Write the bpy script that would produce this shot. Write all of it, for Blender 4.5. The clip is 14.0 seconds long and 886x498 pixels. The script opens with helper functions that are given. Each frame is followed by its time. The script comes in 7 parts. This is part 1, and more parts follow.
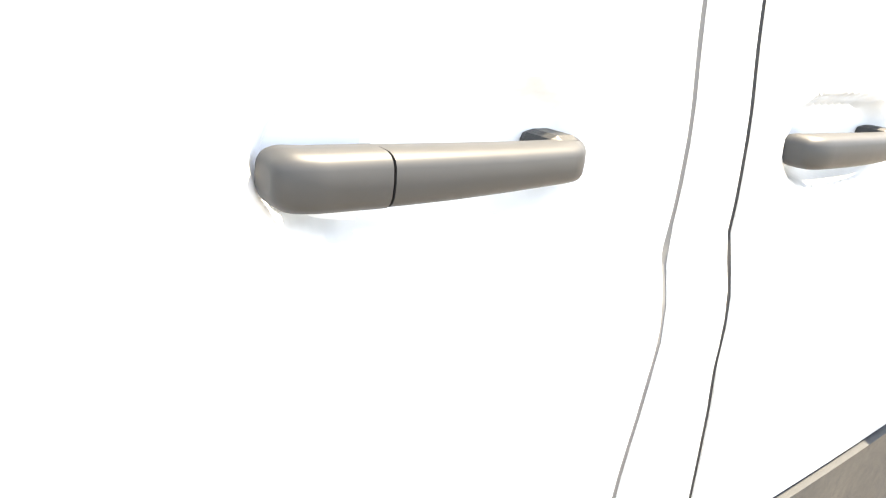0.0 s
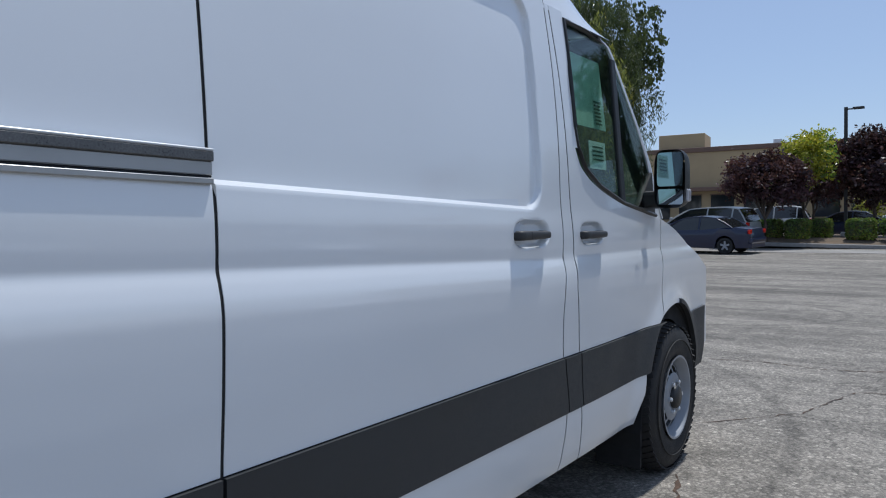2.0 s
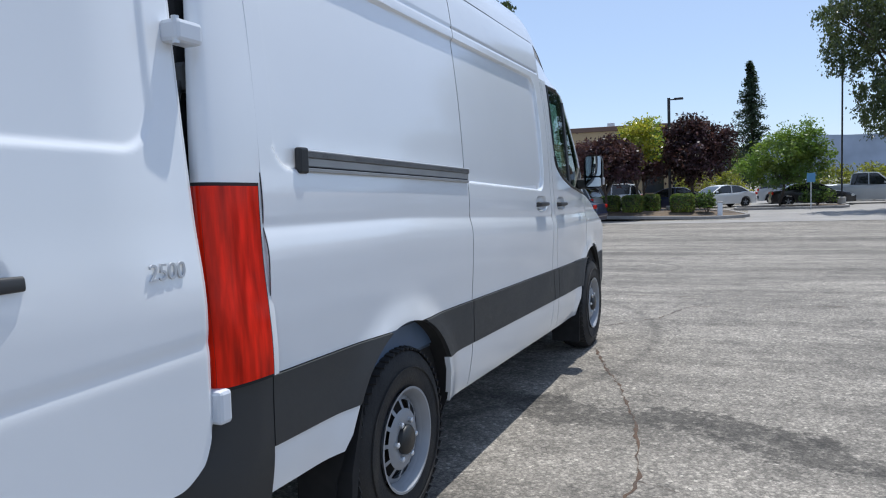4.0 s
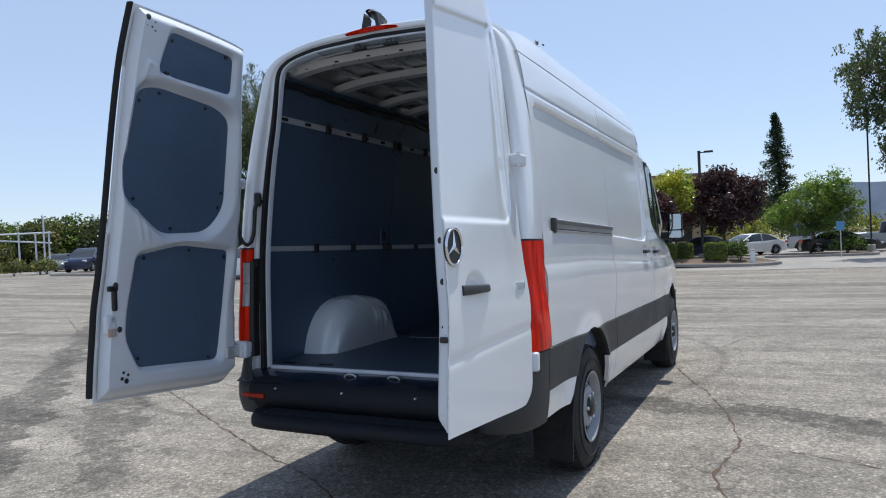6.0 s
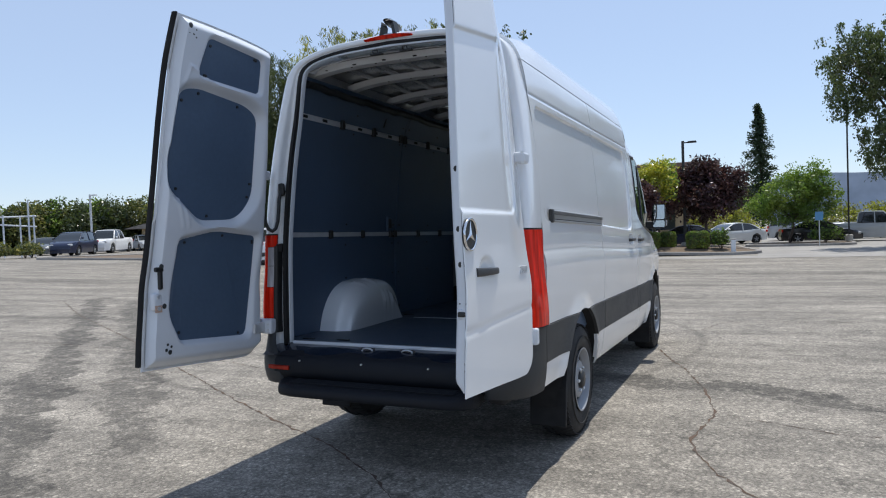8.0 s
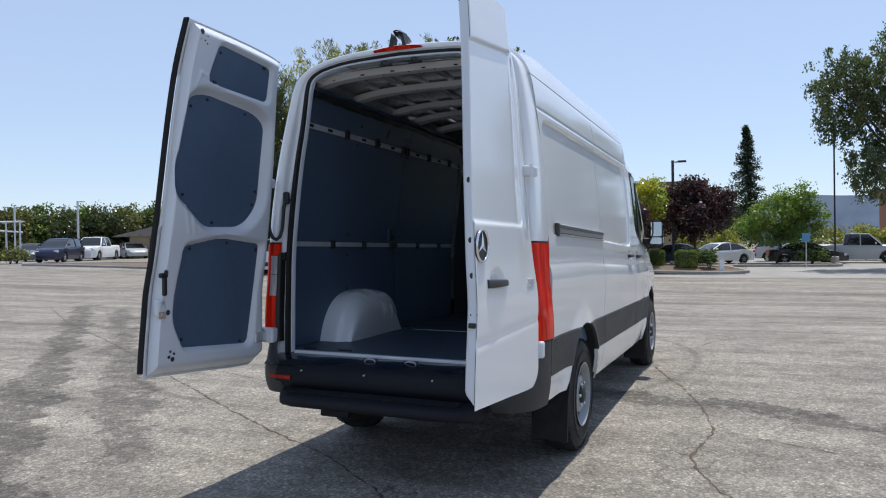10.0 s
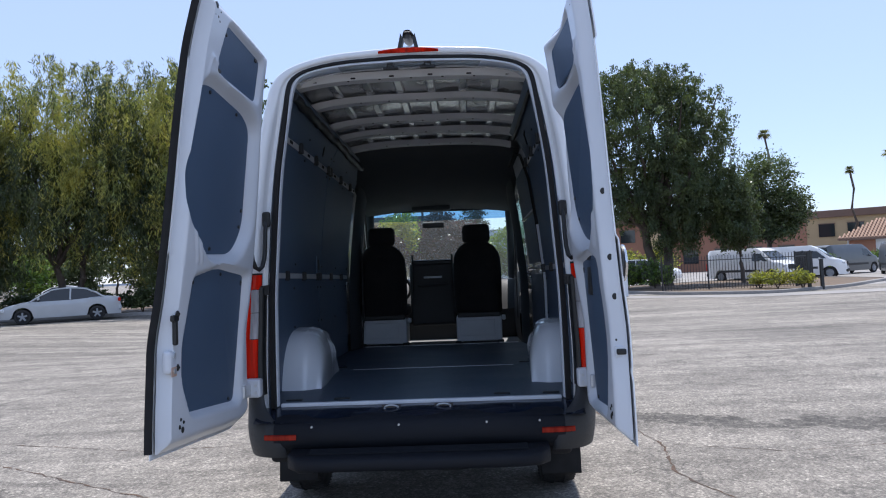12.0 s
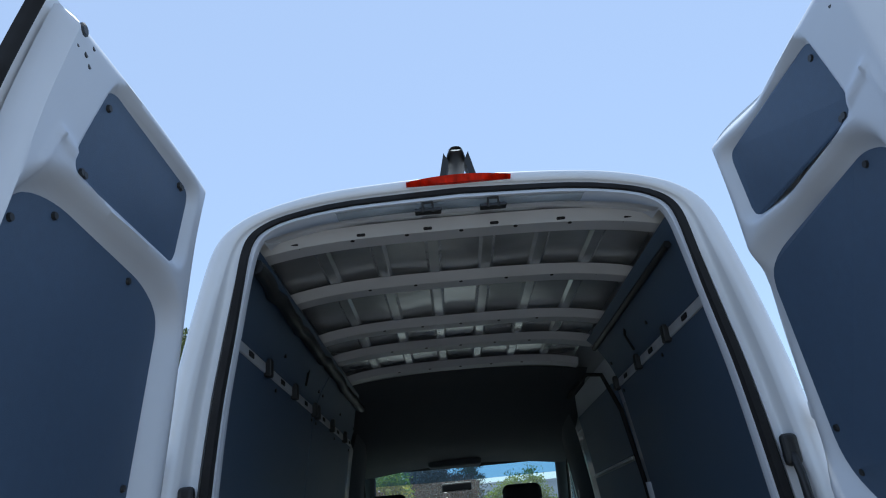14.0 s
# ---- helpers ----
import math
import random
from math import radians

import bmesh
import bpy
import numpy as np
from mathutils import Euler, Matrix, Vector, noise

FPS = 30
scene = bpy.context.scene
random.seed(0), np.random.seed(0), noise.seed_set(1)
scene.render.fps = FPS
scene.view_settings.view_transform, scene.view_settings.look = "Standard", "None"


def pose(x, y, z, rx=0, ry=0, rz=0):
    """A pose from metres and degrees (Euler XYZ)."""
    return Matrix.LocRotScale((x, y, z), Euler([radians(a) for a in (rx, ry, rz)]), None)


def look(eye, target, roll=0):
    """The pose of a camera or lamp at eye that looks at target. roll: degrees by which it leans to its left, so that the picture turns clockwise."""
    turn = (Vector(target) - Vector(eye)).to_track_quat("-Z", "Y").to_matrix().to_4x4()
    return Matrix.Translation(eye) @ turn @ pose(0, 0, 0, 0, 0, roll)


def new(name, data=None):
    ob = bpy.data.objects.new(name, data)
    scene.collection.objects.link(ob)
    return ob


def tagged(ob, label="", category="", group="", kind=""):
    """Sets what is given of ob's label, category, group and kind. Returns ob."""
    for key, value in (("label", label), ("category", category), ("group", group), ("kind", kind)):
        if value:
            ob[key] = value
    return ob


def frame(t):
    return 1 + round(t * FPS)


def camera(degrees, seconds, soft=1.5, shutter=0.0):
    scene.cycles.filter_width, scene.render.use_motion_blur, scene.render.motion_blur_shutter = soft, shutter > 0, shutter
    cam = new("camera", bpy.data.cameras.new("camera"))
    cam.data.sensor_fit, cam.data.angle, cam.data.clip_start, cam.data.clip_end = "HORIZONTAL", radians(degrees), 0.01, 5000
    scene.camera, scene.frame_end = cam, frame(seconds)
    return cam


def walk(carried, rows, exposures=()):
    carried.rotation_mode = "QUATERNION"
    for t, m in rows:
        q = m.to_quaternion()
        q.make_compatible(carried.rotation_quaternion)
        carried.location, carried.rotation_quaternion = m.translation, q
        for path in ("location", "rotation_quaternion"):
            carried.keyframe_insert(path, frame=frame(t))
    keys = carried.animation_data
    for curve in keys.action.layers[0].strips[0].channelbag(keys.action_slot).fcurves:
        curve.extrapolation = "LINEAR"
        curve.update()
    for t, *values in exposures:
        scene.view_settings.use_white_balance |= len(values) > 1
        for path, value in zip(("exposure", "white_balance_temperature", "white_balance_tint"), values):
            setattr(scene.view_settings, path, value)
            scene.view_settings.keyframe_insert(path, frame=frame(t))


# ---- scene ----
# camera and walk
cam = camera(63.57, 14.0, soft=1.1)
# seconds, place, turn in degrees
PATH = [
    (0, 1.263, 2.874, 1.376, 70.92, -4.35, 53.79),
    (0.1, 1.314, 2.759, 1.368, 76.10, -1.17, 47.07),
    (0.2, 1.363, 2.687, 1.386, 77.18, 2.41, 44.21),
    (0.3, 1.398, 2.612, 1.407, 76.97, 4.78, 42.51),
    (0.5, 1.472, 2.451, 1.378, 82.49, 5.29, 40.23),
    (0.7, 1.589, 2.270, 1.391, 84.23, 4.97, 43.20),
    (1, 1.734, 1.981, 1.427, 81.80, 4.13, 43.38),
    (1.5, 1.918, 1.457, 1.412, 83.21, 1.75, 39.86),
    (2, 2.145, 0.921, 1.361, 87.31, 1.36, 35.95),
    (2.5, 2.285, 0.308, 1.402, 84.23, 2.22, 35.40),
    (2.7, 2.318, 0.038, 1.369, 86.14, 3.74, 30.65),
    (4.8, 2.153, -2.420, 1.407, 85.49, 2.12, 23.40),
    (5, 2.096, -2.624, 1.400, 87.43, 0.61, 25.44),
    (5.5, 1.964, -3.076, 1.447, 86.51, 3.47, 23.04),
    (6, 2.080, -3.441, 1.447, 89.45, 2.55, 25.74),
    (6.5, 2.114, -3.652, 1.461, 88.94, 2.34, 24.60),
    (7, 2.073, -3.832, 1.456, 88.23, 2.10, 24.12),
    (7.2, 2.091, -3.885, 1.456, 88.25, 2.13, 24.51),
    (9.3, 2.166, -3.919, 1.470, 88.51, 2.13, 24.35),
    (9.5, 2.173, -3.920, 1.464, 88.68, 2.45, 24.08),
    (10, 2.039, -3.952, 1.447, 89.45, 0.95, 23.57),
    (10.3, 1.822, -3.993, 1.439, 90.10, 0.74, 19.72),
    (10.5, 1.630, -4.003, 1.436, 90.05, 2.53, 17.21),
    (10.9, 1.264, -4.011, 1.429, 91.72, -0.39, 13.13),
    (11, 1.177, -4.011, 1.431, 92.35, 1.44, 10.91),
    (11.3, 0.909, -4.021, 1.476, 92.95, 0.42, 7.86),
    (11.5, 0.706, -4.000, 1.449, 91.80, 0.29, 5.72),
    (12, 0.261, -3.891, 1.438, 91.61, 2.80, 1.85),
    (12.2, 0.150, -3.758, 1.429, 90.90, 2.87, 0.16),
    (12.5, 0.009, -3.502, 1.469, 91.36, 6.20, -0.70),
    (12.8, -0.126, -3.235, 1.452, 92.30, 4.25, -3.40),
    (13, -0.179, -3.014, 1.461, 93.20, 4.29, -3.10),
    (13.2, -0.214, -2.812, 1.488, 97.63, 3.78, -5.78),
    (13.5, -0.190, -2.499, 1.526, 105.17, 7.12, -4.00),
    (13.8, -0.140, -2.185, 1.618, 110.94, 6.69, 0.47),
    (14, -0.108, -1.997, 1.630, 111.40, 5.42, 1.16),
]
EXPOSURES = [
    (0.0, 2.57, 7700, 13), (0.1, 2.02, 7700, 13), (0.2, 1.52, 7700, 13), (0.3, 0.97, 7700, 13), (0.5, 0.31, 7400, 10),
    (0.8, -0.18, 6750, 10), (1.2, -0.48, 5850, 13), (1.6, -0.48, 5750, 13), (2.5, -0.26, 5550, 14), (5.0, 0.02, 5930, 13),
    (10.0, 0.04, 6050, 14), (11.0, 0.06, 6050, 15), (11.5, 0.03, 6000, 16), (12.0, 0.29, 5780, 18), (13.0, 0.54, 5330, 27),
    (13.5, 0.6, 5230, 28), (14.0, 0.19, 5630, 9),
]
walk(cam, [(t, pose(*place)) for t, *place in PATH], EXPOSURES)

# world, sun
SUN_DIR = Vector((0.065, 0.36, 1.0)).normalized()
world = bpy.data.worlds.new("world")
scene.world = world
world.use_nodes = True
sky = world.node_tree.nodes.new("ShaderNodeTexSky")
sky.sky_type, sky.sun_disc = "NISHITA", False
sky.sun_elevation = math.asin(SUN_DIR.z)
sky.sun_rotation = math.atan2(SUN_DIR.x, SUN_DIR.y)
sky.air_density, sky.dust_density, sky.ozone_density = 1.0, 0.05, 2.5
background = world.node_tree.nodes["Background"]
background.inputs[1].default_value = 0.142
# thin summer haze in front of the clear sky
haze = world.node_tree.nodes.new("ShaderNodeMix")
haze.data_type = "RGBA"
haze.inputs[0].default_value = 0.57
haze.inputs[7].default_value = (4.1, 4.75, 5.5, 1)
world.node_tree.links.new(sky.outputs[0], haze.inputs[6])
world.node_tree.links.new(haze.outputs[2], background.inputs[0])
sun_data = bpy.data.lights.new("sun", "SUN")
sun_data.energy, sun_data.angle, sun_data.color = 4.6, radians(0.53), (1.0, 0.937, 0.78)
sun = new("sun", sun_data)
sun.matrix_world = look(SUN_DIR * 60, (0, 0, 0))

# materials
def material(name, colour, rough=0.5, metal=0.0, vary=0.0, grain=0.0, scale=8.0, bump=0.0, bump_scale=60.0, coat=0.0, spread=0.0):
    """Principled surface; vary: large-scale change of tone, grain: fine change of tone, spread: change from piece to piece."""
    m = bpy.data.materials.new(name)
    m.use_nodes = True
    n, l = m.node_tree.nodes, m.node_tree.links
    b = n["Principled BSDF"]
    b.inputs["Base Color"].default_value = (*colour, 1)
    b.inputs["Roughness"].default_value, b.inputs["Metallic"].default_value = rough, metal
    b.inputs["Coat Weight"].default_value = coat
    b.inputs["Coat Roughness"].default_value = 0.03
    if vary or grain or bump or spread:
        place = n.new("ShaderNodeTexCoord")
    if vary or grain or spread:
        total = None
        for amount, sc, det in ((vary, scale, 3.0), (grain, scale * 18, 2.0)):
            if amount:
                t = n.new("ShaderNodeTexNoise")
                t.inputs["Scale"].default_value, t.inputs["Detail"].default_value = sc, det
                l.new(place.outputs["Object"], t.inputs["Vector"])
                r = n.new("ShaderNodeMapRange")
                r.inputs["From Min"].default_value, r.inputs["From Max"].default_value = 0.3, 0.7
                r.inputs["To Min"].default_value, r.inputs["To Max"].default_value = 1 - amount, 1 + amount
                l.new(t.outputs["Fac"], r.inputs["Value"])
                total = mul(m, total, r.outputs[0])
        if spread:
            g = n.new("ShaderNodeNewGeometry")
            r = n.new("ShaderNodeMapRange")
            r.inputs["To Min"].default_value, r.inputs["To Max"].default_value = 1 - spread, 1 + spread
            l.new(g.outputs["Random Per Island"], r.inputs["Value"])
            total = mul(m, total, r.outputs[0])
        v = n.new("ShaderNodeVectorMath")
        v.operation = "SCALE"
        v.inputs[0].default_value = colour
        l.new(total, v.inputs["Scale"])
        l.new(v.outputs[0], b.inputs["Base Color"])
        k = n.new("ShaderNodeMath")
        k.operation, k.use_clamp = "MULTIPLY", True
        k.inputs[1].default_value = rough
        l.new(total, k.inputs[0])
        l.new(k.outputs[0], b.inputs["Roughness"])
    if bump:
        t = n.new("ShaderNodeTexNoise")
        t.inputs["Scale"].default_value, t.inputs["Detail"].default_value = bump_scale, 3.0
        l.new(place.outputs["Object"], t.inputs["Vector"])
        u = n.new("ShaderNodeBump")
        u.inputs["Strength"].default_value, u.inputs["Distance"].default_value = bump, 0.01
        l.new(t.outputs["Fac"], u.inputs["Height"])
        l.new(u.outputs[0], b.inputs["Normal"])
    return m


def mul(m, a, b):
    if a is None:
        return b
    k = m.node_tree.nodes.new("ShaderNodeMath")
    k.operation = "MULTIPLY"
    m.node_tree.links.new(a, k.inputs[0])
    m.node_tree.links.new(b, k.inputs[1])
    return k.outputs[0]


def glass(name, colour, rough=0.0, veil=0.0):
    """Thin pane: part clear, part mirror by Fresnel."""
    m = bpy.data.materials.new(name)
    m.use_nodes = True
    n, l = m.node_tree.nodes, m.node_tree.links
    n.remove(n["Principled BSDF"])
    t, g, mix, w, p, f = (n.new(k) for k in ("ShaderNodeBsdfTransparent", "ShaderNodeBsdfGlossy", "ShaderNodeMixShader", "ShaderNodeLayerWeight", "ShaderNodeMath", "ShaderNodeMapRange"))
    t.inputs[0].default_value = (*colour, 1)
    g.inputs["Roughness"].default_value = rough
    w.inputs[0].default_value = 0.5
    p.operation = "POWER"
    p.inputs[1].default_value = 4.5
    f.inputs["To Min"].default_value, f.inputs["To Max"].default_value = 0.035, 0.8
    l.new(w.outputs["Facing"], p.inputs[0])
    l.new(p.outputs[0], f.inputs["Value"])
    l.new(f.outputs[0], mix.inputs[0])
    l.new(t.outputs[0], mix.inputs[1])
    l.new(g.outputs[0], mix.inputs[2])
    top = mix
    if veil:
        # pale translucent film that scatters daylight through the pane
        film, top = n.new("ShaderNodeBsdfTranslucent"), n.new("ShaderNodeMixShader")
        film.inputs[0].default_value = (0.8, 0.82, 0.80, 1)
        top.inputs[0].default_value = veil
        l.new(mix.outputs[0], top.inputs[1])
        l.new(film.outputs[0], top.inputs[2])
    l.new(top.outputs[0], n["Material Output"].inputs[0])
    return m


WHITE = material("white_paint", (0.775, 0.80, 0.83), 0.22, vary=0.02, scale=1.5, coat=0.8)
WHITE.node_tree.nodes["Principled BSDF"].inputs["Coat Roughness"].default_value = 0.07
WHITE_IN = material("white_primer_paint", (0.63, 0.665, 0.72), 0.35, vary=0.04, scale=3, coat=0.3)
CLAD = material("dark_grey_plastic", (0.027, 0.029, 0.032), 0.55, vary=0.12, grain=0.08, scale=3, bump=0.25, bump_scale=900)
GRIP = material("satin_dark_grey_plastic", (0.030, 0.031, 0.033), 0.5, vary=0.08, grain=0.05, scale=3)
DARKBUMP = material("black_bumper_plastic", (0.008, 0.010, 0.015), 0.62, vary=0.15, grain=0.08, scale=3, bump=0.2, bump_scale=700)
DARKBUMP.node_tree.nodes["Principled BSDF"].inputs["Specular IOR Level"].default_value = 0.25
BLACK = material("black_plastic", (0.014, 0.015, 0.016), 0.45, vary=0.15, scale=5, bump=0.1, bump_scale=600)
RUBBER = material("black_rubber", (0.012, 0.012, 0.013), 0.92, vary=0.15, scale=9)
GAP = material("dark_gap", (0.012, 0.012, 0.014), 0.8)
JOINT = material("grey_joint", (0.13, 0.13, 0.13), 0.7)
TYRE = material("tyre_rubber", (0.014, 0.014, 0.015), 0.75, vary=0.25, grain=0.1, scale=6, bump=0.2, bump_scale=120)
STEEL = material("silver_wheel_paint", (0.28, 0.295, 0.32), 0.4, 0.15, vary=0.08, scale=8)
CHROME = material("chrome", (0.75, 0.76, 0.78), 0.12, 1.0)
ZINC = material("zinc_hinge", (0.62, 0.64, 0.66), 0.35, 0.5, vary=0.08, scale=20)
LINER = material("blue_grey_liner", (0.068, 0.107, 0.172), 0.5, vary=0.06, grain=0.05, scale=2.5, bump=0.15, bump_scale=500)
FLOOR = material("grey_load_floor", (0.052, 0.074, 0.110), 0.5, vary=0.12, grain=0.06, scale=2, bump=0.15, bump_scale=300)
RAIL = material("galvanised_rail", (0.55, 0.57, 0.60), 0.42, 0.15, vary=0.1, scale=8)
HOOP = material("grey_primer_hoop", (0.60, 0.615, 0.63), 0.4, vary=0.06, scale=4)
CEIL = material("primer_roof_sheet", (0.72, 0.745, 0.75), 0.22, 0.65, vary=0.15, scale=4, bump=0.25, bump_scale=6)
SEAT = material("black_seat_cloth", (0.016, 0.016, 0.018), 0.9, vary=0.2, grain=0.15, scale=6, bump=0.3, bump_scale=400)
DASH = material("dark_dashboard", (0.02, 0.021, 0.023), 0.6, vary=0.1, scale=5)
SEATBOX = material("pale_grey_seat_base", (0.66, 0.69, 0.73), 0.5, vary=0.05, scale=5)
HEADLINER = material("dark_headliner", (0.042, 0.050, 0.060), 0.8, vary=0.1, scale=5)
CABMAT = material("grey_cab_mat", (0.22, 0.22, 0.22), 0.8, vary=0.15, scale=8)
MIRROR = material("mirror_glass", (0.42, 0.47, 0.52), 0.01, 1.0)
PANE = glass("tinted_pane", (0.74, 0.86, 0.80))
SCREEN = glass("windscreen_pane", (0.90, 0.96, 0.95), veil=0.02)
PAPER = material("pale_green_paper", (0.44, 0.60, 0.53), 0.7, vary=0.05, scale=12)
PAPERWHITE = material("white_paper", (0.72, 0.80, 0.76), 0.7)
INK = material("dark_print", (0.06, 0.09, 0.08), 0.7)


def lens_material(name, colour):
    """Glossy moulded lens with upright optics behind it."""
    m = material(name, colour, 0.12, coat=0.0, vary=0.42, scale=1.0, bump=0.10, bump_scale=1.0)
    m.node_tree.nodes["Principled BSDF"].inputs["Specular IOR Level"].default_value = 0.18
    n, l = m.node_tree.nodes, m.node_tree.links
    place = next(k for k in n if k.bl_idname == "ShaderNodeTexCoord")
    long = n.new("ShaderNodeMapping")
    long.inputs["Scale"].default_value = (34.0, 34.0, 4.5)
    l.new(place.outputs["Object"], long.inputs["Vector"])
    for k in n:
        if k.bl_idname == "ShaderNodeTexNoise":
            l.new(long.outputs[0], k.inputs["Vector"])
    return m


RED = lens_material("red_lens", (0.64, 0.016, 0.003))
CLEAR = lens_material("clear_lens", (0.36, 0.36, 0.38))
AMBER = lens_material("orange_reflector", (0.30, 0.024, 0.012))


def leaf_material(name, colour, spread=0.45, warm=1.6):
    m = material(name, colour, 0.55, vary=0.35, scale=0.55, spread=spread)
    n, l = m.node_tree.nodes, m.node_tree.links
    b = n["Principled BSDF"]
    # whole boughs turn towards yellow
    place, bough, turn = n.new("ShaderNodeTexCoord"), n.new("ShaderNodeTexNoise"), n.new("ShaderNodeMix")
    bough.inputs["Scale"].default_value, bough.inputs["Detail"].default_value = 0.8, 3.0
    l.new(place.outputs["Object"], bough.inputs["Vector"])
    turn.data_type = "RGBA"
    turn.inputs[6].default_value = (colour[0] * 0.75, colour[1] * 0.85, colour[2] * 0.95, 1)
    turn.inputs[7].default_value = (colour[0] * warm, colour[1] * (0.5 + 0.5 * warm), colour[2] * 0.8, 1)
    span = n.new("ShaderNodeMapRange")
    span.inputs[1].default_value, span.inputs[2].default_value = 0.38, 0.64
    l.new(bough.outputs["Fac"], span.inputs[0])
    l.new(span.outputs[0], turn.inputs[0])
    for k in n:
        if k.bl_idname == "ShaderNodeVectorMath":
            l.new(turn.outputs[2], k.inputs[0])
    t = n.new("ShaderNodeBsdfTranslucent")
    t.inputs[0].default_value = (colour[0] * 1.5, colour[1] * 1.6, colour[2] * 0.8, 1)
    mix = n.new("ShaderNodeMixShader")
    mix.inputs[0].default_value = 0.3
    l.new(b.outputs[0], mix.inputs[1])
    l.new(t.outputs[0], mix.inputs[2])
    l.new(mix.outputs[0], n["Material Output"].inputs[0])
    return m


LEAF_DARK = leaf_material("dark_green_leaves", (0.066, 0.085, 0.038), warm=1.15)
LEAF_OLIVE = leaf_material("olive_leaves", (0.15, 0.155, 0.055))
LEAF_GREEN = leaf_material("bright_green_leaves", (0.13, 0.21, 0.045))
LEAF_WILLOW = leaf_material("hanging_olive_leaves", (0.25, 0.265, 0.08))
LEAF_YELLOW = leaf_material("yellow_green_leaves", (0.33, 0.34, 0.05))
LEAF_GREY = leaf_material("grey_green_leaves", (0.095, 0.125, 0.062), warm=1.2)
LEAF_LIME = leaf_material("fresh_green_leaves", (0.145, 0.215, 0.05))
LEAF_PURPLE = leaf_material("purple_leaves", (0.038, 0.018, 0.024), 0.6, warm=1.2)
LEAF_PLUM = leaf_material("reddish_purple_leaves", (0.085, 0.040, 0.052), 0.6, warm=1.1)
LEAF_FIR = leaf_material("conifer_needles", (0.025, 0.045, 0.025))
BARK = material("grey_brown_bark", (0.09, 0.07, 0.055), 0.9, vary=0.3, grain=0.2, scale=3, bump=0.8, bump_scale=18)
SOIL = material("brown_mulch", (0.13, 0.095, 0.065), 0.95, vary=0.3, grain=0.3, scale=1.5, bump=0.8, bump_scale=40)
CONCRETE = material("pale_concrete", (0.42, 0.40, 0.37), 0.85, vary=0.14, grain=0.08, scale=0.8, bump=0.3, bump_scale=60)
PAVING = material("weathered_grey_concrete", (0.27, 0.258, 0.245), 0.9, vary=0.22, grain=0.12, scale=0.5, bump=0.3, bump_scale=50)
IRON = material("black_iron", (0.02, 0.02, 0.022), 0.5)
TAN = material("tan_stucco", (0.42, 0.32, 0.19), 0.9, vary=0.08, scale=0.4, bump=0.2, bump_scale=30)
BROWNWALL = material("brown_stucco", (0.30, 0.15, 0.10), 0.9, vary=0.1, scale=0.4)
BROWNROOF = material("brown_fascia", (0.17, 0.11, 0.085), 0.85, vary=0.1, scale=0.5)
TILE = material("terracotta_tile", (0.31, 0.20, 0.14), 0.85, vary=0.15, scale=2, spread=0.25)
DARKGLASS = material("dark_window", (0.02, 0.025, 0.03), 0.08, coat=0.5)
# haze of the distance is put into the hills' pale blue base colour
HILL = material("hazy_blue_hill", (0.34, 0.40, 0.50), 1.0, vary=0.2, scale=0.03)


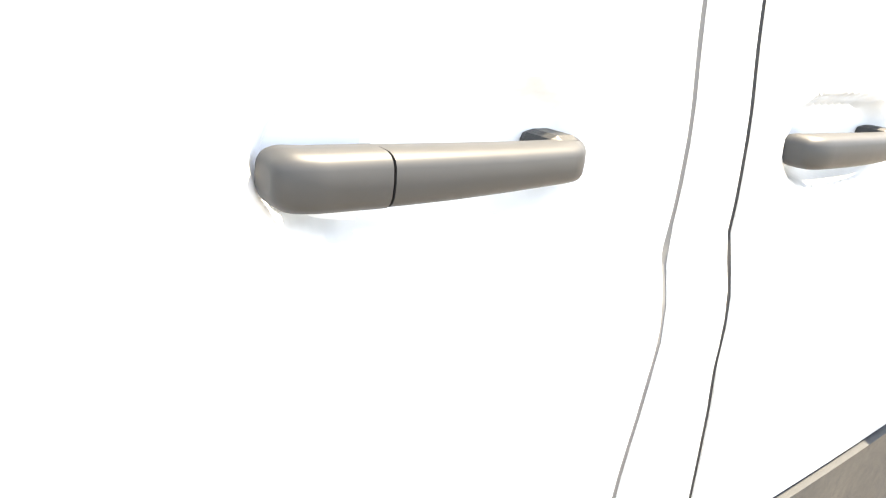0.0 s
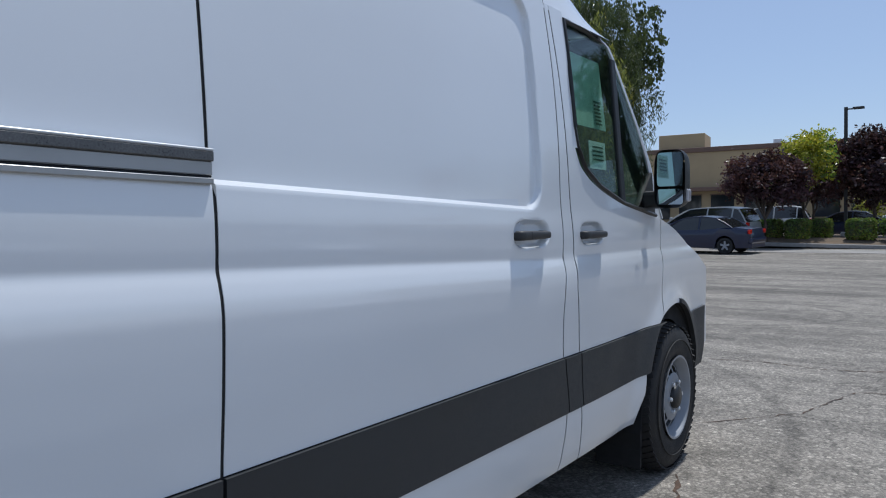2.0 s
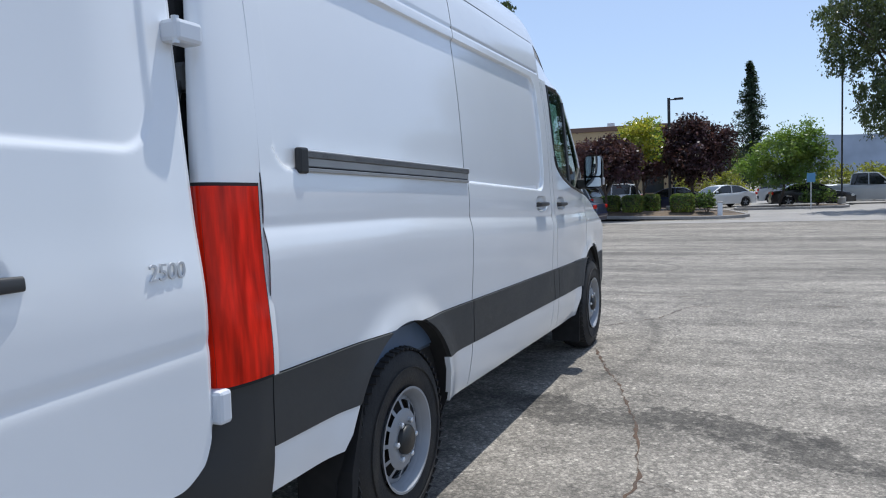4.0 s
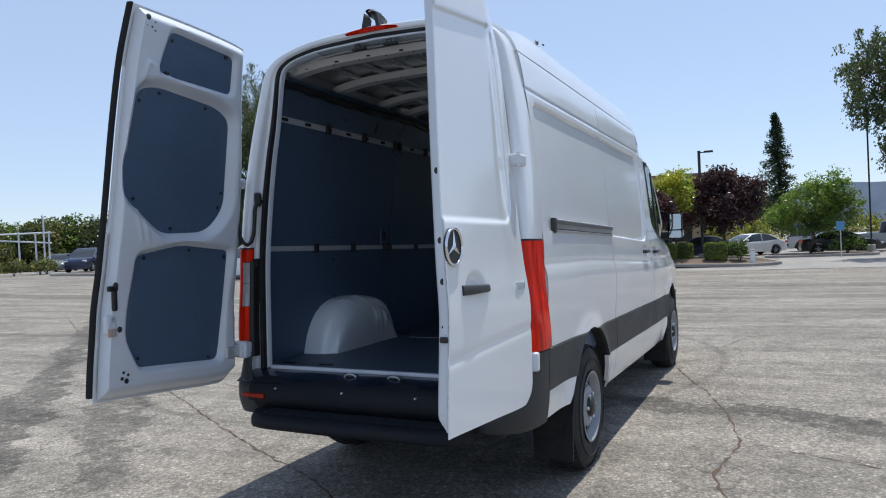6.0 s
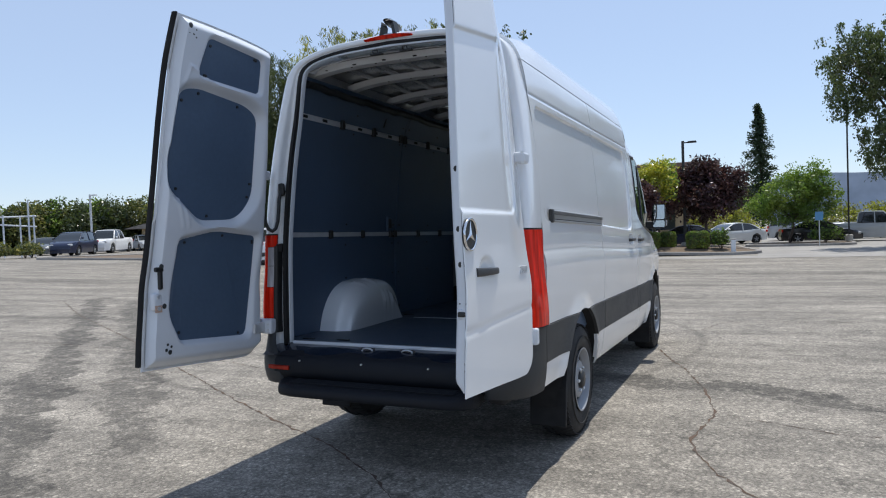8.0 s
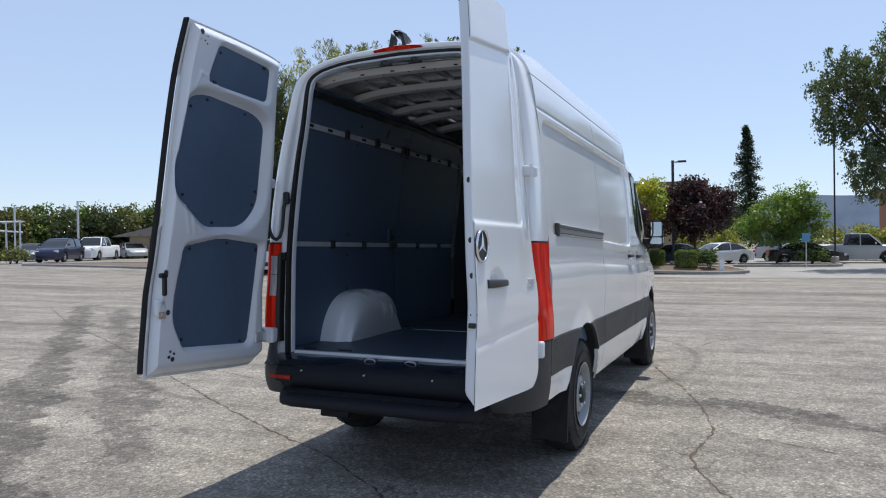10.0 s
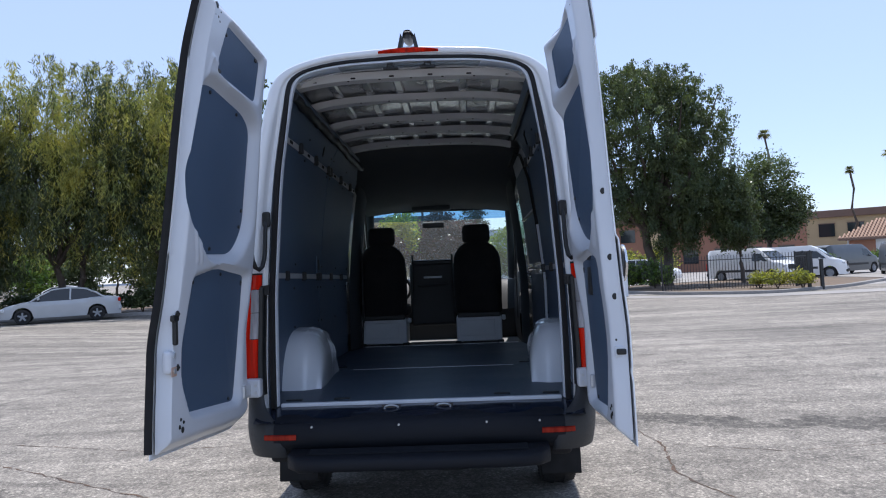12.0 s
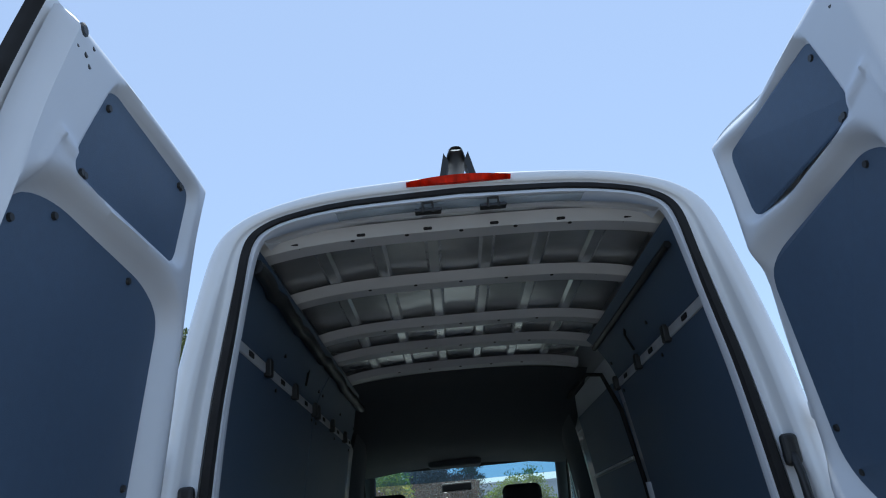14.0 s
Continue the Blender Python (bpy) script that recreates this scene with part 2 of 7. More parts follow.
def ground_material():
    m = material("worn_asphalt", (0.25, 0.24, 0.225), 0.88)
    n, l = m.node_tree.nodes, m.node_tree.links
    b = n["Principled BSDF"]
    place = n.new("ShaderNodeTexCoord")
    xyz = n.new("ShaderNodeSeparateXYZ")
    l.new(place.outputs["Object"], xyz.inputs[0])

    def op(kind, a, c=None, clamp=False):
        k = n.new("ShaderNodeMath")
        k.operation, k.use_clamp = kind, clamp
        for i, v in enumerate((a, c)):
            if v is None:
                continue
            if isinstance(v, (int, float)):
                k.inputs[i].default_value = v
            else:
                l.new(v, k.inputs[i])
        return k.outputs[0]

    def tex(scale, detail=4.0, rough=0.6, vector=None):
        t = n.new("ShaderNodeTexNoise")
        t.inputs["Scale"].default_value, t.inputs["Detail"].default_value, t.inputs["Roughness"].default_value = scale, detail, rough
        l.new(vector or place.outputs["Object"], t.inputs["Vector"])
        return t.outputs["Fac"]

    def remap(v, a, c, d, e):
        r = n.new("ShaderNodeMapRange")
        for i, x in enumerate((a, c, d, e)):
            r.inputs[i + 1].default_value = x
        l.new(v, r.inputs[0])
        return r.outputs[0]

    # stretched blotches, pale wear, stones of the aggregate
    stretch = n.new("ShaderNodeMapping")
    stretch.inputs["Scale"].default_value = (0.25, 1.6, 1.0)
    l.new(place.outputs["Object"], stretch.inputs["Vector"])
    tone = op("MULTIPLY", remap(tex(0.35, 5), 0.3, 0.7, 0.82, 1.14), remap(tex(0.9, 6, 0.72, stretch.outputs[0]), 0.36, 0.62, 0.62, 1.14))
    tone = op("MULTIPLY", tone, remap(tex(7.0, 5, 0.7), 0.3, 0.7, 0.85, 1.14))
    cell = n.new("ShaderNodeTexVoronoi")
    cell.inputs["Scale"].default_value = 130.0
    l.new(place.outputs["Object"], cell.inputs["Vector"])
    bright = n.new("ShaderNodeSeparateColor")
    l.new(cell.outputs["Color"], bright.inputs[0])
    stone = op("MULTIPLY", remap(bright.outputs[0], 0.0, 1.0, 0.70, 1.32), remap(cell.outputs["Distance"], 0.0, 0.7, 1.06, 0.84))
    tone = op("MULTIPLY", tone, stone)
    # larger pale stones in a darker binder
    big = n.new("ShaderNodeTexVoronoi")
    big.inputs["Scale"].default_value = 48.0
    l.new(place.outputs["Object"], big.inputs["Vector"])
    tint = n.new("ShaderNodeSeparateColor")
    l.new(big.outputs["Color"], tint.inputs[0])
    pebble = op("MULTIPLY", op("MULTIPLY", remap(tint.outputs[1], 0.0, 1.0, 0.70, 1.30), remap(tint.outputs[2], 0.93, 0.96, 1.0, 1.5)), remap(big.outputs["Distance"], 0.25, 0.65, 1.06, 0.76))
    tone = op("MULTIPLY", tone, pebble)
    # hairline cracks and darker worn patches
    bend = n.new("ShaderNodeVectorMath")
    bend.operation = "ADD"
    soft = n.new("ShaderNodeTexNoise")
    soft.inputs["Scale"].default_value, soft.inputs["Detail"].default_value = 1.6, 5.0
    l.new(place.outputs["Object"], soft.inputs["Vector"])
    l.new(place.outputs["Object"], bend.inputs[0])
    l.new(soft.outputs["Color"], bend.inputs[1])
    for size, wide, depth in ((0.42, 0.006, 0.45), (1.5, 0.010, 0.22)):
        net = n.new("ShaderNodeTexVoronoi")
        net.feature = "DISTANCE_TO_EDGE"
        net.inputs["Scale"].default_value = size
        l.new(bend.outputs[0], net.inputs["Vector"])
        line = op("MULTIPLY", remap(net.outputs["Distance"], wide * 0.4, wide, depth, 0.0), remap(tex(0.7, 3), 0.45, 0.6, 0.0, 1.0))
        tone = op("MULTIPLY", tone, op("SUBTRACT", 1.0, line))
    tone = op("MULTIPLY", tone, remap(tex(2.6, 7, 0.75), 0.36, 0.52, 0.70, 1.05))
    wob = op("ADD", remap(tex(1.3, 6), 0.3, 0.7, -0.25, 0.25), remap(tex(13.0, 4, 0.7), 0.3, 0.7, -0.07, 0.07))
    rag = remap(tex(9.0, 5, 0.75), 0.40, 0.50, 0.30, 1.0)

    def strip(ax, ay, c, half, amount, x0=None, x1=None):
        """Darker sealed strip along ax*x + ay*y = c."""
        d = op("ADD", op("ADD", op("MULTIPLY", xyz.outputs[0], ax), op("MULTIPLY", xyz.outputs[1], ay)), -c)
        d = op("ABSOLUTE", op("ADD", d, wob))
        k = op("MULTIPLY", remap(d, half * 0.9, half * 1.1, 1.0, 0.0), rag)
        if x0 is not None:
            k = op("MULTIPLY", k, op("MULTIPLY", remap(xyz.outputs[0], x0 - 0.3, x0 + 0.3, 0.0, 1.0), remap(xyz.outputs[0], x1 - 0.3, x1 + 0.3, 1.0, 0.0)))
        return op("SUBTRACT", 1.0, op("MULTIPLY", k, amount))

    for args in ((0.24, 0.97, 3.05, 0.22, 0.6, 0.6, 30.0), (0.67, 0.74, -2.4, 0.24, 0.55, -14.0, -1.6), (0.67, 0.74, -1.55, 0.20, 0.48, -12.0, -1.9),
                 (0.1, 1.0, 12.0, 0.5, 0.22, -30.0, 40.0), (-0.08, 1.0, 16.5, 0.7, 0.22, -30.0, 40.0), (0.05, 1.0, 21.5, 0.6, 0.25, -40.0, 40.0), (-0.3, 1.0, 9.3, 0.4, 0.2, -20.0, 20.0)):
        tone = op("MULTIPLY", tone, strip(*args))

    def ring(cx, cy, r, half, amount):
        dx, dy = op("ADD", xyz.outputs[0], -cx), op("ADD", xyz.outputs[1], -cy)
        d = op("SQRT", op("ADD", op("MULTIPLY", dx, dx), op("MULTIPLY", dy, dy)))
        d = op("ABSOLUTE", op("ADD", d, -r))
        return op("SUBTRACT", 1.0, op("MULTIPLY", remap(d, half * 0.5, half, 1.0, 0.0), amount))

    tone = op("MULTIPLY", tone, ring(-2.2, 4.9, 3.6, 0.06, 0.22))
    tone = op("MULTIPLY", tone, ring(-1.0, 12.0, 1.9, 0.06, 0.25))
    v = n.new("ShaderNodeVectorMath")
    v.operation = "SCALE"
    v.inputs[0].default_value = (0.296, 0.270, 0.234)
    l.new(tone, v.inputs["Scale"])
    l.new(v.outputs[0], b.inputs["Base Color"])
    u = n.new("ShaderNodeBump")
    u.inputs["Strength"].default_value, u.inputs["Distance"].default_value = 0.6, 0.006
    l.new(op("ADD", op("ADD", stone, pebble), op("MULTIPLY", tex(25.0, 4), 0.8)), u.inputs["Height"])
    l.new(u.outputs[0], b.inputs["Normal"])
    return m


ASPHALT = ground_material()
CRACK = material("dark_crack_filler", (0.085, 0.055, 0.038), 0.95, vary=0.35, grain=0.3, scale=4)

# builders
def part(name, bm, mat, parent, label="", smooth=None):
    """Links a bmesh as one mesh object under a thing; smooth: the angle in degrees below which edges are rounded off."""
    bmesh.ops.recalc_face_normals(bm, faces=bm.faces)
    me = bpy.data.meshes.new(name)
    if smooth is not None:
        for f in bm.faces:
            f.smooth = True
        for e in bm.edges:
            if len(e.link_faces) == 2 and e.calc_face_angle(0.0) > radians(smooth):
                e.smooth = False
    bm.to_mesh(me)
    bm.free()
    me.materials.append(mat)
    ob = new(name, me)
    ob.parent = parent
    if label:
        ob["label"] = label
    return ob


def thing(name, label, category, m=None, group="", kind=""):
    ob = new(name)
    ob.empty_display_size = 0.1
    m = m or Matrix()
    # what stands out in the lot follows the lie of the ground
    far = m.translation.xy.length > 6.0
    ob.matrix_basis = Matrix.Translation((0, 0, lift(m.translation.x, m.translation.y) if far else 0.0)) @ m
    return tagged(ob, label, category, group, kind)


def b_box(sx, sy, sz, at=(0, 0, 0), bevel=0.0, seg=2, rot=None, bm=None):
    """Box of full sizes, centred at at."""
    own = bm is None
    b = bmesh.new()
    bmesh.ops.create_cube(b, size=1.0)
    bmesh.ops.scale(b, vec=(sx, sy, sz), verts=b.verts)
    if bevel:
        bmesh.ops.bevel(b, geom=b.edges[:], offset=min(bevel, 0.45 * min(sx, sy, sz)), segments=seg, affect="EDGES", profile=0.5)
    if rot is not None:
        bmesh.ops.transform(b, matrix=rot.to_4x4(), verts=b.verts)
    bmesh.ops.translate(b, vec=at, verts=b.verts)
    if own:
        return b
    return merge(bm, b)


def merge(bm, b):
    me = bpy.data.meshes.new("tmp")
    b.to_mesh(me)
    b.free()
    bm.from_mesh(me)
    bpy.data.meshes.remove(me)
    return bm


def b_grid(us, vs, f, thick=None, bm=None):
    """Sheet through f(u, v); thick: f2(u, v) of the back gives it a body."""
    bm = bm or bmesh.new()
    a = [[bm.verts.new(f(u, v)) for v in vs] for u in us]
    fs = []
    for i in range(len(us) - 1):
        for j in range(len(vs) - 1):
            fs.append(bm.faces.new((a[i][j], a[i + 1][j], a[i + 1][j + 1], a[i][j + 1])))
    if thick:
        c = [[bm.verts.new(thick(u, v)) for v in vs] for u in us]
        nu, nv = len(us), len(vs)
        for i in range(nu - 1):
            for j in range(nv - 1):
                bm.faces.new((c[i][j], c[i][j + 1], c[i + 1][j + 1], c[i + 1][j]))
        for i in range(nu - 1):
            for j in (0, nv - 1):
                bm.faces.new((a[i][j], a[i + 1][j], c[i + 1][j], c[i][j]))
        for j in range(nv - 1):
            for i in (0, nu - 1):
                bm.faces.new((a[i][j], a[i][j + 1], c[i][j + 1], c[i][j]))
    return bm


def b_tube(points, r, seg=8, bm=None, cap=True):
    """Tube along points; r: one radius or one for each point."""
    bm = bm or bmesh.new()
    pts = [Vector(p) for p in points]
    rings = []
    up = Vector((0, 0, 1))
    for i, p in enumerate(pts):
        d = (pts[min(i + 1, len(pts) - 1)] - pts[max(i - 1, 0)]).normalized()
        s = d.cross(up)
        if s.length < 0.05:
            s = d.cross(Vector((1, 0, 0)))
        s.normalize()
        w = s.cross(d)
        rad = r[i] if isinstance(r, (list, tuple)) else r
        rings.append([bm.verts.new(p + (s * math.cos(k * 2 * math.pi / seg) + w * math.sin(k * 2 * math.pi / seg)) * rad) for k in range(seg)])
    for i in range(len(rings) - 1):
        for k in range(seg):
            bm.faces.new((rings[i][k], rings[i][(k + 1) % seg], rings[i + 1][(k + 1) % seg], rings[i + 1][k]))
    if cap:
        bm.faces.new(rings[0])
        bm.faces.new(rings[-1][::-1])
    return bm


def b_lathe(profile, seg=32, axis="X", at=(0, 0, 0), bm=None, cap=True):
    """Turns a profile of (along, radius) round an axis through at."""
    bm = bm or bmesh.new()
    rings = []
    for a, r in profile:
        ring = []
        for k in range(seg):
            c, s = r * math.cos(2 * math.pi * k / seg), r * math.sin(2 * math.pi * k / seg)
            p = {"X": (a, c, s), "Y": (c, a, s), "Z": (c, s, a)}[axis]
            ring.append(bm.verts.new(Vector(p) + Vector(at)))
        rings.append(ring)
    for i in range(len(rings) - 1):
        for k in range(seg):
            bm.faces.new((rings[i][k], rings[i][(k + 1) % seg], rings[i + 1][(k + 1) % seg], rings[i + 1][k]))
    for ring in (rings[0], rings[-1]) if cap else ():
        bm.faces.new(ring)
    return bm


def b_prism(poly, f, depth, bevel=0.0, bm=None, seg=2):
    """Prism of a flat outline: f(a, b, d) gives the place of (a, b) at depth d; from 0 to depth."""
    b = bmesh.new()
    top = [b.verts.new(f(p[0], p[1], 0.0)) for p in poly]
    low = [b.verts.new(f(p[0], p[1], depth)) for p in poly]
    k = len(poly)
    ft = b.faces.new(top)
    b.faces.new(low[::-1])
    for i in range(k):
        b.faces.new((top[i], low[i], low[(i + 1) % k], top[(i + 1) % k]))
    if bevel:
        bmesh.ops.bevel(b, geom=list(ft.edges), offset=bevel, segments=seg, affect="EDGES", profile=0.5)
    return b if bm is None else merge(bm, b)


def rounded(pts, r, seg=5):
    """Outline with its corners rounded; r: one radius, or one for each corner."""
    out, k = [], len(pts)
    for i in range(k):
        p, a, c = Vector(pts[i]), Vector(pts[i - 1]), Vector(pts[(i + 1) % k])
        rad = r[i] if isinstance(r, (list, tuple)) else r
        da, dc = (a - p), (c - p)
        t = min(rad, 0.45 * da.length, 0.45 * dc.length)
        if t < 1e-4:
            out.append(tuple(p))
            continue
        s, e = p + da.normalized() * t, p + dc.normalized() * t
        for j in range(seg + 1):
            q = j / seg
            out.append(tuple(s * (1 - q) ** 2 + p * 2 * q * (1 - q) + e * q * q))
    return out


def table(rows):
    """Smooth curve through rows of (at, value)."""
    xs, ys = [r[0] for r in rows], [r[1] for r in rows]

    def f(v):
        if v <= xs[0]:
            return ys[0]
        if v >= xs[-1]:
            return ys[-1]
        i = max(k for k in range(len(xs)) if xs[k] <= v)
        i = min(i, len(xs) - 2)
        h = xs[i + 1] - xs[i]
        t = (v - xs[i]) / h

        def slope(k):
            if k in (0, len(xs) - 1):
                return 0.0 if k else (ys[1] - ys[0]) / (xs[1] - xs[0])
            a, b = (ys[k] - ys[k - 1]) / (xs[k] - xs[k - 1]), (ys[k + 1] - ys[k]) / (xs[k + 1] - xs[k])
            return 0.0 if a * b <= 0 else 2 * a * b / (a + b)

        if i + 1 == len(xs) - 1:
            m1 = (ys[-1] - ys[-2]) / h
        else:
            m1 = slope(i + 1)
        m0 = slope(i)
        return (2 * t**3 - 3 * t**2 + 1) * ys[i] + (t**3 - 2 * t**2 + t) * h * m0 + (-2 * t**3 + 3 * t**2) * ys[i + 1] + (t**3 - t**2) * h * m1

    return f


def steps(a, b, k):
    return [a + (b - a) * i / k for i in range(k + 1)]


def smoothstep(a, b, v):
    t = min(1.0, max(0.0, (v - a) / (b - a)))
    return t * t * (3 - 2 * t)

# ground, rising a little towards the far side and falling to the driveway
def lift(x, y):
    return 0.45 * smoothstep(-18.0, -42.0, x) - 0.35 * smoothstep(6.0, 20.0, y) * smoothstep(-16.0, -6.0, x) - 0.027


ground = part("ground", b_grid([-1500, -300, -80] + steps(-46, -14, 16) + steps(-12, 8, 12) + [30, 80, 300, 1500], [-1500, -300, -60, 0] + steps(6, 20, 12) + [30, 60, 300, 1500], lambda x, y: (x, y, lift(x, y))), ASPHALT, None)
tagged(ground, "worn pale grey asphalt with cracks and dark sealed strips", "ground", kind="structure")


def crack(rows, width, seed):
    """Crack filler that follows rows of (x, y), ragged in width and line."""
    rnd = random.Random(seed)
    pts = []
    for (x0, y0), (x1, y1) in zip(rows, rows[1:]):
        k = max(2, int(math.hypot(x1 - x0, y1 - y0) / 0.05))
        for i in range(k):
            j = 0.013
            pts.append((x0 + (x1 - x0) * i / k + rnd.uniform(-j, j), y0 + (y1 - y0) * i / k + rnd.uniform(-j, j)))
    bm = bmesh.new()
    last = None
    for i, p in enumerate(pts):
        q = pts[min(i + 1, len(pts) - 1)] if i + 1 < len(pts) else pts[i - 1]
        d = (Vector((*q, 0)) - Vector((*p, 0))).normalized()
        s = Vector((-d.y, d.x, 0)) * width * 0.75 * rnd.choice((0.15, 0.3, 0.5, 0.8, 1.2))
        o = Vector((*p, 0.003 + lift(*p)))
        pair = [bm.verts.new(o + s), bm.verts.new(o - s)]
        if last:
            bm.faces.new((last[0], last[1], pair[1], pair[0]))
        last = pair
    ob = part("crack", bm, CRACK, ground)
    return ob


crack([(0.95, 4.6), (1.08, 4.2), (1.36, 3.45), (1.58, 2.72), (1.74, 1.85), (1.63, 1.1), (1.72, 0.75), (1.85, 0.45), (2.05, 0.15), (2.5, -0.3), (2.7, -1.2)], 0.016, 1)
crack([(-14.0, 8.4), (-10.7, 6.2), (-6.5, 3.75), (-3.85, 2.1), (-2.3, 1.15), (-1.5, 0.68), (-0.7, 0.26), (-0.03, -0.24), (0.6, -0.9)], 0.014, 2)
crack([(-3.0, 8.0), (0.26, 7.75), (0.71, 7.85), (1.24, 7.75), (1.8, 7.97), (4.0, 8.3), (9.0, 8.0)], 0.012, 3)
crack([(0.3, 5.2), (0.83, 5.66), (1.28, 6.16), (1.52, 6.98), (1.86, 7.09), (3.2, 7.3)], 0.009, 4)
crack([(-9.0, 3.4), (-4.26, 2.83), (-3.58, 2.63), (-2.6, 2.3), (-1.6, 2.4)], 0.008, 5)
crack([(2.05, 0.15), (2.9, 0.3), (3.6, 0.0), (5.5, 0.4)], 0.009, 6)
crack([(1.74, 1.85), (2.6, 1.5), (4.2, 1.7), (7.0, 1.2)], 0.006, 7)
crack([(-3.85, 2.1), (-4.5, 0.8), (-5.6, -0.2)], 0.007, 8)
crack([(2.0, 11.5), (6.0, 12.2), (12.0, 11.0)], 0.012, 9)
crack([(-20.0, 13.5), (-10.0, 12.0), (-3.0, 12.8)], 0.014, 10)

# ---- the van: local axes with y to its nose, x to its passenger side, z up from the road at its rear sill
RAKE = 0.0166
van = thing("delivery_van", "white high-roof cargo van with open rear doors parked on asphalt", "van", pose(-0.03, 0, 0.004, -0.95, 0.6, 0))
REAR_AXLE, FRONT_AXLE, ARCH_R = 1.04, 4.70, 0.472
half_width = table([(0.36, 0.875), (0.40, 0.895), (0.46, 0.916), (0.65, 0.942), (0.80, 0.9425), (0.87, 0.9440), (0.95, 0.9485), (1.04, 0.9545), (1.12, 0.9583), (1.165, 0.9588), (1.20, 0.9562), (1.235, 0.9492), (1.255, 0.9432), (1.264, 0.9406), (1.269, 0.9400), (1.285, 0.9406), (1.31, 0.9414), (1.36, 0.9408),
                    (1.45, 0.934), (1.6, 0.928), (1.9, 0.905), (2.2, 0.868), (2.42, 0.832), (2.5, 0.80), (2.57, 0.75), (2.62, 0.67), (2.655, 0.50), (2.675, 0.25), (2.68, 0.0)])


def axle_z(y):
    return 0.368 + RAKE * y


def inset(y, z, y0, y1, z0, z1, r):
    """Distance inside a rounded rectangle (negative outside)."""
    dx, dz = abs(y - (y0 + y1) / 2) - (y1 - y0) / 2 + r, abs(z - (z0 + z1) / 2) - (z1 - z0) / 2 + r
    return r - (math.hypot(max(dx, 0), max(dz, 0)) + min(max(dx, dz), 0))


CUPS = [(3.115, 1.346, 0.130, 0.052), (3.62, 1.340, 0.115, 0.048)]


def rise(y):
    """How much higher the crease and the recess run towards the rear."""
    return 0.03 * (2.75 - min(3.2, max(1.1, y)))


def side_x(y, z):
    x = half_width(z - rise(y) * smoothstep(1.0, 1.16, z) * smoothstep(1.62, 1.45, z))
    if y > 3.5:
        x -= 0.028 * (y - 3.5) ** 2 if y < 4.3 else 0.0179 + 0.0448 * (y - 4.3) + 0.01 * (y - 4.3) ** 2
    x -= 0.018 * smoothstep(0.0, 0.014, inset(y, z - rise(y) * smoothstep(1.9, 1.6, z), 0.22, 3.200, 1.440, 2.200, 0.10))
    x -= 0.006 * math.exp(-((z - 2.25) / 0.006) ** 2) if y < 3.3 else 0.0
    for cy, cz, a, b in CUPS:
        e = ((y - cy) / a) ** 4 + ((z - cz) / b) ** 2
        if e < 1:
            x -= 0.026 * smoothstep(0.0, 0.6, 1 - e)
    for ya in (REAR_AXLE, FRONT_AXLE):
        r = math.hypot(y - ya, z - axle_z(ya) - 0.02)
        x += 0.022 * math.exp(-((r - ARCH_R) / 0.08) ** 2)
    return x


def arch_low(y, floor_z, grow=0.0):
    """Lower edge of a panel: the wheel arch where there is one."""
    z = floor_z
    for ya in (REAR_AXLE, FRONT_AXLE):
        d = ARCH_R + grow
        if abs(y - ya) < d:
            z = max(z, axle_z(ya) + 0.02 + math.sqrt(d * d - (y - ya) ** 2) * 1.02)
    return z


def side_panel(name, sgn, y0, y1, zb, zt, nu, nv, mat, proud=0.0, label=""):
    """Body side panel between two seams y0(z), y1(z) and two edges zb(y), zt(y), with a folded rim."""
    def at(s, t, back=0.0):
        ya = y0(1.2) + (y1(1.2) - y0(1.2)) * s
        z = zb(ya) + (zt(ya) - zb(ya)) * t
        if zt(ya) > 2.0:
            z += rise(ya) * smoothstep(1.02, 1.18, z) * smoothstep(1.9, 1.6, z)
        y = y0(z) + (y1(z) - y0(z)) * s
        return (sgn * (side_x(y, z) + proud - back), y, z)
    bm = b_grid(steps(0, 1, nu), steps(0, 1, nv), at, lambda s, t: at(s, t, 0.026))
    return part(name, bm, mat, van, label, smooth=38)


def const(v):
    return lambda q: v


BAND_TOP, BAND_LOW, GUTTER = 0.868, 0.652, 2.46
seam_a = table([(0.40, 3.385), (0.65, 3.386), (0.87, 3.352), (1.04, 3.335), (1.14, 3.342), (1.2, 3.351), (1.33, 3.355), (1.53, 3.347), (1.77, 3.349), (2.22, 3.334), (2.42, 3.325)])
seam_b = table([(0.40, 3.568), (0.7, 3.510), (0.86, 3.494), (0.95, 3.480), (1.07, 3.458), (1.14, 3.446), (1.21, 3.449), (1.35, 3.440), (1.54, 3.424), (1.78, 3.411), (2.22, 3.370)])
belt = table([(3.44, 1.70), (3.505, 1.695), (3.56, 1.607), (3.70, 1.533), (3.99, 1.462), (4.27, 1.425), (4.45, 1.400)])
front_seam = table([(0.40, 4.25), (0.9, 4.498), (1.1, 4.500), (1.35, 4.518), (1.6, 4.52)])
GAPW = 0.0045


def off(f, d):
    return lambda q: f(q) + d


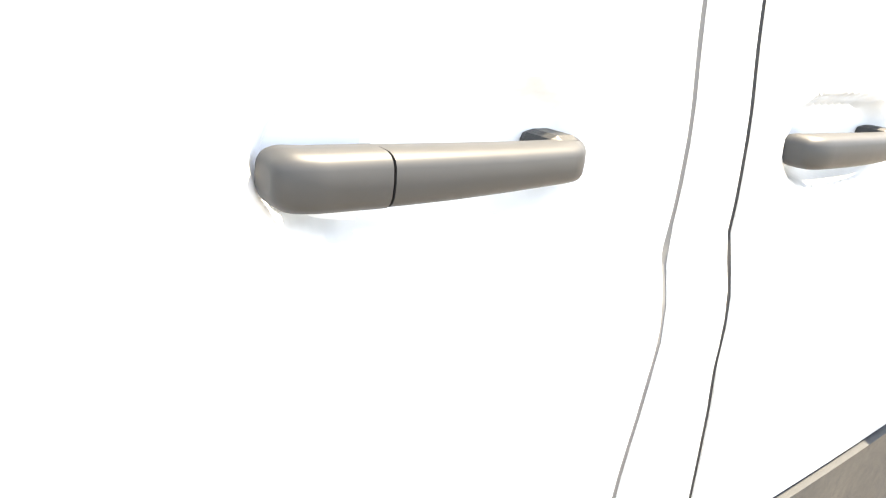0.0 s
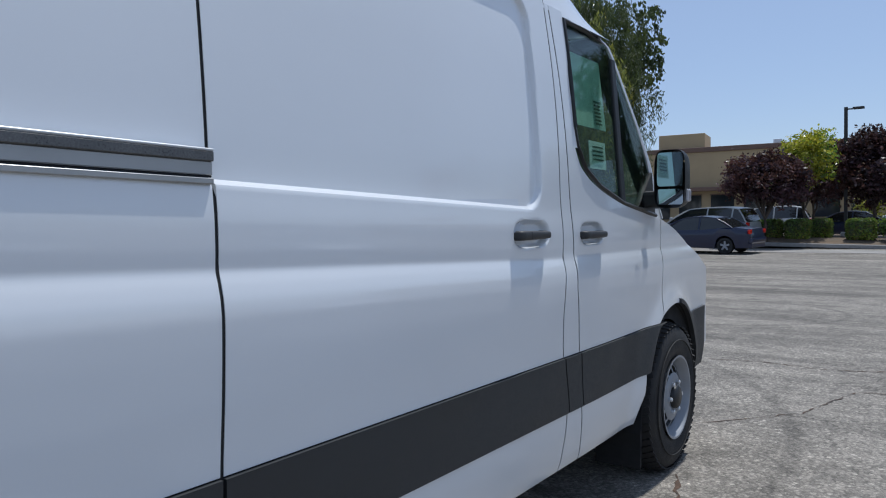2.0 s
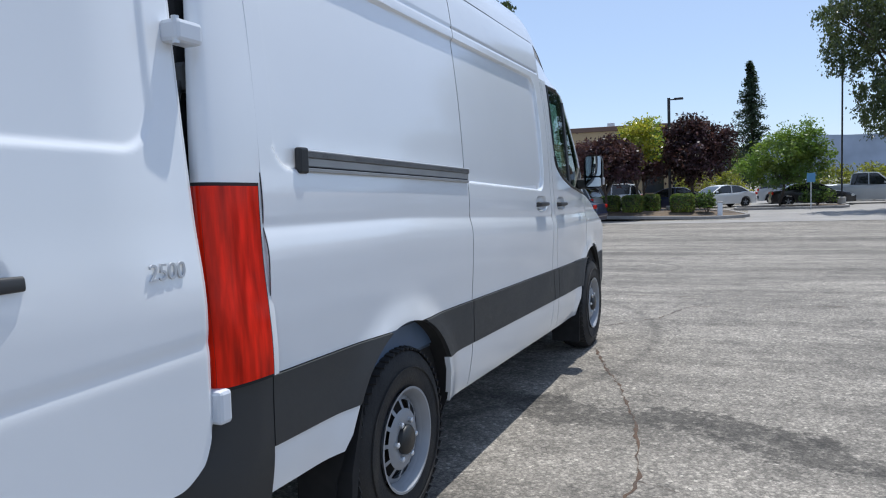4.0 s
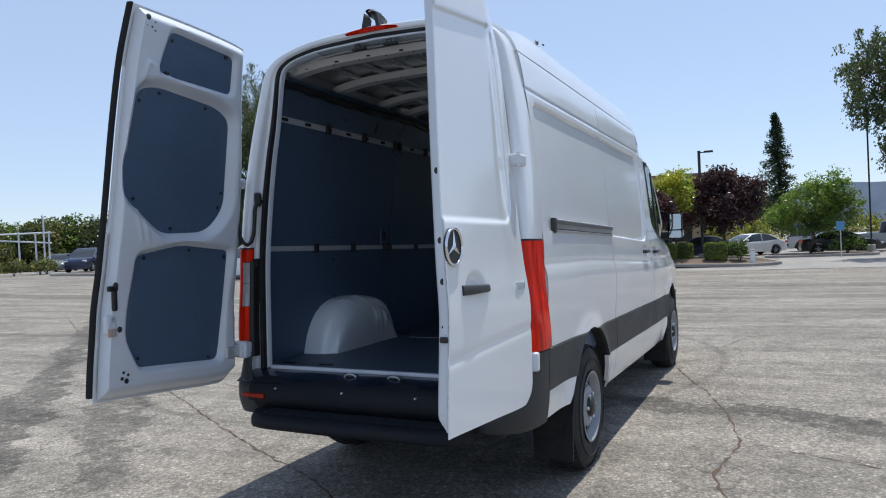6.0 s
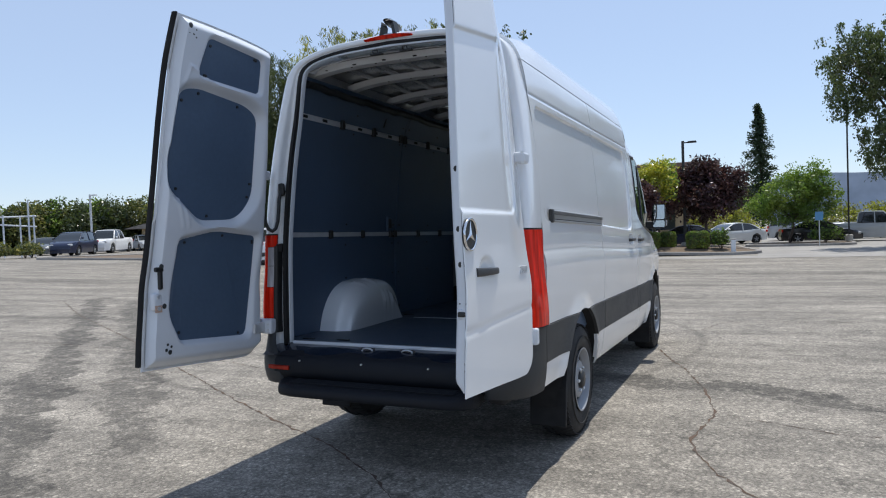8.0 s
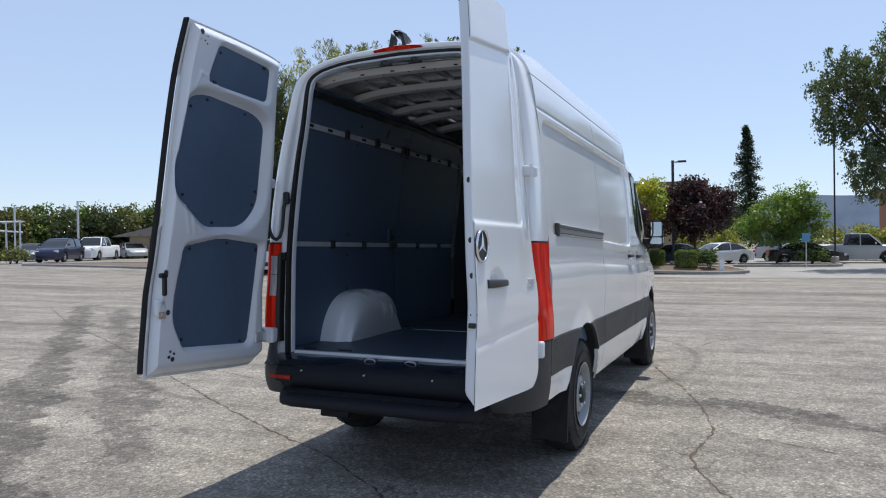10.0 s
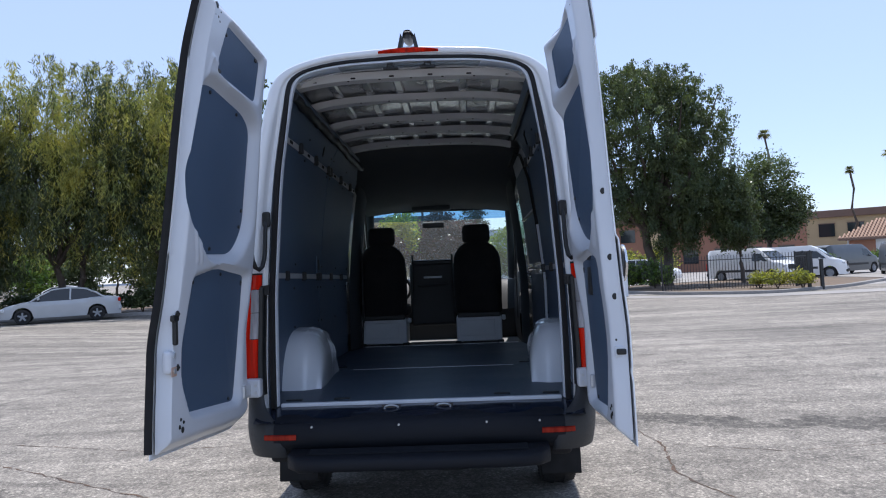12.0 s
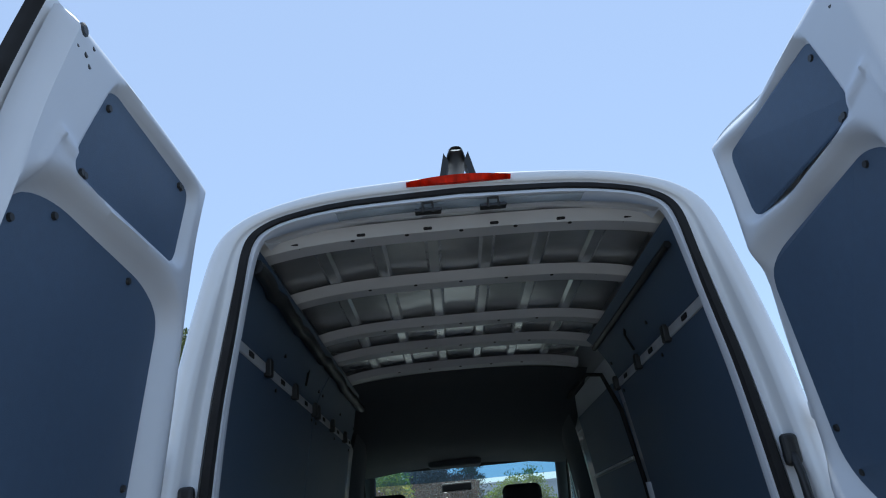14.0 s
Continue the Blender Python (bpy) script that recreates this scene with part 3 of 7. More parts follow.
for sgn in (1, -1):
    side_panel("quarter_panel", sgn, const(0.150), const(1.80 - GAPW), lambda y: max(BAND_TOP + 0.004, arch_low(y, BAND_TOP + 0.004)), const(GUTTER), 120, 200, WHITE)
    side_panel("sliding_door" if sgn > 0 else "side_panel", sgn, const(1.80 + GAPW), off(seam_a, -GAPW), const(BAND_TOP + 0.004), const(GUTTER), 220, 270, WHITE)
    side_panel("pillar_panel", sgn, off(seam_a, GAPW), off(seam_b, -GAPW), const(BAND_TOP + 0.004), const(2.215), 4, 50, WHITE)
    side_panel("front_door", sgn, off(seam_b, GAPW), off(front_seam, -GAPW), lambda y: max(BAND_TOP + 0.004, arch_low(y, BAND_TOP + 0.004)), belt, 150, 130, WHITE)
    side_panel("fender", sgn, off(front_seam, GAPW), table([(0.6, 5.55), (1.0, 5.50), (1.45, 5.25)]), lambda y: arch_low(y, 0.62), table([(4.4, 1.42), (4.8, 1.34), (5.2, 1.20), (5.55, 1.02)]), 48, 24, WHITE)
    # window frame of the front door behind the glass
    side_panel("door_frame", sgn, off(seam_b, GAPW), table([(1.5, 3.60), (1.66, 3.53), (1.74, 3.50), (2.0, 3.490), (2.19, 3.485)]), const(1.69), const(2.215), 4, 24, WHITE)
    # cladding band, in lengths between the seams, and the white rocker under it
    for name, a, b, lo in (("cladding_strip", const(0.150), const(REAR_AXLE - 0.16), 0), ("cladding_strip", const(REAR_AXLE + 0.16), const(1.80 - GAPW), 0),
                           ("cladding_strip", const(1.80 + GAPW), off(seam_a, -GAPW), 0), ("cladding_strip", off(seam_a, GAPW), off(seam_b, -GAPW), 0),
                           ("cladding_strip", off(seam_b, GAPW), const(FRONT_AXLE - 0.16), 0)):
        def low(y, lim=BAND_LOW):
            return min(BAND_TOP - 0.004, max(lim, arch_low(y, lim, 0.004)))
        side_panel(name, sgn, a, b, low, const(BAND_TOP), 26, 8, CLAD, 0.010)
    for a, b in ((const(0.150), const(0.63)), (const(1.45), const(1.80 - GAPW)), (const(1.80 + GAPW), off(seam_a, -GAPW)), (off(seam_a, GAPW), off(seam_b, -GAPW)), (off(seam_b, GAPW), const(4.235))):
        side_panel("rocker_panel", sgn, a, b, lambda y: arch_low(y, 0.50 if y < 0.7 else 0.415), lambda y: max(BAND_LOW - 0.002, arch_low(y, 0.5)), 12, 8, WHITE)
    side_panel("cladding_strip", sgn, const(FRONT_AXLE + 0.08), const(5.45), lambda y: arch_low(y, 0.50, 0.002), lambda y: arch_low(y, 0.86, 0.026), 30, 8, CLAD, 0.012)
    # dark strips behind the seams
    for seam, z0, z1 in ((const(1.80), 0.43, GUTTER), (seam_a, 0.43, GUTTER), (seam_b, 0.43, 2.205), (front_seam, 0.75, 1.40), (const(0.150), 0.66, GUTTER)):
        part("seam_strip", b_grid(steps(z0, z1, 60), [-0.0044, 0.0044], lambda z, d: (sgn * (side_x(seam(z) + d, z) - 0.002), seam(z) + d, z)), JOINT if seam is seam_a else GAP, van)
    part("seam_strip", b_grid([0.16, 0.5, 0.66] + steps(1.44, 4.25, 30), [0.0002, 0.0038], lambda y, d: (sgn * (side_x(y, BAND_TOP + d) - 0.002), y, BAND_TOP + d)), GAP, van)
    # wheel housings
    for ya in (REAR_AXLE, FRONT_AXLE):
        za = axle_z(ya) + 0.02
        bm = b_grid(steps(-0.25, math.pi + 0.25, 24), [0.955, 0.80, 0.72],
                    lambda a, x, ya=ya, za=za: (sgn * min(x, side_x(ya + ARCH_R * math.cos(a), za + ARCH_R * math.sin(a)) - 0.012), ya + (ARCH_R + 0.004) * math.cos(a), za + (ARCH_R + 0.004) * 1.02 * math.sin(a)))
        part("wheel_housing", bm, RUBBER, van, smooth=60)
        wall = b_grid(steps(-0.25, math.pi + 0.25, 24), [0.385, ARCH_R + 0.004], lambda a, r, ya=ya, za=za: (sgn * 0.876, ya + r * math.cos(a), za + r * 1.02 * math.sin(a)))
        part("housing_wall", wall, RUBBER, van, smooth=60)

RAILDARK = material("satin_grey_rail", (0.36, 0.365, 0.37), 0.32, 0.4, vary=0.1, scale=6)
RAILBAR = material("scuffed_dark_rail", (0.11, 0.112, 0.115), 0.4, 0.2, vary=0.25, grain=0.3, scale=14)
# sliding door rail on the passenger side, running up a little to the rear: lip, slot, channel, bar and its upper edge,
# a paler strip that puts the bright reflection there into the colour
RAIL_X = side_x(0.9, 1.40)
for nm, z0, z1, d, mat in (("rail_lip", 0.0, 0.013, 0.003, RAILDARK), ("rail_slot_line", 0.013, 0.018, -0.004, GAP), ("rail_channel", 0.018, 0.046, -0.002, RAILDARK), ("rail_bar", 0.046, 0.066, 0.004, RAILBAR), ("rail_edge_glint", 0.066, 0.072, 0.004, RAIL)):
    part(nm, b_grid([0.362, 0.8, 1.3, 1.793], [(z0, -0.022), (z0, d - 0.002), (z0 + 0.002, d), (z1 - 0.002, d), (z1, d - 0.002), (z1, -0.022)], lambda y, r: (RAIL_X + r[1], y, 1.470 + 0.0135 * (1.79 - y) + r[0])), mat, van, "grey sliding door rail" if mat is not GAP else "", smooth=40)
part("rail_cap", b_box(0.026, 0.05, 0.085, (RAIL_X - 0.008, 0.365, 1.525), 0.008), BLACK, van)


def roof_point(y, q):
    """q from -1 to 1 across the roof."""
    z_of = table([(0.0, 2.68), (0.3, 2.675), (0.55, 2.655), (0.75, 2.62), (0.86, 2.57), (0.94, 2.5), (1.0, GUTTER)])
    z = z_of(abs(q))
    x = half_width(z) if abs(q) > 0.3 else abs(q) / 0.3 * half_width(2.675)
    bulge = 1.0 + 0.004 * math.cos(y * 2.1)
    fall = smoothstep(3.25, 4.1, y)
    x *= bulge * (1 - 0.06 * fall)
    z += 0.095 * smoothstep(0.16, 0.7, y) * (1 - abs(q) ** 6) + 0.017 * (1 - smoothstep(0.13, 0.6, y)) * (1 - abs(q) ** 6)
    z -= fall * (z - 2.235) * 0.97
    return (math.copysign(x, q), y, z)


part("roof", b_grid(steps(0.15, 4.0, 70), steps(-1, 1, 48), roof_point, lambda y, q: tuple(Vector(roof_point(y, q)) - Vector((math.copysign(0.02, q) * abs(q) ** 2, 0, 0.02)))), WHITE, van, smooth=50)
for sgn in (1, -1):
    # gutter seam and roof swage
    part("roof_gutter", b_tube([(sgn * (half_width(GUTTER) - 0.002) * (1 - 0.06 * smoothstep(3.25, 4.1, y)), y, GUTTER - 0.97 * (GUTTER - 2.235) * smoothstep(3.25, 4.1, y)) for y in steps(0.16, 3.95, 40)], 0.0045, 6), JOINT, van, smooth=60)
    for q in (0.30, 0.55):
        part("roof_swage", b_tube([tuple(Vector(roof_point(y, sgn * q)) - Vector((0, 0, 0.004))) for y in steps(0.3, 3.2, 30)], 0.010, 6), WHITE, van, smooth=60)
    # cab side above the door window
    bm = b_grid(steps(3.30, 4.00, 16), steps(0, 1, 10), lambda y, t: (lambda z: (sgn * (half_width(z) - 0.03 * t) * (1 - 0.06 * smoothstep(3.25, 4.1, y) * t) if y < 9 else 0, y, z))(2.195 + t * max(0.012, (GUTTER - 0.97 * (GUTTER - 2.235) * smoothstep(3.25, 4.1, y)) - 2.195)))
    part("cab_side", bm, WHITE, van, smooth=50)
    # windscreen pillar
    inner = table([(0.0, 3.95), (0.1, 3.99), (0.3, 4.165), (0.55, 4.33), (0.8, 4.45), (1.0, 4.468)]), table([(0.0, 2.20), (0.1, 2.188), (0.3, 1.985), (0.55, 1.795), (0.8, 1.605), (1.0, 1.40)]), table([(0.0, 0.832), (0.1, 0.828), (0.3, 0.848), (0.55, 0.861), (0.8, 0.868), (1.0, 0.872)])
    outer = table([(0.0, 3.93), (0.1, 4.04), (0.3, 4.225), (0.55, 4.41), (0.8, 4.57), (1.0, 4.70)]), table([(0.0, 2.255), (0.1, 2.20), (0.3, 2.01), (0.55, 1.80), (0.8, 1.60), (1.0, 1.40)]), table([(0.0, 0.800), (0.1, 0.800), (0.3, 0.814), (0.55, 0.832), (0.8, 0.848), (1.0, 0.862)])

    def pillar_point(a, t, back=0.0):
        swell = 0.022 * math.sin(math.pi * min(1.0, 0.15 + t)) * smoothstep(0.0, 0.15, a)
        return (sgn * (inner[2](a) + (outer[2](a) - inner[2](a)) * t + swell - back), inner[0](a) + (outer[0](a) - inner[0](a)) * t, inner[1](a) + (outer[1](a) - inner[1](a)) * t)
    part("windscreen_pillar", b_grid(steps(0, 1, 24), steps(0, 1, 8), pillar_point, lambda a, t: pillar_point(a, t, 0.02)), WHITE, van, smooth=60)
    part("window_trim", b_tube([(sgn * (side_x(3.5, 1.75) - 0.004), 3.503, 1.76), (sgn * (side_x(3.52, 1.7) - 0.002), 3.520, 1.69), (sgn * (side_x(3.6, 1.6) - 0.002), 3.585, 1.602), (sgn * (side_x(3.7, 1.54) - 0.002), 3.72, 1.538), (sgn * (side_x(3.99, 1.47) - 0.002), 3.99, 1.470), (sgn * (side_x(4.3, 1.44) - 0.002), 4.44, 1.415)], 0.010, 6), BLACK, van, smooth=60)
    part("window_trim", b_tube([(sgn * side_x(3.5, 1.76), 3.503, 1.76), (sgn * side_x(3.49, 1.95), 3.493, 1.95), (sgn * (side_x(3.49, 2.17) - 0.004), 3.495, 2.185), (sgn * 0.842, 3.75, 2.20), (sgn * 0.820, 3.985, 2.185), (sgn * 0.842, 4.17, 1.98), (sgn * 0.855, 4.33, 1.79), (sgn * 0.862, 4.45, 1.60), (sgn * 0.866, 4.46, 1.43)], 0.012, 6), BLACK, van, smooth=60)
    part("window_divider", b_box(0.02, 0.05, 0.66, (sgn * 0.872, 4.035, 1.80), 0.006, rot=Matrix.Rotation(radians(-sgn * 5), 3, "Y")), BLACK, van)
    pane = [(3.505, 1.76), (3.525, 1.69), (3.59, 1.605), (3.72, 1.54), (3.99, 1.472), (4.45, 1.42), (4.44, 1.60), (4.32, 1.79), (4.16, 1.98), (3.975, 2.18), (3.495, 2.185)]
    w = part("side_window", b_prism(pane, lambda a, b, d: (sgn * (half_width(b) - 0.028 * max(0, a - 3.5) ** 2 - 0.022 - d), a, b), 0.005), PANE, van, "green-tinted side window glass")
    w.visible_shadow = False

# windscreen, bonnet and nose
wind = part("windscreen", b_grid(steps(-1, 1, 12), steps(0, 1, 8), lambda s, t: (s * (0.86 - 0.06 * t), 4.84 - 0.74 * t - 0.13 * s * s * (1 - 0.3 * t), 1.38 + 0.80 * t),
            lambda s, t: (s * (0.86 - 0.06 * t), 4.835 - 0.74 * t - 0.13 * s * s * (1 - 0.3 * t), 1.375 + 0.80 * t)), SCREEN, van, "curved windscreen glass", smooth=60)
wind.visible_shadow = False
band = part("shade_band", b_grid(steps(-0.97, 0.97, 12), [0.86, 0.93, 0.985], lambda s, t: (s * (0.86 - 0.06 * t), 4.828 - 0.74 * t - 0.13 * s * s * (1 - 0.3 * t), 1.368 + 0.80 * t)), glass("blue_shade_band", (0.30, 0.50, 0.72)), van, "blue shade band along the windscreen top", smooth=60)
band.visible_shadow = False
part("windscreen_header", b_grid(steps(-1, 1, 10), [0, 1], lambda s, t: (s * 0.82, 4.05 + 0.05 * t - 0.08 * s * s, 2.235 - 0.07 * t), lambda s, t: (s * 0.82, 4.01 + 0.05 * t - 0.08 * s * s, 2.215 - 0.07 * t)), BLACK, van)
part("bonnet", b_grid(steps(-1, 1, 14), steps(0, 1, 10), lambda s, t: (s * (0.84 - 0.10 * t), 4.74 + 0.80 * t - 0.16 * s * s * t, 1.42 - 0.10 * t - 0.20 * t * t - 0.05 * s * s),
     lambda s, t: (s * (0.84 - 0.10 * t), 4.74 + 0.80 * t - 0.16 * s * s * t, 1.39 - 0.10 * t - 0.20 * t * t - 0.05 * s * s)), WHITE, van, smooth=50)
part("front_fascia", b_grid(steps(-1, 1, 16), steps(0, 1, 10), lambda s, t: (s * 0.86, 5.60 - 0.30 * s ** 4 - 0.10 * t * t, 0.42 + 0.62 * t), lambda s, t: (s * 0.83, 5.50 - 0.30 * s ** 4 - 0.10 * t * t, 0.42 + 0.72 * t)), WHITE, van, smooth=50)
part("grille", b_box(1.0, 0.06, 0.26, (0, 5.59, 0.92), 0.03), BLACK, van)
part("front_valance", b_box(1.6, 0.14, 0.16, (0, 5.50, 0.40), 0.05), CLAD, van)

# rear frame: section swept round the rear opening
S_KEYS = [0, 0.1, 0.25, 0.4, 0.55, 0.7, 0.78, 0.86, 0.93, 1.0]


def keyed(values):
    return table(list(zip(S_KEYS, values)))


out_x, out_z = keyed([0.958, 0.968, 0.942, 0.928, 0.893, 0.828, 0.782, 0.69, 0.42, 0]), keyed([0.66, 0.92, 1.25, 1.6, 2.0, 2.37, 2.515, 2.60, 2.672, 2.697])
in_x, in_z = keyed([0.778, 0.777, 0.774, 0.757, 0.735, 0.682, 0.643, 0.57, 0.34, 0]), keyed([0.72, 0.92, 1.25, 1.6, 2.0, 2.37, 2.515, 2.565, 2.602, 2.612])


def frame_point(s, k, y):
    """s from -1 to 1 round the opening, k from the outside (0) to the opening (1)."""
    a = 1 - abs(s)
    x = out_x(a) + (in_x(a) - out_x(a)) * k
    z = out_z(a) + (in_z(a) - out_z(a)) * k
    if y < 0:
        y *= 1 - 0.75 * smoothstep(2.1, 2.6, z)
    return (math.copysign(x, s), y + 0.095 * smoothstep(1.35, 2.66, z) - 0.05 * smoothstep(2.1, 2.6, z), z)


def frame_strip(name, rows, mat, s0=-1.0, s1=1.0, n=120, proud=0.0, label=""):
    bm = bmesh.new()
    sec = table([(i / (len(rows) - 1), r[0]) for i, r in enumerate(rows)]), table([(i / (len(rows) - 1), r[1]) for i, r in enumerate(rows)])
    bm = b_grid(steps(s0, s1, n), steps(0, 1, (len(rows) - 1) * 3), lambda s, t: frame_point(s, sec[0](t), sec[1](t) - proud), lambda s, t: frame_point(s, sec[0](t) + 0.01, sec[1](t) + 0.012), bm)
    return part(name, bm, mat, van, label, smooth=45)


frame_strip("rear_frame", [(0.0, 0.150), (0.0, 0.06), (0.03, -0.01), (0.10, -0.06), (0.24, -0.075), (0.40, -0.068), (0.50, -0.050)], WHITE, -0.918, 0.918)
frame_strip("door_landing", [(0.50, -0.050), (0.545, -0.024), (0.60, -0.014), (0.66, -0.012), (0.72, -0.010)], WHITE)
seal_rows = ((0.0, -0.012), (0.03, -0.034), (0.4, -0.038), (0.93, -0.036), (1.0, -0.004))


def seal_point(s, r, back=0.0):
    up = smoothstep(0.62, 0.88, 1 - abs(s))
    k0 = 0.80 - 0.19 * up
    return frame_point(s, k0 + (0.962 - 0.135 * up - k0) * r[0], r[1] + back)


part("door_seal", b_grid(steps(-1, 1, 120), seal_rows, seal_point, lambda s, r: seal_point(s, r, 0.014)), RUBBER, van, "black rubber door seal", smooth=45)
frame_strip("inner_flange", [(0.82, 0.004), (0.90, -0.006), (0.985, -0.008), (1.0, 0.0), (1.0, 0.016)], WHITE_IN)
frame_strip("header_flange", [(0.99, -0.008), (1.0, 0.0), (1.01, 0.04), (1.03, 0.085)], WHITE_IN, -0.21, 0.21, 40)

# dark corner of the bumper, round from the side to the rear
corner_y = table([(0.46, -0.175), (0.49, -0.205), (0.56, -0.222), (0.64, -0.212), (0.70, -0.150), (0.78, -0.105), (0.88, -0.082)])
corner_in = table([(0.46, 0.24), (0.64, 0.22), (0.70, 0.15), (0.76, 0.115), (0.88, 0.10)])


def corner(sgn, z, q, proud=0.0):
    a = q * math.pi / 2
    return (sgn * (half_width(z) + 0.009 + proud - corner_in(z) * (1 - abs(math.cos(a)) ** 0.75)), 0.146 - (0.146 - corner_y(z) + proud) * math.sin(a) ** 0.75, z)


# tail lamps
for sgn in (1, -1):
    lamp = thing("tail_lamp", "", "")
    lamp.parent = van
    sec = [(0.0, 0.150), (0.0, 0.06), (0.03, -0.01), (0.10, -0.06), (0.24, -0.075), (0.40, -0.068), (0.52, -0.048)]
    ky, yy = table([(i / 6, r[0]) for i, r in enumerate(sec)]), table([(i / 6, r[1]) for i, r in enumerate(sec)])

    def z_to_s(z):
        lo, hi = 0.0, 0.6
        for _ in range(30):
            mid = (lo + hi) / 2
            lo, hi = (mid, hi) if out_z(mid) < z else (lo, mid)
        return lo

    def lamp_piece(name, z0, z1, t0, t1, mat, proud):
        bm = b_grid(steps(0, 1, 14), steps(t0, t1, 14), lambda a, t: (lambda p: (p[0] + sgn * proud * (1 - t), p[1] - proud * t, p[2]))(frame_point(sgn * (1 - z_to_s(z0 + (z1 - z0) * a)), ky(t), yy(t))),
                    lambda a, t: (lambda p: (p[0] - sgn * 0.01, p[1] + 0.01, p[2]))(frame_point(sgn * (1 - z_to_s(z0 + (z1 - z0) * a)), ky(t), yy(t))))
        part(name, bm, mat, lamp, smooth=50)
    lamp_piece("red_lens", 0.885, 1.44, 0.05, 0.60, RED, 0.010)
    for z0, z1, t0, t1, mat, nm in ((0.885, 1.44, 0.604, 0.73, RED, "red_lens"), (0.885, 1.095, 0.734, 0.985, RED, "red_lens"), (1.098, 1.235, 0.734, 0.985, CLEAR, "clear_lens"), (1.238, 1.36, 0.734, 0.985, CLEAR, "clear_lens"), (1.363, 1.44, 0.734, 0.985, RED, "red_lens")):
        lamp_piece(nm, z0, z1, t0, t1, mat, 0.010)
    lamp_piece("lens_rim", 0.874, 1.450, 0.03, 1.0, GAP, 0.003)
    # lower corner of the bumper below the lamp is dark cladding, with a white filler under the lamp
    part("corner_cladding", b_grid(steps(0.490, 0.872, 16), steps(0, 1, 24), lambda z, q: corner(sgn, z, q), lambda z, q: corner(sgn, z, q, -0.012)), CLAD, van, smooth=50)
    part("bumper_reflector", b_grid(steps(0.63, 0.80, 10), [(0.581, 0.006), (0.585, 0.0), (0.605, 0.0), (0.609, 0.006)], lambda x, r: (sgn * x, -0.236 + 1.8 * max(0.0, x - 0.70) ** 2 + r[1], r[0]), lambda x, r: (sgn * x, -0.215 + 1.8 * max(0.0, x - 0.70) ** 2, r[0])), AMBER, van, "red-orange reflector strip", smooth=50)
    for z0, z1 in ((0.77, 1.37),):
        frame_strip("jamb_cover", [(0.51, -0.045), (0.53, -0.066), (0.64, -0.060), (0.69, -0.016)], BLACK, sgn * (1 - z_to_s(z0)), sgn * (1 - z_to_s(z1)), 24, label="black plastic jamb cover")

# rear bumper and step
bump_y = table([(0.0, -0.228), (0.55, -0.224), (0.80, -0.215)])
for nm, zz, grow in (("rear_bumper", ((0.50, -0.06), (0.545, -0.004), (0.575, 0.006), (0.64, 0.0), (0.675, -0.035), (0.69, -0.12)), 0.0),):
    qs = steps(-0.75, 0.75, 12)
    bm = b_grid(qs, [r[0] for r in zz], lambda x, z: (x * (1 - 0.02 * (z < 0.48)), bump_y(abs(x)) - dict(zz)[z] + (0.0 if abs(x) < 0.8 else 0), z))
    part(nm, bm, DARKBUMP, van, smooth=50)
for sx in (-1, 1):
    part("bumper_bracket", b_box(0.12, 0.16, 0.09, (sx * 0.735, -0.06, 0.490), 0.03, 3), GAP, van)
step_y = table([(0.0, -0.408), (0.45, -0.402), (0.60, -0.375), (0.66, -0.300)])


def step_point(x, a):
    """Section of the step: flat back half, round nose."""
    ca, sa = math.cos(a), math.sin(a)
    back, front = -0.16, step_y(abs(x))
    y = (back + front) / 2 - (back - front) / 2 * math.copysign(abs(ca) ** 0.55, ca)
    return (x, y, 0.492 + 0.042 * math.copysign(abs(sa) ** 0.7, sa) - 0.006 * (back - y) / 0.25)


bm = b_grid([-0.66, -0.655, -0.645, -0.625] + steps(-0.60, 0.60, 20) + [0.625, 0.645, 0.655, 0.66], steps(0, 2 * math.pi, 32), step_point)
for e in (-0.66, 0.66):
    bm.faces.new([bm.verts.new(step_point(e, a)) for a in steps(0, 2 * math.pi, 32)[:-1]])
bmesh.ops.remove_doubles(bm, verts=bm.verts, dist=0.0004)
part("step_tread", bm, DARKBUMP, van, "black plastic rear step", smooth=50)
part("step_grip", b_prism(rounded([(-0.56, -0.225), (-0.56, -0.345), (0.56, -0.345), (0.56, -0.225)], 0.03), lambda a, b, d: (a, b, 0.530 + d), 0.004), DARKBUMP, van, "ribbed black step surface")
for k in range(5):
    part("grip_rib", b_box(1.10, 0.008, 0.006, (0, -0.242 - 0.021 * k, 0.535), 0.002), DARKBUMP, van)
for sx in (-0.42, 0.42):
    part("step_bracket", b_box(0.06, 0.30, 0.05, (sx, -0.10, 0.475), 0.008), GAP, van)
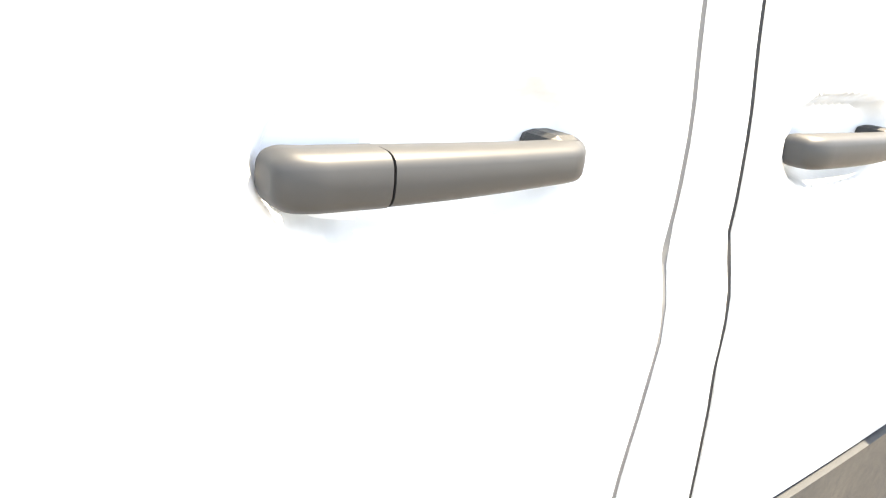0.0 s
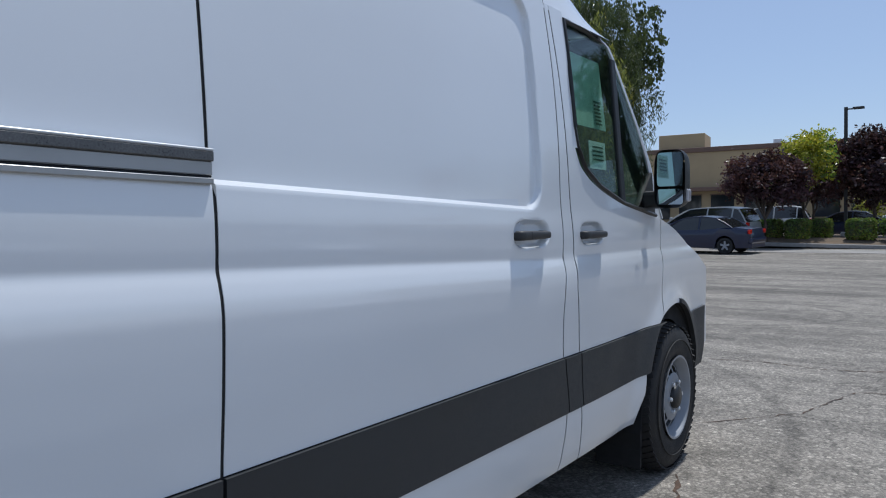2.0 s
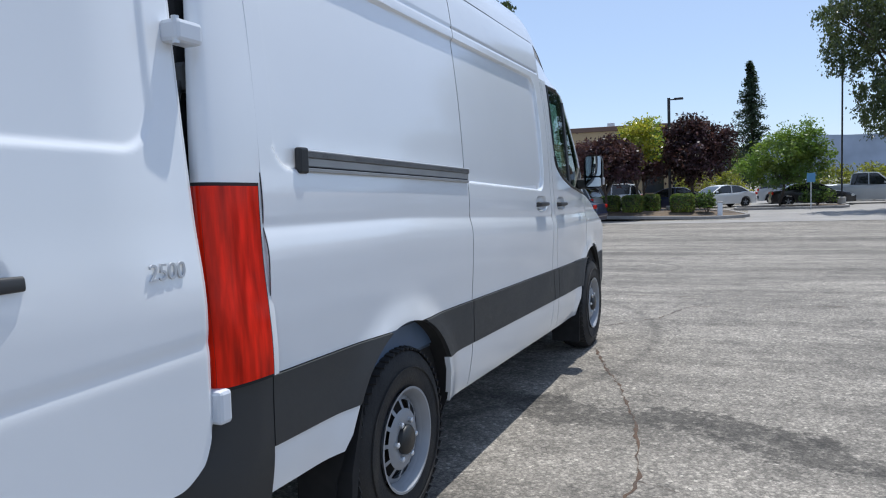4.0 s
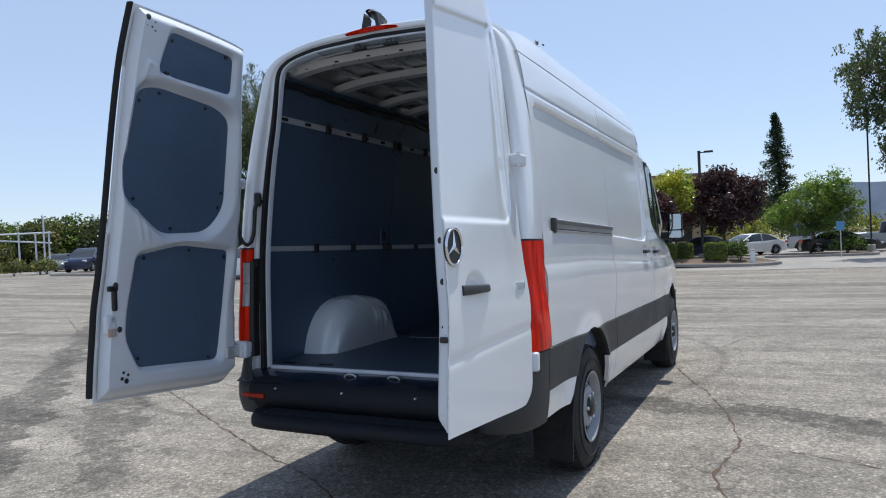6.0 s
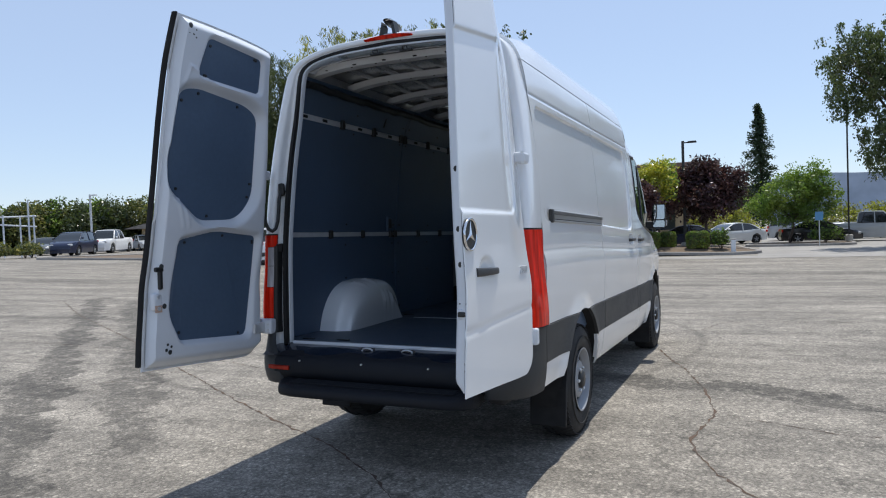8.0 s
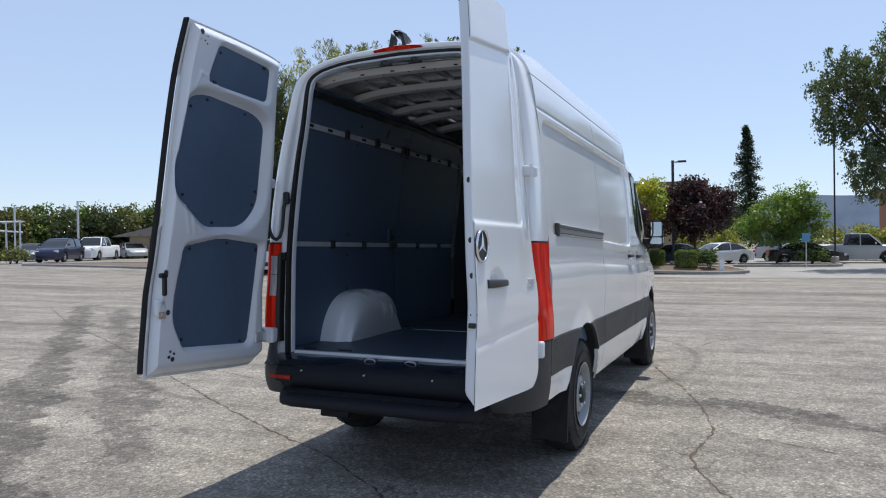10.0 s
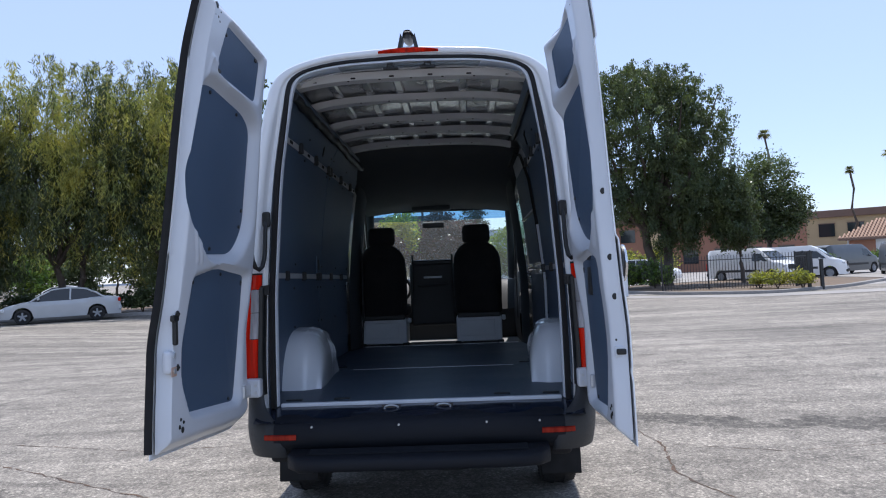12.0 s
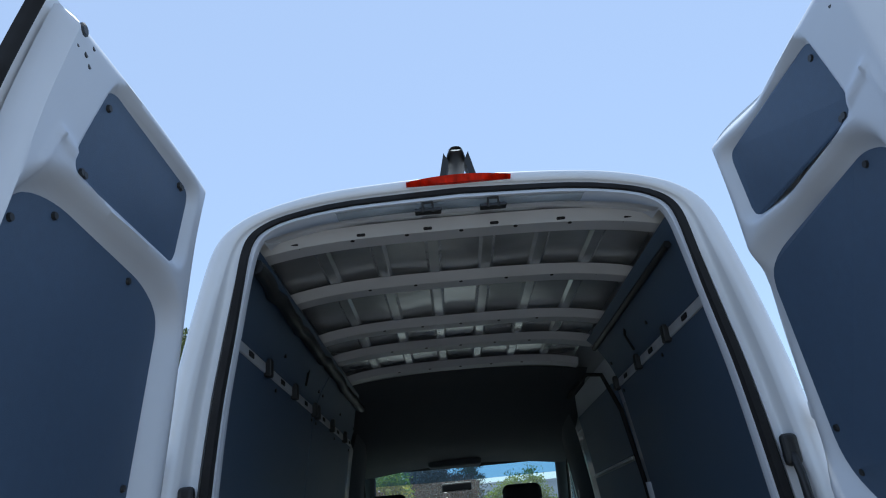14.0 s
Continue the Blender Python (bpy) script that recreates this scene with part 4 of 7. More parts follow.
# sill, dark closing panel under the floor with its two lashing loops
part("sill_trim", b_box(1.53, 0.035, 0.022, (0, 0.012, 0.722), 0.006), WHITE_IN, van)
SILLDARK = material("deep_blue_black_panel", (0.010, 0.015, 0.030), 0.25, coat=0.6, vary=0.1, scale=6)
part("sill_panel", b_grid(steps(-0.86, 0.86, 20), steps(0, 1, 6), lambda x, t: (x, -0.20 + 0.20 * t - 0.02 * math.sin(math.pi * t), 0.665 + 0.05 * t + 0.008 * math.cos(x * 14) * math.sin(math.pi * t))), SILLDARK, van, smooth=50)
for x in (-0.154, 0.127):
    ring = [(x + 0.038 * math.cos(a), -0.055 - 0.005, 0.703 + 0.014 * math.sin(a)) for a in steps(0, 2 * math.pi, 14)]
    part("lashing_loop", b_tube(ring, 0.005, 6, cap=False), ZINC, van, smooth=60)
    part("loop_plate", b_box(0.10, 0.006, 0.036, (x, -0.05, 0.702), 0.002), SILLDARK, van)
for x in (-0.55, -0.1, 0.35, 0.62):
    part("bolt", b_lathe([(-0.232, 0.0), (-0.232, 0.005), (-0.22, 0.006)], 10, "Y", (x, 0, 0.645)), ZINC, van)

# underside
part("underbody", b_box(1.70, 5.2, 0.20, (0, 2.75, 0.55), 0.04), GAP, van)
part("rear_axle_beam", b_tube([(-0.75, REAR_AXLE, 0.38), (0.75, REAR_AXLE, 0.38)], 0.06, 10), BLACK, van)
part("tow_bracket", b_box(0.10, 0.10, 0.05, (-0.58, -0.22, 0.445), 0.015), BLACK, van)
part("spare_wheel", b_lathe([(0.33, 0.20), (0.33, 0.31), (0.36, 0.35), (0.47, 0.35), (0.50, 0.31), (0.50, 0.2)], 28, "Z", (0.15, 0.38, 0)), TYRE, van, smooth=45)


# wheels
def wheel(y, sgn):
    w = thing("wheel", "", "")
    w.parent = van
    za = axle_z(y)
    w.matrix_basis = pose(sgn * 0.950, y, za, 0, 0, 0) if sgn > 0 else pose(sgn * 0.950, y, za, 0, 0, 180)
    R = 0.395
    part("tyre", b_lathe(cap=False, seg=64, axis="X", profile=[(-0.235, 0.215), (-0.24, 0.29), (-0.225, 0.360), (-0.20, 0.386), (-0.12, R), (-0.05, 0.386), (-0.022, 0.362), (-0.006, 0.305), (-0.010, 0.235), (-0.022, 0.212)]), TYRE, w, smooth=50)
    bm = bmesh.new()
    for k in range(56):
        a = 2 * math.pi * k / 56
        for x, tw in ((-0.055, 0.10), (-0.19, -0.10)):
            b_box(0.075, 0.030, 0.008, (x, 0, 0), 0, bm=bm)
            bm.verts.ensure_lookup_table()
            vs = bm.verts[-8:]
            bmesh.ops.transform(bm, matrix=Matrix.Rotation(a, 4, "X") @ Matrix.Translation((0, 0, R - 0.008)) @ Matrix.Translation((x, 0, 0)) @ Matrix.Rotation(tw * 3, 4, "Z") @ Matrix.Rotation(0.25 if x > -0.1 else -0.25, 4, "Y") @ Matrix.Translation((-x, 0, 0)), verts=vs)
    tagged(part("tread", bm, TYRE, w), kind="stuff")
    part("tyre_ring", b_lathe([(-0.004, 0.300), (0.0, 0.302), (0.0, 0.306), (-0.004, 0.308)], 64, "X", cap=False), TYRE, w)
    rim = part("rim", b_lathe(cap=False, seg=56, axis="X", profile=[(-0.20, 0.19), (-0.06, 0.185), (-0.035, 0.195), (-0.012, 0.212), (-0.002, 0.222), (-0.002, 0.212), (-0.02, 0.200), (-0.05, 0.190), (-0.085, 0.184)]), STEEL, w, smooth=50)
    # pressed disc with windows round it
    prof = [(0.030, -0.060), (0.055, -0.024), (0.085, -0.018), (0.115, -0.024), (0.128, -0.030), (0.164, -0.046), (0.174, -0.052), (0.188, -0.062)]
    bm = bmesh.new()
    seg = 48
    rings = [[bm.verts.new((x, r * math.cos(2 * math.pi * k / seg), r * math.sin(2 * math.pi * k / seg))) for k in range(seg)] for r, x in prof]
    for i in range(len(rings) - 1):
        for k in range(seg):
            if i == 4 and k % 4 in (0, 1, 2):
                continue
            bm.faces.new((rings[i][k], rings[i][(k + 1) % seg], rings[i + 1][(k + 1) % seg], rings[i + 1][k]))
    part("wheel_disc", bm, STEEL, w, smooth=50)
    part("brake_drum", b_lathe([(-0.17, 0.0), (-0.17, 0.181), (-0.085, 0.181), (-0.08, 0.0)], 28, "X"), GAP, w)
    part("hub_cap", b_lathe([(-0.05, 0.062), (-0.006, 0.062), (0.004, 0.052), (0.007, 0.0)], 28, "X"), BLACK, w, smooth=50)
    for k in range(6):
        a = 2 * math.pi * k / 6
        part("wheel_nut", b_lathe([(-0.035, 0.012), (-0.006, 0.012), (-0.002, 0.007)], 6, "X", (0, 0.083 * math.cos(a), 0.083 * math.sin(a))), ZINC, w)
    return w


for y in (REAR_AXLE, FRONT_AXLE):
    for sgn in (1, -1):
        wheel(y, sgn)
for sgn in (1, -1):
    part("mudflap", b_prism(rounded([(0.70, 0.66), (0.60, 0.40), (0.585, 0.16), (0.60, 0.15)], 0.0), lambda a, b, d: (sgn * (0.70 + d), a, b), 0.24), RUBBER, van, "black rubber mud flap")
    part("mudflap", b_prism([(4.225, 0.60), (4.24, 0.62), (4.20, 0.36), (4.215, 0.20), (4.20, 0.19)], lambda a, b, d: (sgn * (0.70 + d), a, b), 0.23), RUBBER, van, "black rubber mud flap")


# side door handles
def side_handle(y0, y1, z, sgn, lid):
    h = thing("door_handle", "dark grey plastic pull handle", "")
    h.parent = van
    L = y1 - y0
    def bar(name, s0, s1, mat, grow):
        def f(s, a):
            end = math.sqrt(max(0.0, 1 - max(0.0, 1 - s / 0.06) ** 2.6)) * math.sqrt(max(0.0, 1 - max(0.0, 1 - (1 - s) / 0.07) ** 2.6))
            w = 0.0158 * (1.0 - 0.20 * smoothstep(0.2, 1.0, s)) * (0.35 + 0.65 * end) + grow
            x = 0.021 + 0.009 * math.sin(math.pi * min(1, 0.15 + 0.8 * s)) - 0.018 * smoothstep(0.86, 1.0, s) - 0.005 * smoothstep(0.10, 0.0, s)
            ca, sa = math.cos(a), math.sin(a)
            e = 0.6
            cx, cz = math.copysign(abs(ca) ** e, ca), math.copysign(abs(sa) ** e, sa)
            return (sgn * (side_x(y0 + L * s, 1.25) - 0.012 + x + 0.018 * (0.5 + 0.5 * end) * cx), y0 + L * s, z + 0.004 + w * cz)
        bm = b_grid([s0 + (s1 - s0) * (0.5 - 0.5 * math.cos(math.pi * k / 30)) for k in range(31)], steps(0, 2 * math.pi, 20), f)
        for e in (s0, s1):
            bm.faces.new([bm.verts.new(f(e, a)) for a in steps(0, 2 * math.pi, 20)[:-1]])
        bmesh.ops.remove_doubles(bm, verts=bm.verts, dist=0.0003)
        part(name, bm, mat, h, smooth=40)
    bar("grip", 0.262 if lid else 0.0, 1.0, GRIP, 0.0)
    if lid:
        bar("lock_cover", 0.0, 0.255, GRIP, 0.0005)
    part("handle_foot", b_box(0.04, 0.03, 0.03, (sgn * (side_x(y1 - 0.02, 1.25) - 0.008), y1 - 0.022, z + 0.004), 0.008), BLACK, h)
    part("handle_foot", b_box(0.05, 0.05, 0.020, (sgn * (side_x(y0 + 0.04, 1.25) - 0.016), y0 + 0.05, z - 0.004), 0.008), BLACK, h)


for sgn in (1, -1):
    side_handle(2.990, 3.228, 1.338, sgn, True)
    side_handle(3.505, 3.735, 1.331, sgn, False)

# door mirrors
for sgn in (1, -1):
    mir = thing("door_mirror", "", "")
    mir.parent = van
    mir.matrix_basis = pose(sgn * 1.045, 4.30, 1.585, 0, 0, 0) @ Matrix.Diagonal((0.70, 0.86, 0.86, 1))
    shell = b_grid(steps(0, 1, 10), steps(0, 2 * math.pi, 28), lambda t, a: (lambda c, s: (0.105 * c * (1 - 0.35 * t ** 3), -0.06 + 0.17 * t, 0.16 * s * (1 - 0.3 * t ** 3)))(math.copysign(abs(math.cos(a)) ** 0.45, math.cos(a)), math.copysign(abs(math.sin(a)) ** 0.45, math.sin(a))))
    bmesh.ops.remove_doubles(shell, verts=shell.verts, dist=0.0004)
    part("mirror_housing", shell, BLACK, mir, smooth=50)
    part("housing_back", b_box(0.13, 0.02, 0.20, (0, 0.105, 0), 0.02), BLACK, mir)
    part("mirror_glass", b_prism(rounded([(-0.088, -0.04), (0.088, -0.04), (0.088, 0.145), (-0.088, 0.145)], 0.025), lambda a, b, d: (a, -0.052 + d, b), 0.006), MIRROR, mir, "flat mirror glass")
    part("wide_angle_glass", b_prism(rounded([(-0.088, -0.14), (0.088, -0.14), (0.088, -0.055), (-0.088, -0.055)], 0.02), lambda a, b, d: (a, -0.050 + d, b), 0.006), MIRROR, mir, "small wide-angle mirror")
    part("mirror_turn_signal", b_box(0.03, 0.07, 0.07, (sgn * 0.10, 0.0, -0.09), 0.012), CLEAR, mir)
    part("mirror_arm", b_box(0.16, 0.07, 0.10, (-sgn * 0.14, 0.03, -0.11), 0.025), BLACK, mir)
    part("mirror_base", b_prism([(4.24, 1.435), (4.50, 1.41), (4.44, 1.63)], lambda a, b, d: (sgn * (0.862 + d), a, b), 0.03, 0.006), BLACK, van)

# ---- rear doors, both swung open a little past square
LEAN = table([(0.6, 0.0), (1.1, 0.0), (1.36, -0.032), (1.7, -0.068), (2.15, -0.108), (2.4, -0.136), (2.56, -0.165), (2.7, -0.195)])
DOOR_TOP = table([(-0.02, 2.575), (0.03, 2.625), (0.2, 2.652), (0.5, 2.675), (0.84, 2.69)])
DOOR_LOW = table([(-0.02, 0.80), (0.03, 0.695), (0.12, 0.655), (0.5, 0.672), (0.885, 0.690)])
DOOR_FREE = table([(0.6, 0.915), (0.8, 0.905), (1.1, 0.878), (1.5, 0.855), (2.0, 0.828), (2.4, 0.80), (2.7, 0.772)])
DOOR_HINGE = table([(0.6, -0.02), (1.9, -0.02), (2.2, -0.008), (2.7, 0.03)])
LOW_PANEL = rounded([(0.085, 1.44), (0.41, 1.475), (0.675, 1.42), (0.72, 1.0), (0.645, 0.835), (0.145, 0.80)], [0.03, 0.06, 0.04, 0.05, 0.03, 0.05])
MID_PANEL = rounded([(0.565, 2.27), (0.49, 2.30), (0.15, 2.255), (0.05, 2.20), (0.065, 1.68), (0.18, 1.545), (0.46, 1.535), (0.68, 1.72), (0.69, 1.90)], [0.05, 0.04, 0.06, 0.08, 0.14, 0.10, 0.05, 0.06, 0.06])
TOP_PANEL = rounded([(0.52, 2.59), (0.085, 2.545), (0.08, 2.335), (0.575, 2.365)], 0.035)


def poly_inside(poly, a, b):
    """Signed distance to an outline: positive inside."""
    inside, best = False, 1e9
    k = len(poly)
    for i in range(k):
        (x0, y0), (x1, y1) = poly[i], poly[(i + 1) % k]
        if (y0 > b) != (y1 > b) and a < (x1 - x0) * (b - y0) / (y1 - y0) + x0:
            inside = not inside
        dx, dy = x1 - x0, y1 - y0
        t = max(0.0, min(1.0, ((a - x0) * dx + (b - y0) * dy) / (dx * dx + dy * dy + 1e-12)))
        best = min(best, math.hypot(a - x0 - t * dx, b - y0 - t * dy))
    return best if inside else -best


STICKER = material("faded_warning_sticker", (0.50, 0.36, 0.29), 0.6, vary=0.15, scale=30)


def rear_door(sgn, slope, label, lean, base):
    door = thing("rear_door", label, "")
    shift, grow = (0.060, 1.06) if sgn < 0 else (-0.005, 1.08)
    mid = [(0.05 + shift + (a - 0.05) * grow + (0.06 * smoothstep(0.40, 0.55, a) * smoothstep(1.95, 2.25, b) if sgn < 0 else 0.0), b) for a, b in MID_PANEL]
    top = [(a + (0.055 if sgn < 0 else 0.025), b) for a, b in TOP_PANEL]
    low = [(a + 0.035 * smoothstep(0.2, 0.7, a), b) if sgn < 0 else (a - 0.03 * smoothstep(0.3, 0.1, a) * smoothstep(1.2, 0.85, b), b - 0.055 * smoothstep(1.0, 0.83, b)) for a, b in LOW_PANEL]
    door.parent = van

    def P(u, w, z):
        return (sgn * (base + w + LEAN(z) * (lean + (1 - lean) * smoothstep(0.3, 0.0, u)) + slope * u), -0.125 - u, z)

    def uz(s, t):
        z = 0.66 + 2.02 * t
        u = DOOR_HINGE(z) + (DOOR_FREE(z) - DOOR_HINGE(z)) * s
        z = DOOR_LOW(u) + (DOOR_TOP(u) - DOOR_LOW(u)) * t
        return DOOR_HINGE(z) + (DOOR_FREE(z) - DOOR_HINGE(z)) * s, z

    def outer(s, t, back=0.0):
        u, z = uz(s, t)
        w = -0.010 * smoothstep(0.0, 0.024, inset(u, z + 0.12 * (u - 0.4) * smoothstep(2.0, 2.3, z), 0.085, 1.2, 1.515, 2.43, 0.13))
        w -= 0.010 * smoothstep(0.02, 0.0, u + 0.02) + 0.004 * math.exp(-((z - (1.02 - 0.05 * u)) / 0.02) ** 2)
        if sgn > 0:
            e = ((u - 0.615) / 0.105) ** 2 + ((z - 1.245) / 0.075) ** 2
            w -= 0.016 * smoothstep(0.0, 0.8, 1 - e) * smoothstep(1.222, 1.240, z) if e < 1 else 0.0
        return P(u, w - back, z)

    part("outer_skin", b_grid(steps(0, 1, 130), steps(0, 1, 240), outer, lambda s, t: outer(s, t, 0.006)), WHITE, door, smooth=40)

    def inner(s, t):
        u, z = uz(0.012 + 0.972 * s, 0.01 + 0.98 * t)
        edge = min(u - DOOR_HINGE(z), (DOOR_FREE(z) - 0.012 - u) * (1.7 if sgn > 0 else 3.5), (z - DOOR_LOW(u)), (DOOR_TOP(u) - z))
        w = -0.014 - 0.062 * smoothstep(0.0, 0.075, edge)
        for poly, deep, wide in ((low, 0.046, 0.026), (mid, 0.056, 0.055), (top, 0.030, 0.024)):
            w += deep * smoothstep(-wide, 0.010, poly_inside(poly, u, z))
        for ua, za, ub, zb in ((0.70, 1.66, 0.66, 1.50), (0.735, 1.63, 0.70, 1.50), (0.55, 2.36, 0.70, 2.40), (0.70, 2.40, 0.74, 2.27)):
            d = poly_inside([(ua, za), (ub, zb), (ub + 0.001, zb)], u, z)
            w -= 0.006 * math.exp(-(d / 0.009) ** 2)
        return P(u, w, z)

    part("inner_frame", b_grid(steps(0, 0.93, 80) + [0.945, 0.955, 0.965, 0.972, 0.98, 0.985, 0.99, 0.995, 1.0], steps(0, 1, 170), inner), WHITE_IN, door, "white painted pressed door frame", smooth=50)
    for poly in (low, mid, top):
        face = {0: -0.037, 1: -0.027, 2: -0.053}[(low, mid, top).index(poly)]
        small = [(a, b) for a, b in poly]
        part("liner_panel", b_prism(small, lambda a, b, d: P(a, face + d, b), 0.006, 0.002), LINER, door, "blue-grey plastic liner panel")
        # fixing clips round each panel
        total = sum(math.hypot(poly[i][0] - poly[i - 1][0], poly[i][1] - poly[i - 1][1]) for i in range(len(poly)))
        run, nxt = 0.0, 0.06
        ca, cb = sum(p[0] for p in poly) / len(poly), sum(p[1] for p in poly) / len(poly)
        gap = total / (7.0 if poly is not top else 5.0)
        for i in range(len(poly)):
            (a0, b0), (a1, b1) = poly[i - 1], poly[i]
            run += math.hypot(a1 - a0, b1 - b0)
            if run > nxt:
                nxt += gap
                d = math.hypot(ca - a1, cb - b1)
                a, b = a1 + (ca - a1) / d * 0.026, b1 + (cb - b1) / d * 0.026
                q = P(a, face - 0.002, b)
                part("clip", b_lathe([(-0.004, 0.0), (-0.004, 0.008), (0.004, 0.010), (0.008, 0.010)] if sgn > 0 else [(-0.008, 0.010), (-0.004, 0.010), (0.004, 0.008), (0.004, 0.0)], 10, "X", q), BLACK, door)
    # plugs, latch and striker on the shutting edge
    if sgn > 0:
        for u, w, z, r in ((DOOR_FREE(1.72) - 0.032, -0.036, 1.72, 0.015), (DOOR_FREE(1.444) - 0.032, -0.036, 1.444, 0.015), (DOOR_FREE(1.282) - 0.032, -0.036, 1.282, 0.015), (0.838, -0.052, 1.105, 0.006), (0.848, -0.024, 1.105, 0.006), (0.844, -0.050, 1.010, 0.006)):
            q = P(u, w, z)
            part("rubber_plug", b_lathe([(-0.003, 0.0), (-0.003, r * 0.7), (0.0, r), (0.010, r)], 14, "Y", q), BLACK, door)
        part("latch", b_box(0.040, 0.024, 0.024, P(0.852, -0.038, 1.058), 0.006), BLACK, door, "black door latch")
        part("latch_plate", b_box(0.050, 0.012, 0.045, P(0.848, -0.038, 1.058), 0.004), WHITE_IN, door)
        part("pocket", b_box(0.014, 0.110, 0.200, P(0.258, -0.042, 1.375), 0.006), BLACK, door, "black recessed pull pocket")
        # outside handle
        hand = thing("door_handle", "dark grey pull handle", "")
        hand.parent = door
        def bar(s, a):
            ca, sa = math.cos(a), math.sin(a)
            x = 0.009 + 0.010 * math.sin(math.pi * s)
            return P(0.49 + 0.26 * s, x - 0.012 + 0.012 * math.copysign(abs(ca) ** 0.6, ca), 1.238 + 0.004 * s + 0.021 * (0.75 + 0.25 * s) * math.copysign(abs(sa) ** 0.6, sa))
        bm = b_grid(steps(0, 1, 16), steps(0, 2 * math.pi, 18), bar)
        for e in (0, 1):
            bm.faces.new([bm.verts.new(bar(e, a)) for a in steps(0, 2 * math.pi, 18)[:-1]])
        bmesh.ops.remove_doubles(bm, verts=bm.verts, dist=0.0003)
        part("grip", bm, GRIP, hand, smooth=50)
        # round badge: ring, dark disc and three plain bars
        badge = thing("badge", "round chrome badge", "")
        badge.parent = door
        c = P(0.812, 0.0, 1.418)
        part("badge_disc", b_lathe([(0.0, 0.074), (0.008, 0.074), (0.012, 0.0)], 36, "X", c), BLACK, badge)
        ring = [(c[0] + 0.012, c[1] + 0.071 * math.cos(a), c[2] + 0.071 * math.sin(a)) for a in steps(0, 2 * math.pi, 40)]
        part("badge_ring", b_tube(ring, 0.006, 8, cap=False), CHROME, badge, smooth=60)
        for k in range(3):
            a = math.pi / 2 + k * 2 * math.pi / 3
            d = Vector((0, math.cos(a), math.sin(a)))
            n2 = Vector((0, -d.z, d.y))
            o = Vector((c[0] + 0.012, c[1], c[2]))
            bm = bmesh.new()
            tip, l, r, top = (bm.verts.new(v) for v in (o + d * 0.066, o + n2 * 0.012, o - n2 * 0.012, o + Vector((0.008, 0, 0))))
            for f in ((tip, l, top), (tip, top, r), (l, r, top)):
                bm.faces.new(f)
            part("badge_bar", bm, CHROME, badge)
        # model number
        curve = bpy.data.curves.new("number", "FONT")
        curve.body, curve.size, curve.extrude, curve.align_x = "2500", 0.060, 0.003, "CENTER"
        tmp = new("number", curve)
        me = bpy.data.meshes.new_from_object(tmp.evaluated_get(bpy.context.evaluated_depsgraph_get()))
        bpy.data.objects.remove(tmp)
        me.materials.append(RAIL)
        num = new("model_number", me)
        num.parent = door
        q = P(0.115, 0.002, 1.205)
        num.matrix_basis = Matrix.Translation(q) @ Matrix(((0, 0, 1), (1, 0, 0), (0, 1, 0))).to_4x4()
    else:
        part("edge_seal", b_grid(steps(0, 1, 60), [(0.876, -0.016), (0.884, -0.023), (0.893, -0.021), (0.898, -0.012), (0.898, 0.004)],
             lambda t, r: (lambda z: P(DOOR_FREE(z) - 0.864 + r[0] - 0.002, r[1], z))(0.72 + 1.965 * t)), RUBBER, door, "black rubber edge seal", smooth=50)
        part("bolt_cover", b_box(0.040, 0.070, 0.100, P(0.850, -0.062, 1.078), 0.018, 3), WHITE_IN, door)
        part("bolt_sticker", b_box(0.004, 0.05, 0.04, P(0.850, -0.081, 1.038), 0.001), STICKER, door)
        for dz in (-0.03, 0.035):
            part("bolt", b_lathe([(-0.005, 0.0), (-0.004, 0.010), (0.006, 0.012)], 10, "X", P(0.850, -0.082, 1.07 + dz)), ZINC, door)
        part("release_lever", b_box(0.02, 0.028, 0.12, P(0.836, -0.074, 1.205), 0.008), BLACK, door, "black release lever")
        part("release_lever", b_box(0.02, 0.06, 0.028, P(0.848, -0.070, 1.258), 0.008), BLACK, door)
        for u, z in ((0.805, 1.05), (0.835, 1.275)):
            part("rubber_plug", b_lathe([(-0.006, 0.013), (0.0, 0.016), (0.01, 0.0)], 12, "X", P(u, -0.076, z)), BLACK, door)
    for u, z, r in ((0.730, 2.62, 0.016), (0.690, 2.605, 0.009), (0.705, 2.58, 0.011), (0.685, 2.565, 0.010), (0.735, 2.58, 0.007), (0.80, 0.80, 0.010), (0.775, 0.785, 0.014), (0.79, 0.83, 0.008), (0.765, 0.815, 0.008)):
        part("bolt", b_lathe([(-0.006, r * 0.6), (-0.003, r), (0.003, r), (0.006, r * 0.6)], 10, "X", P(u, -0.074 if z < 2 else -0.070, z)), BLACK, door)
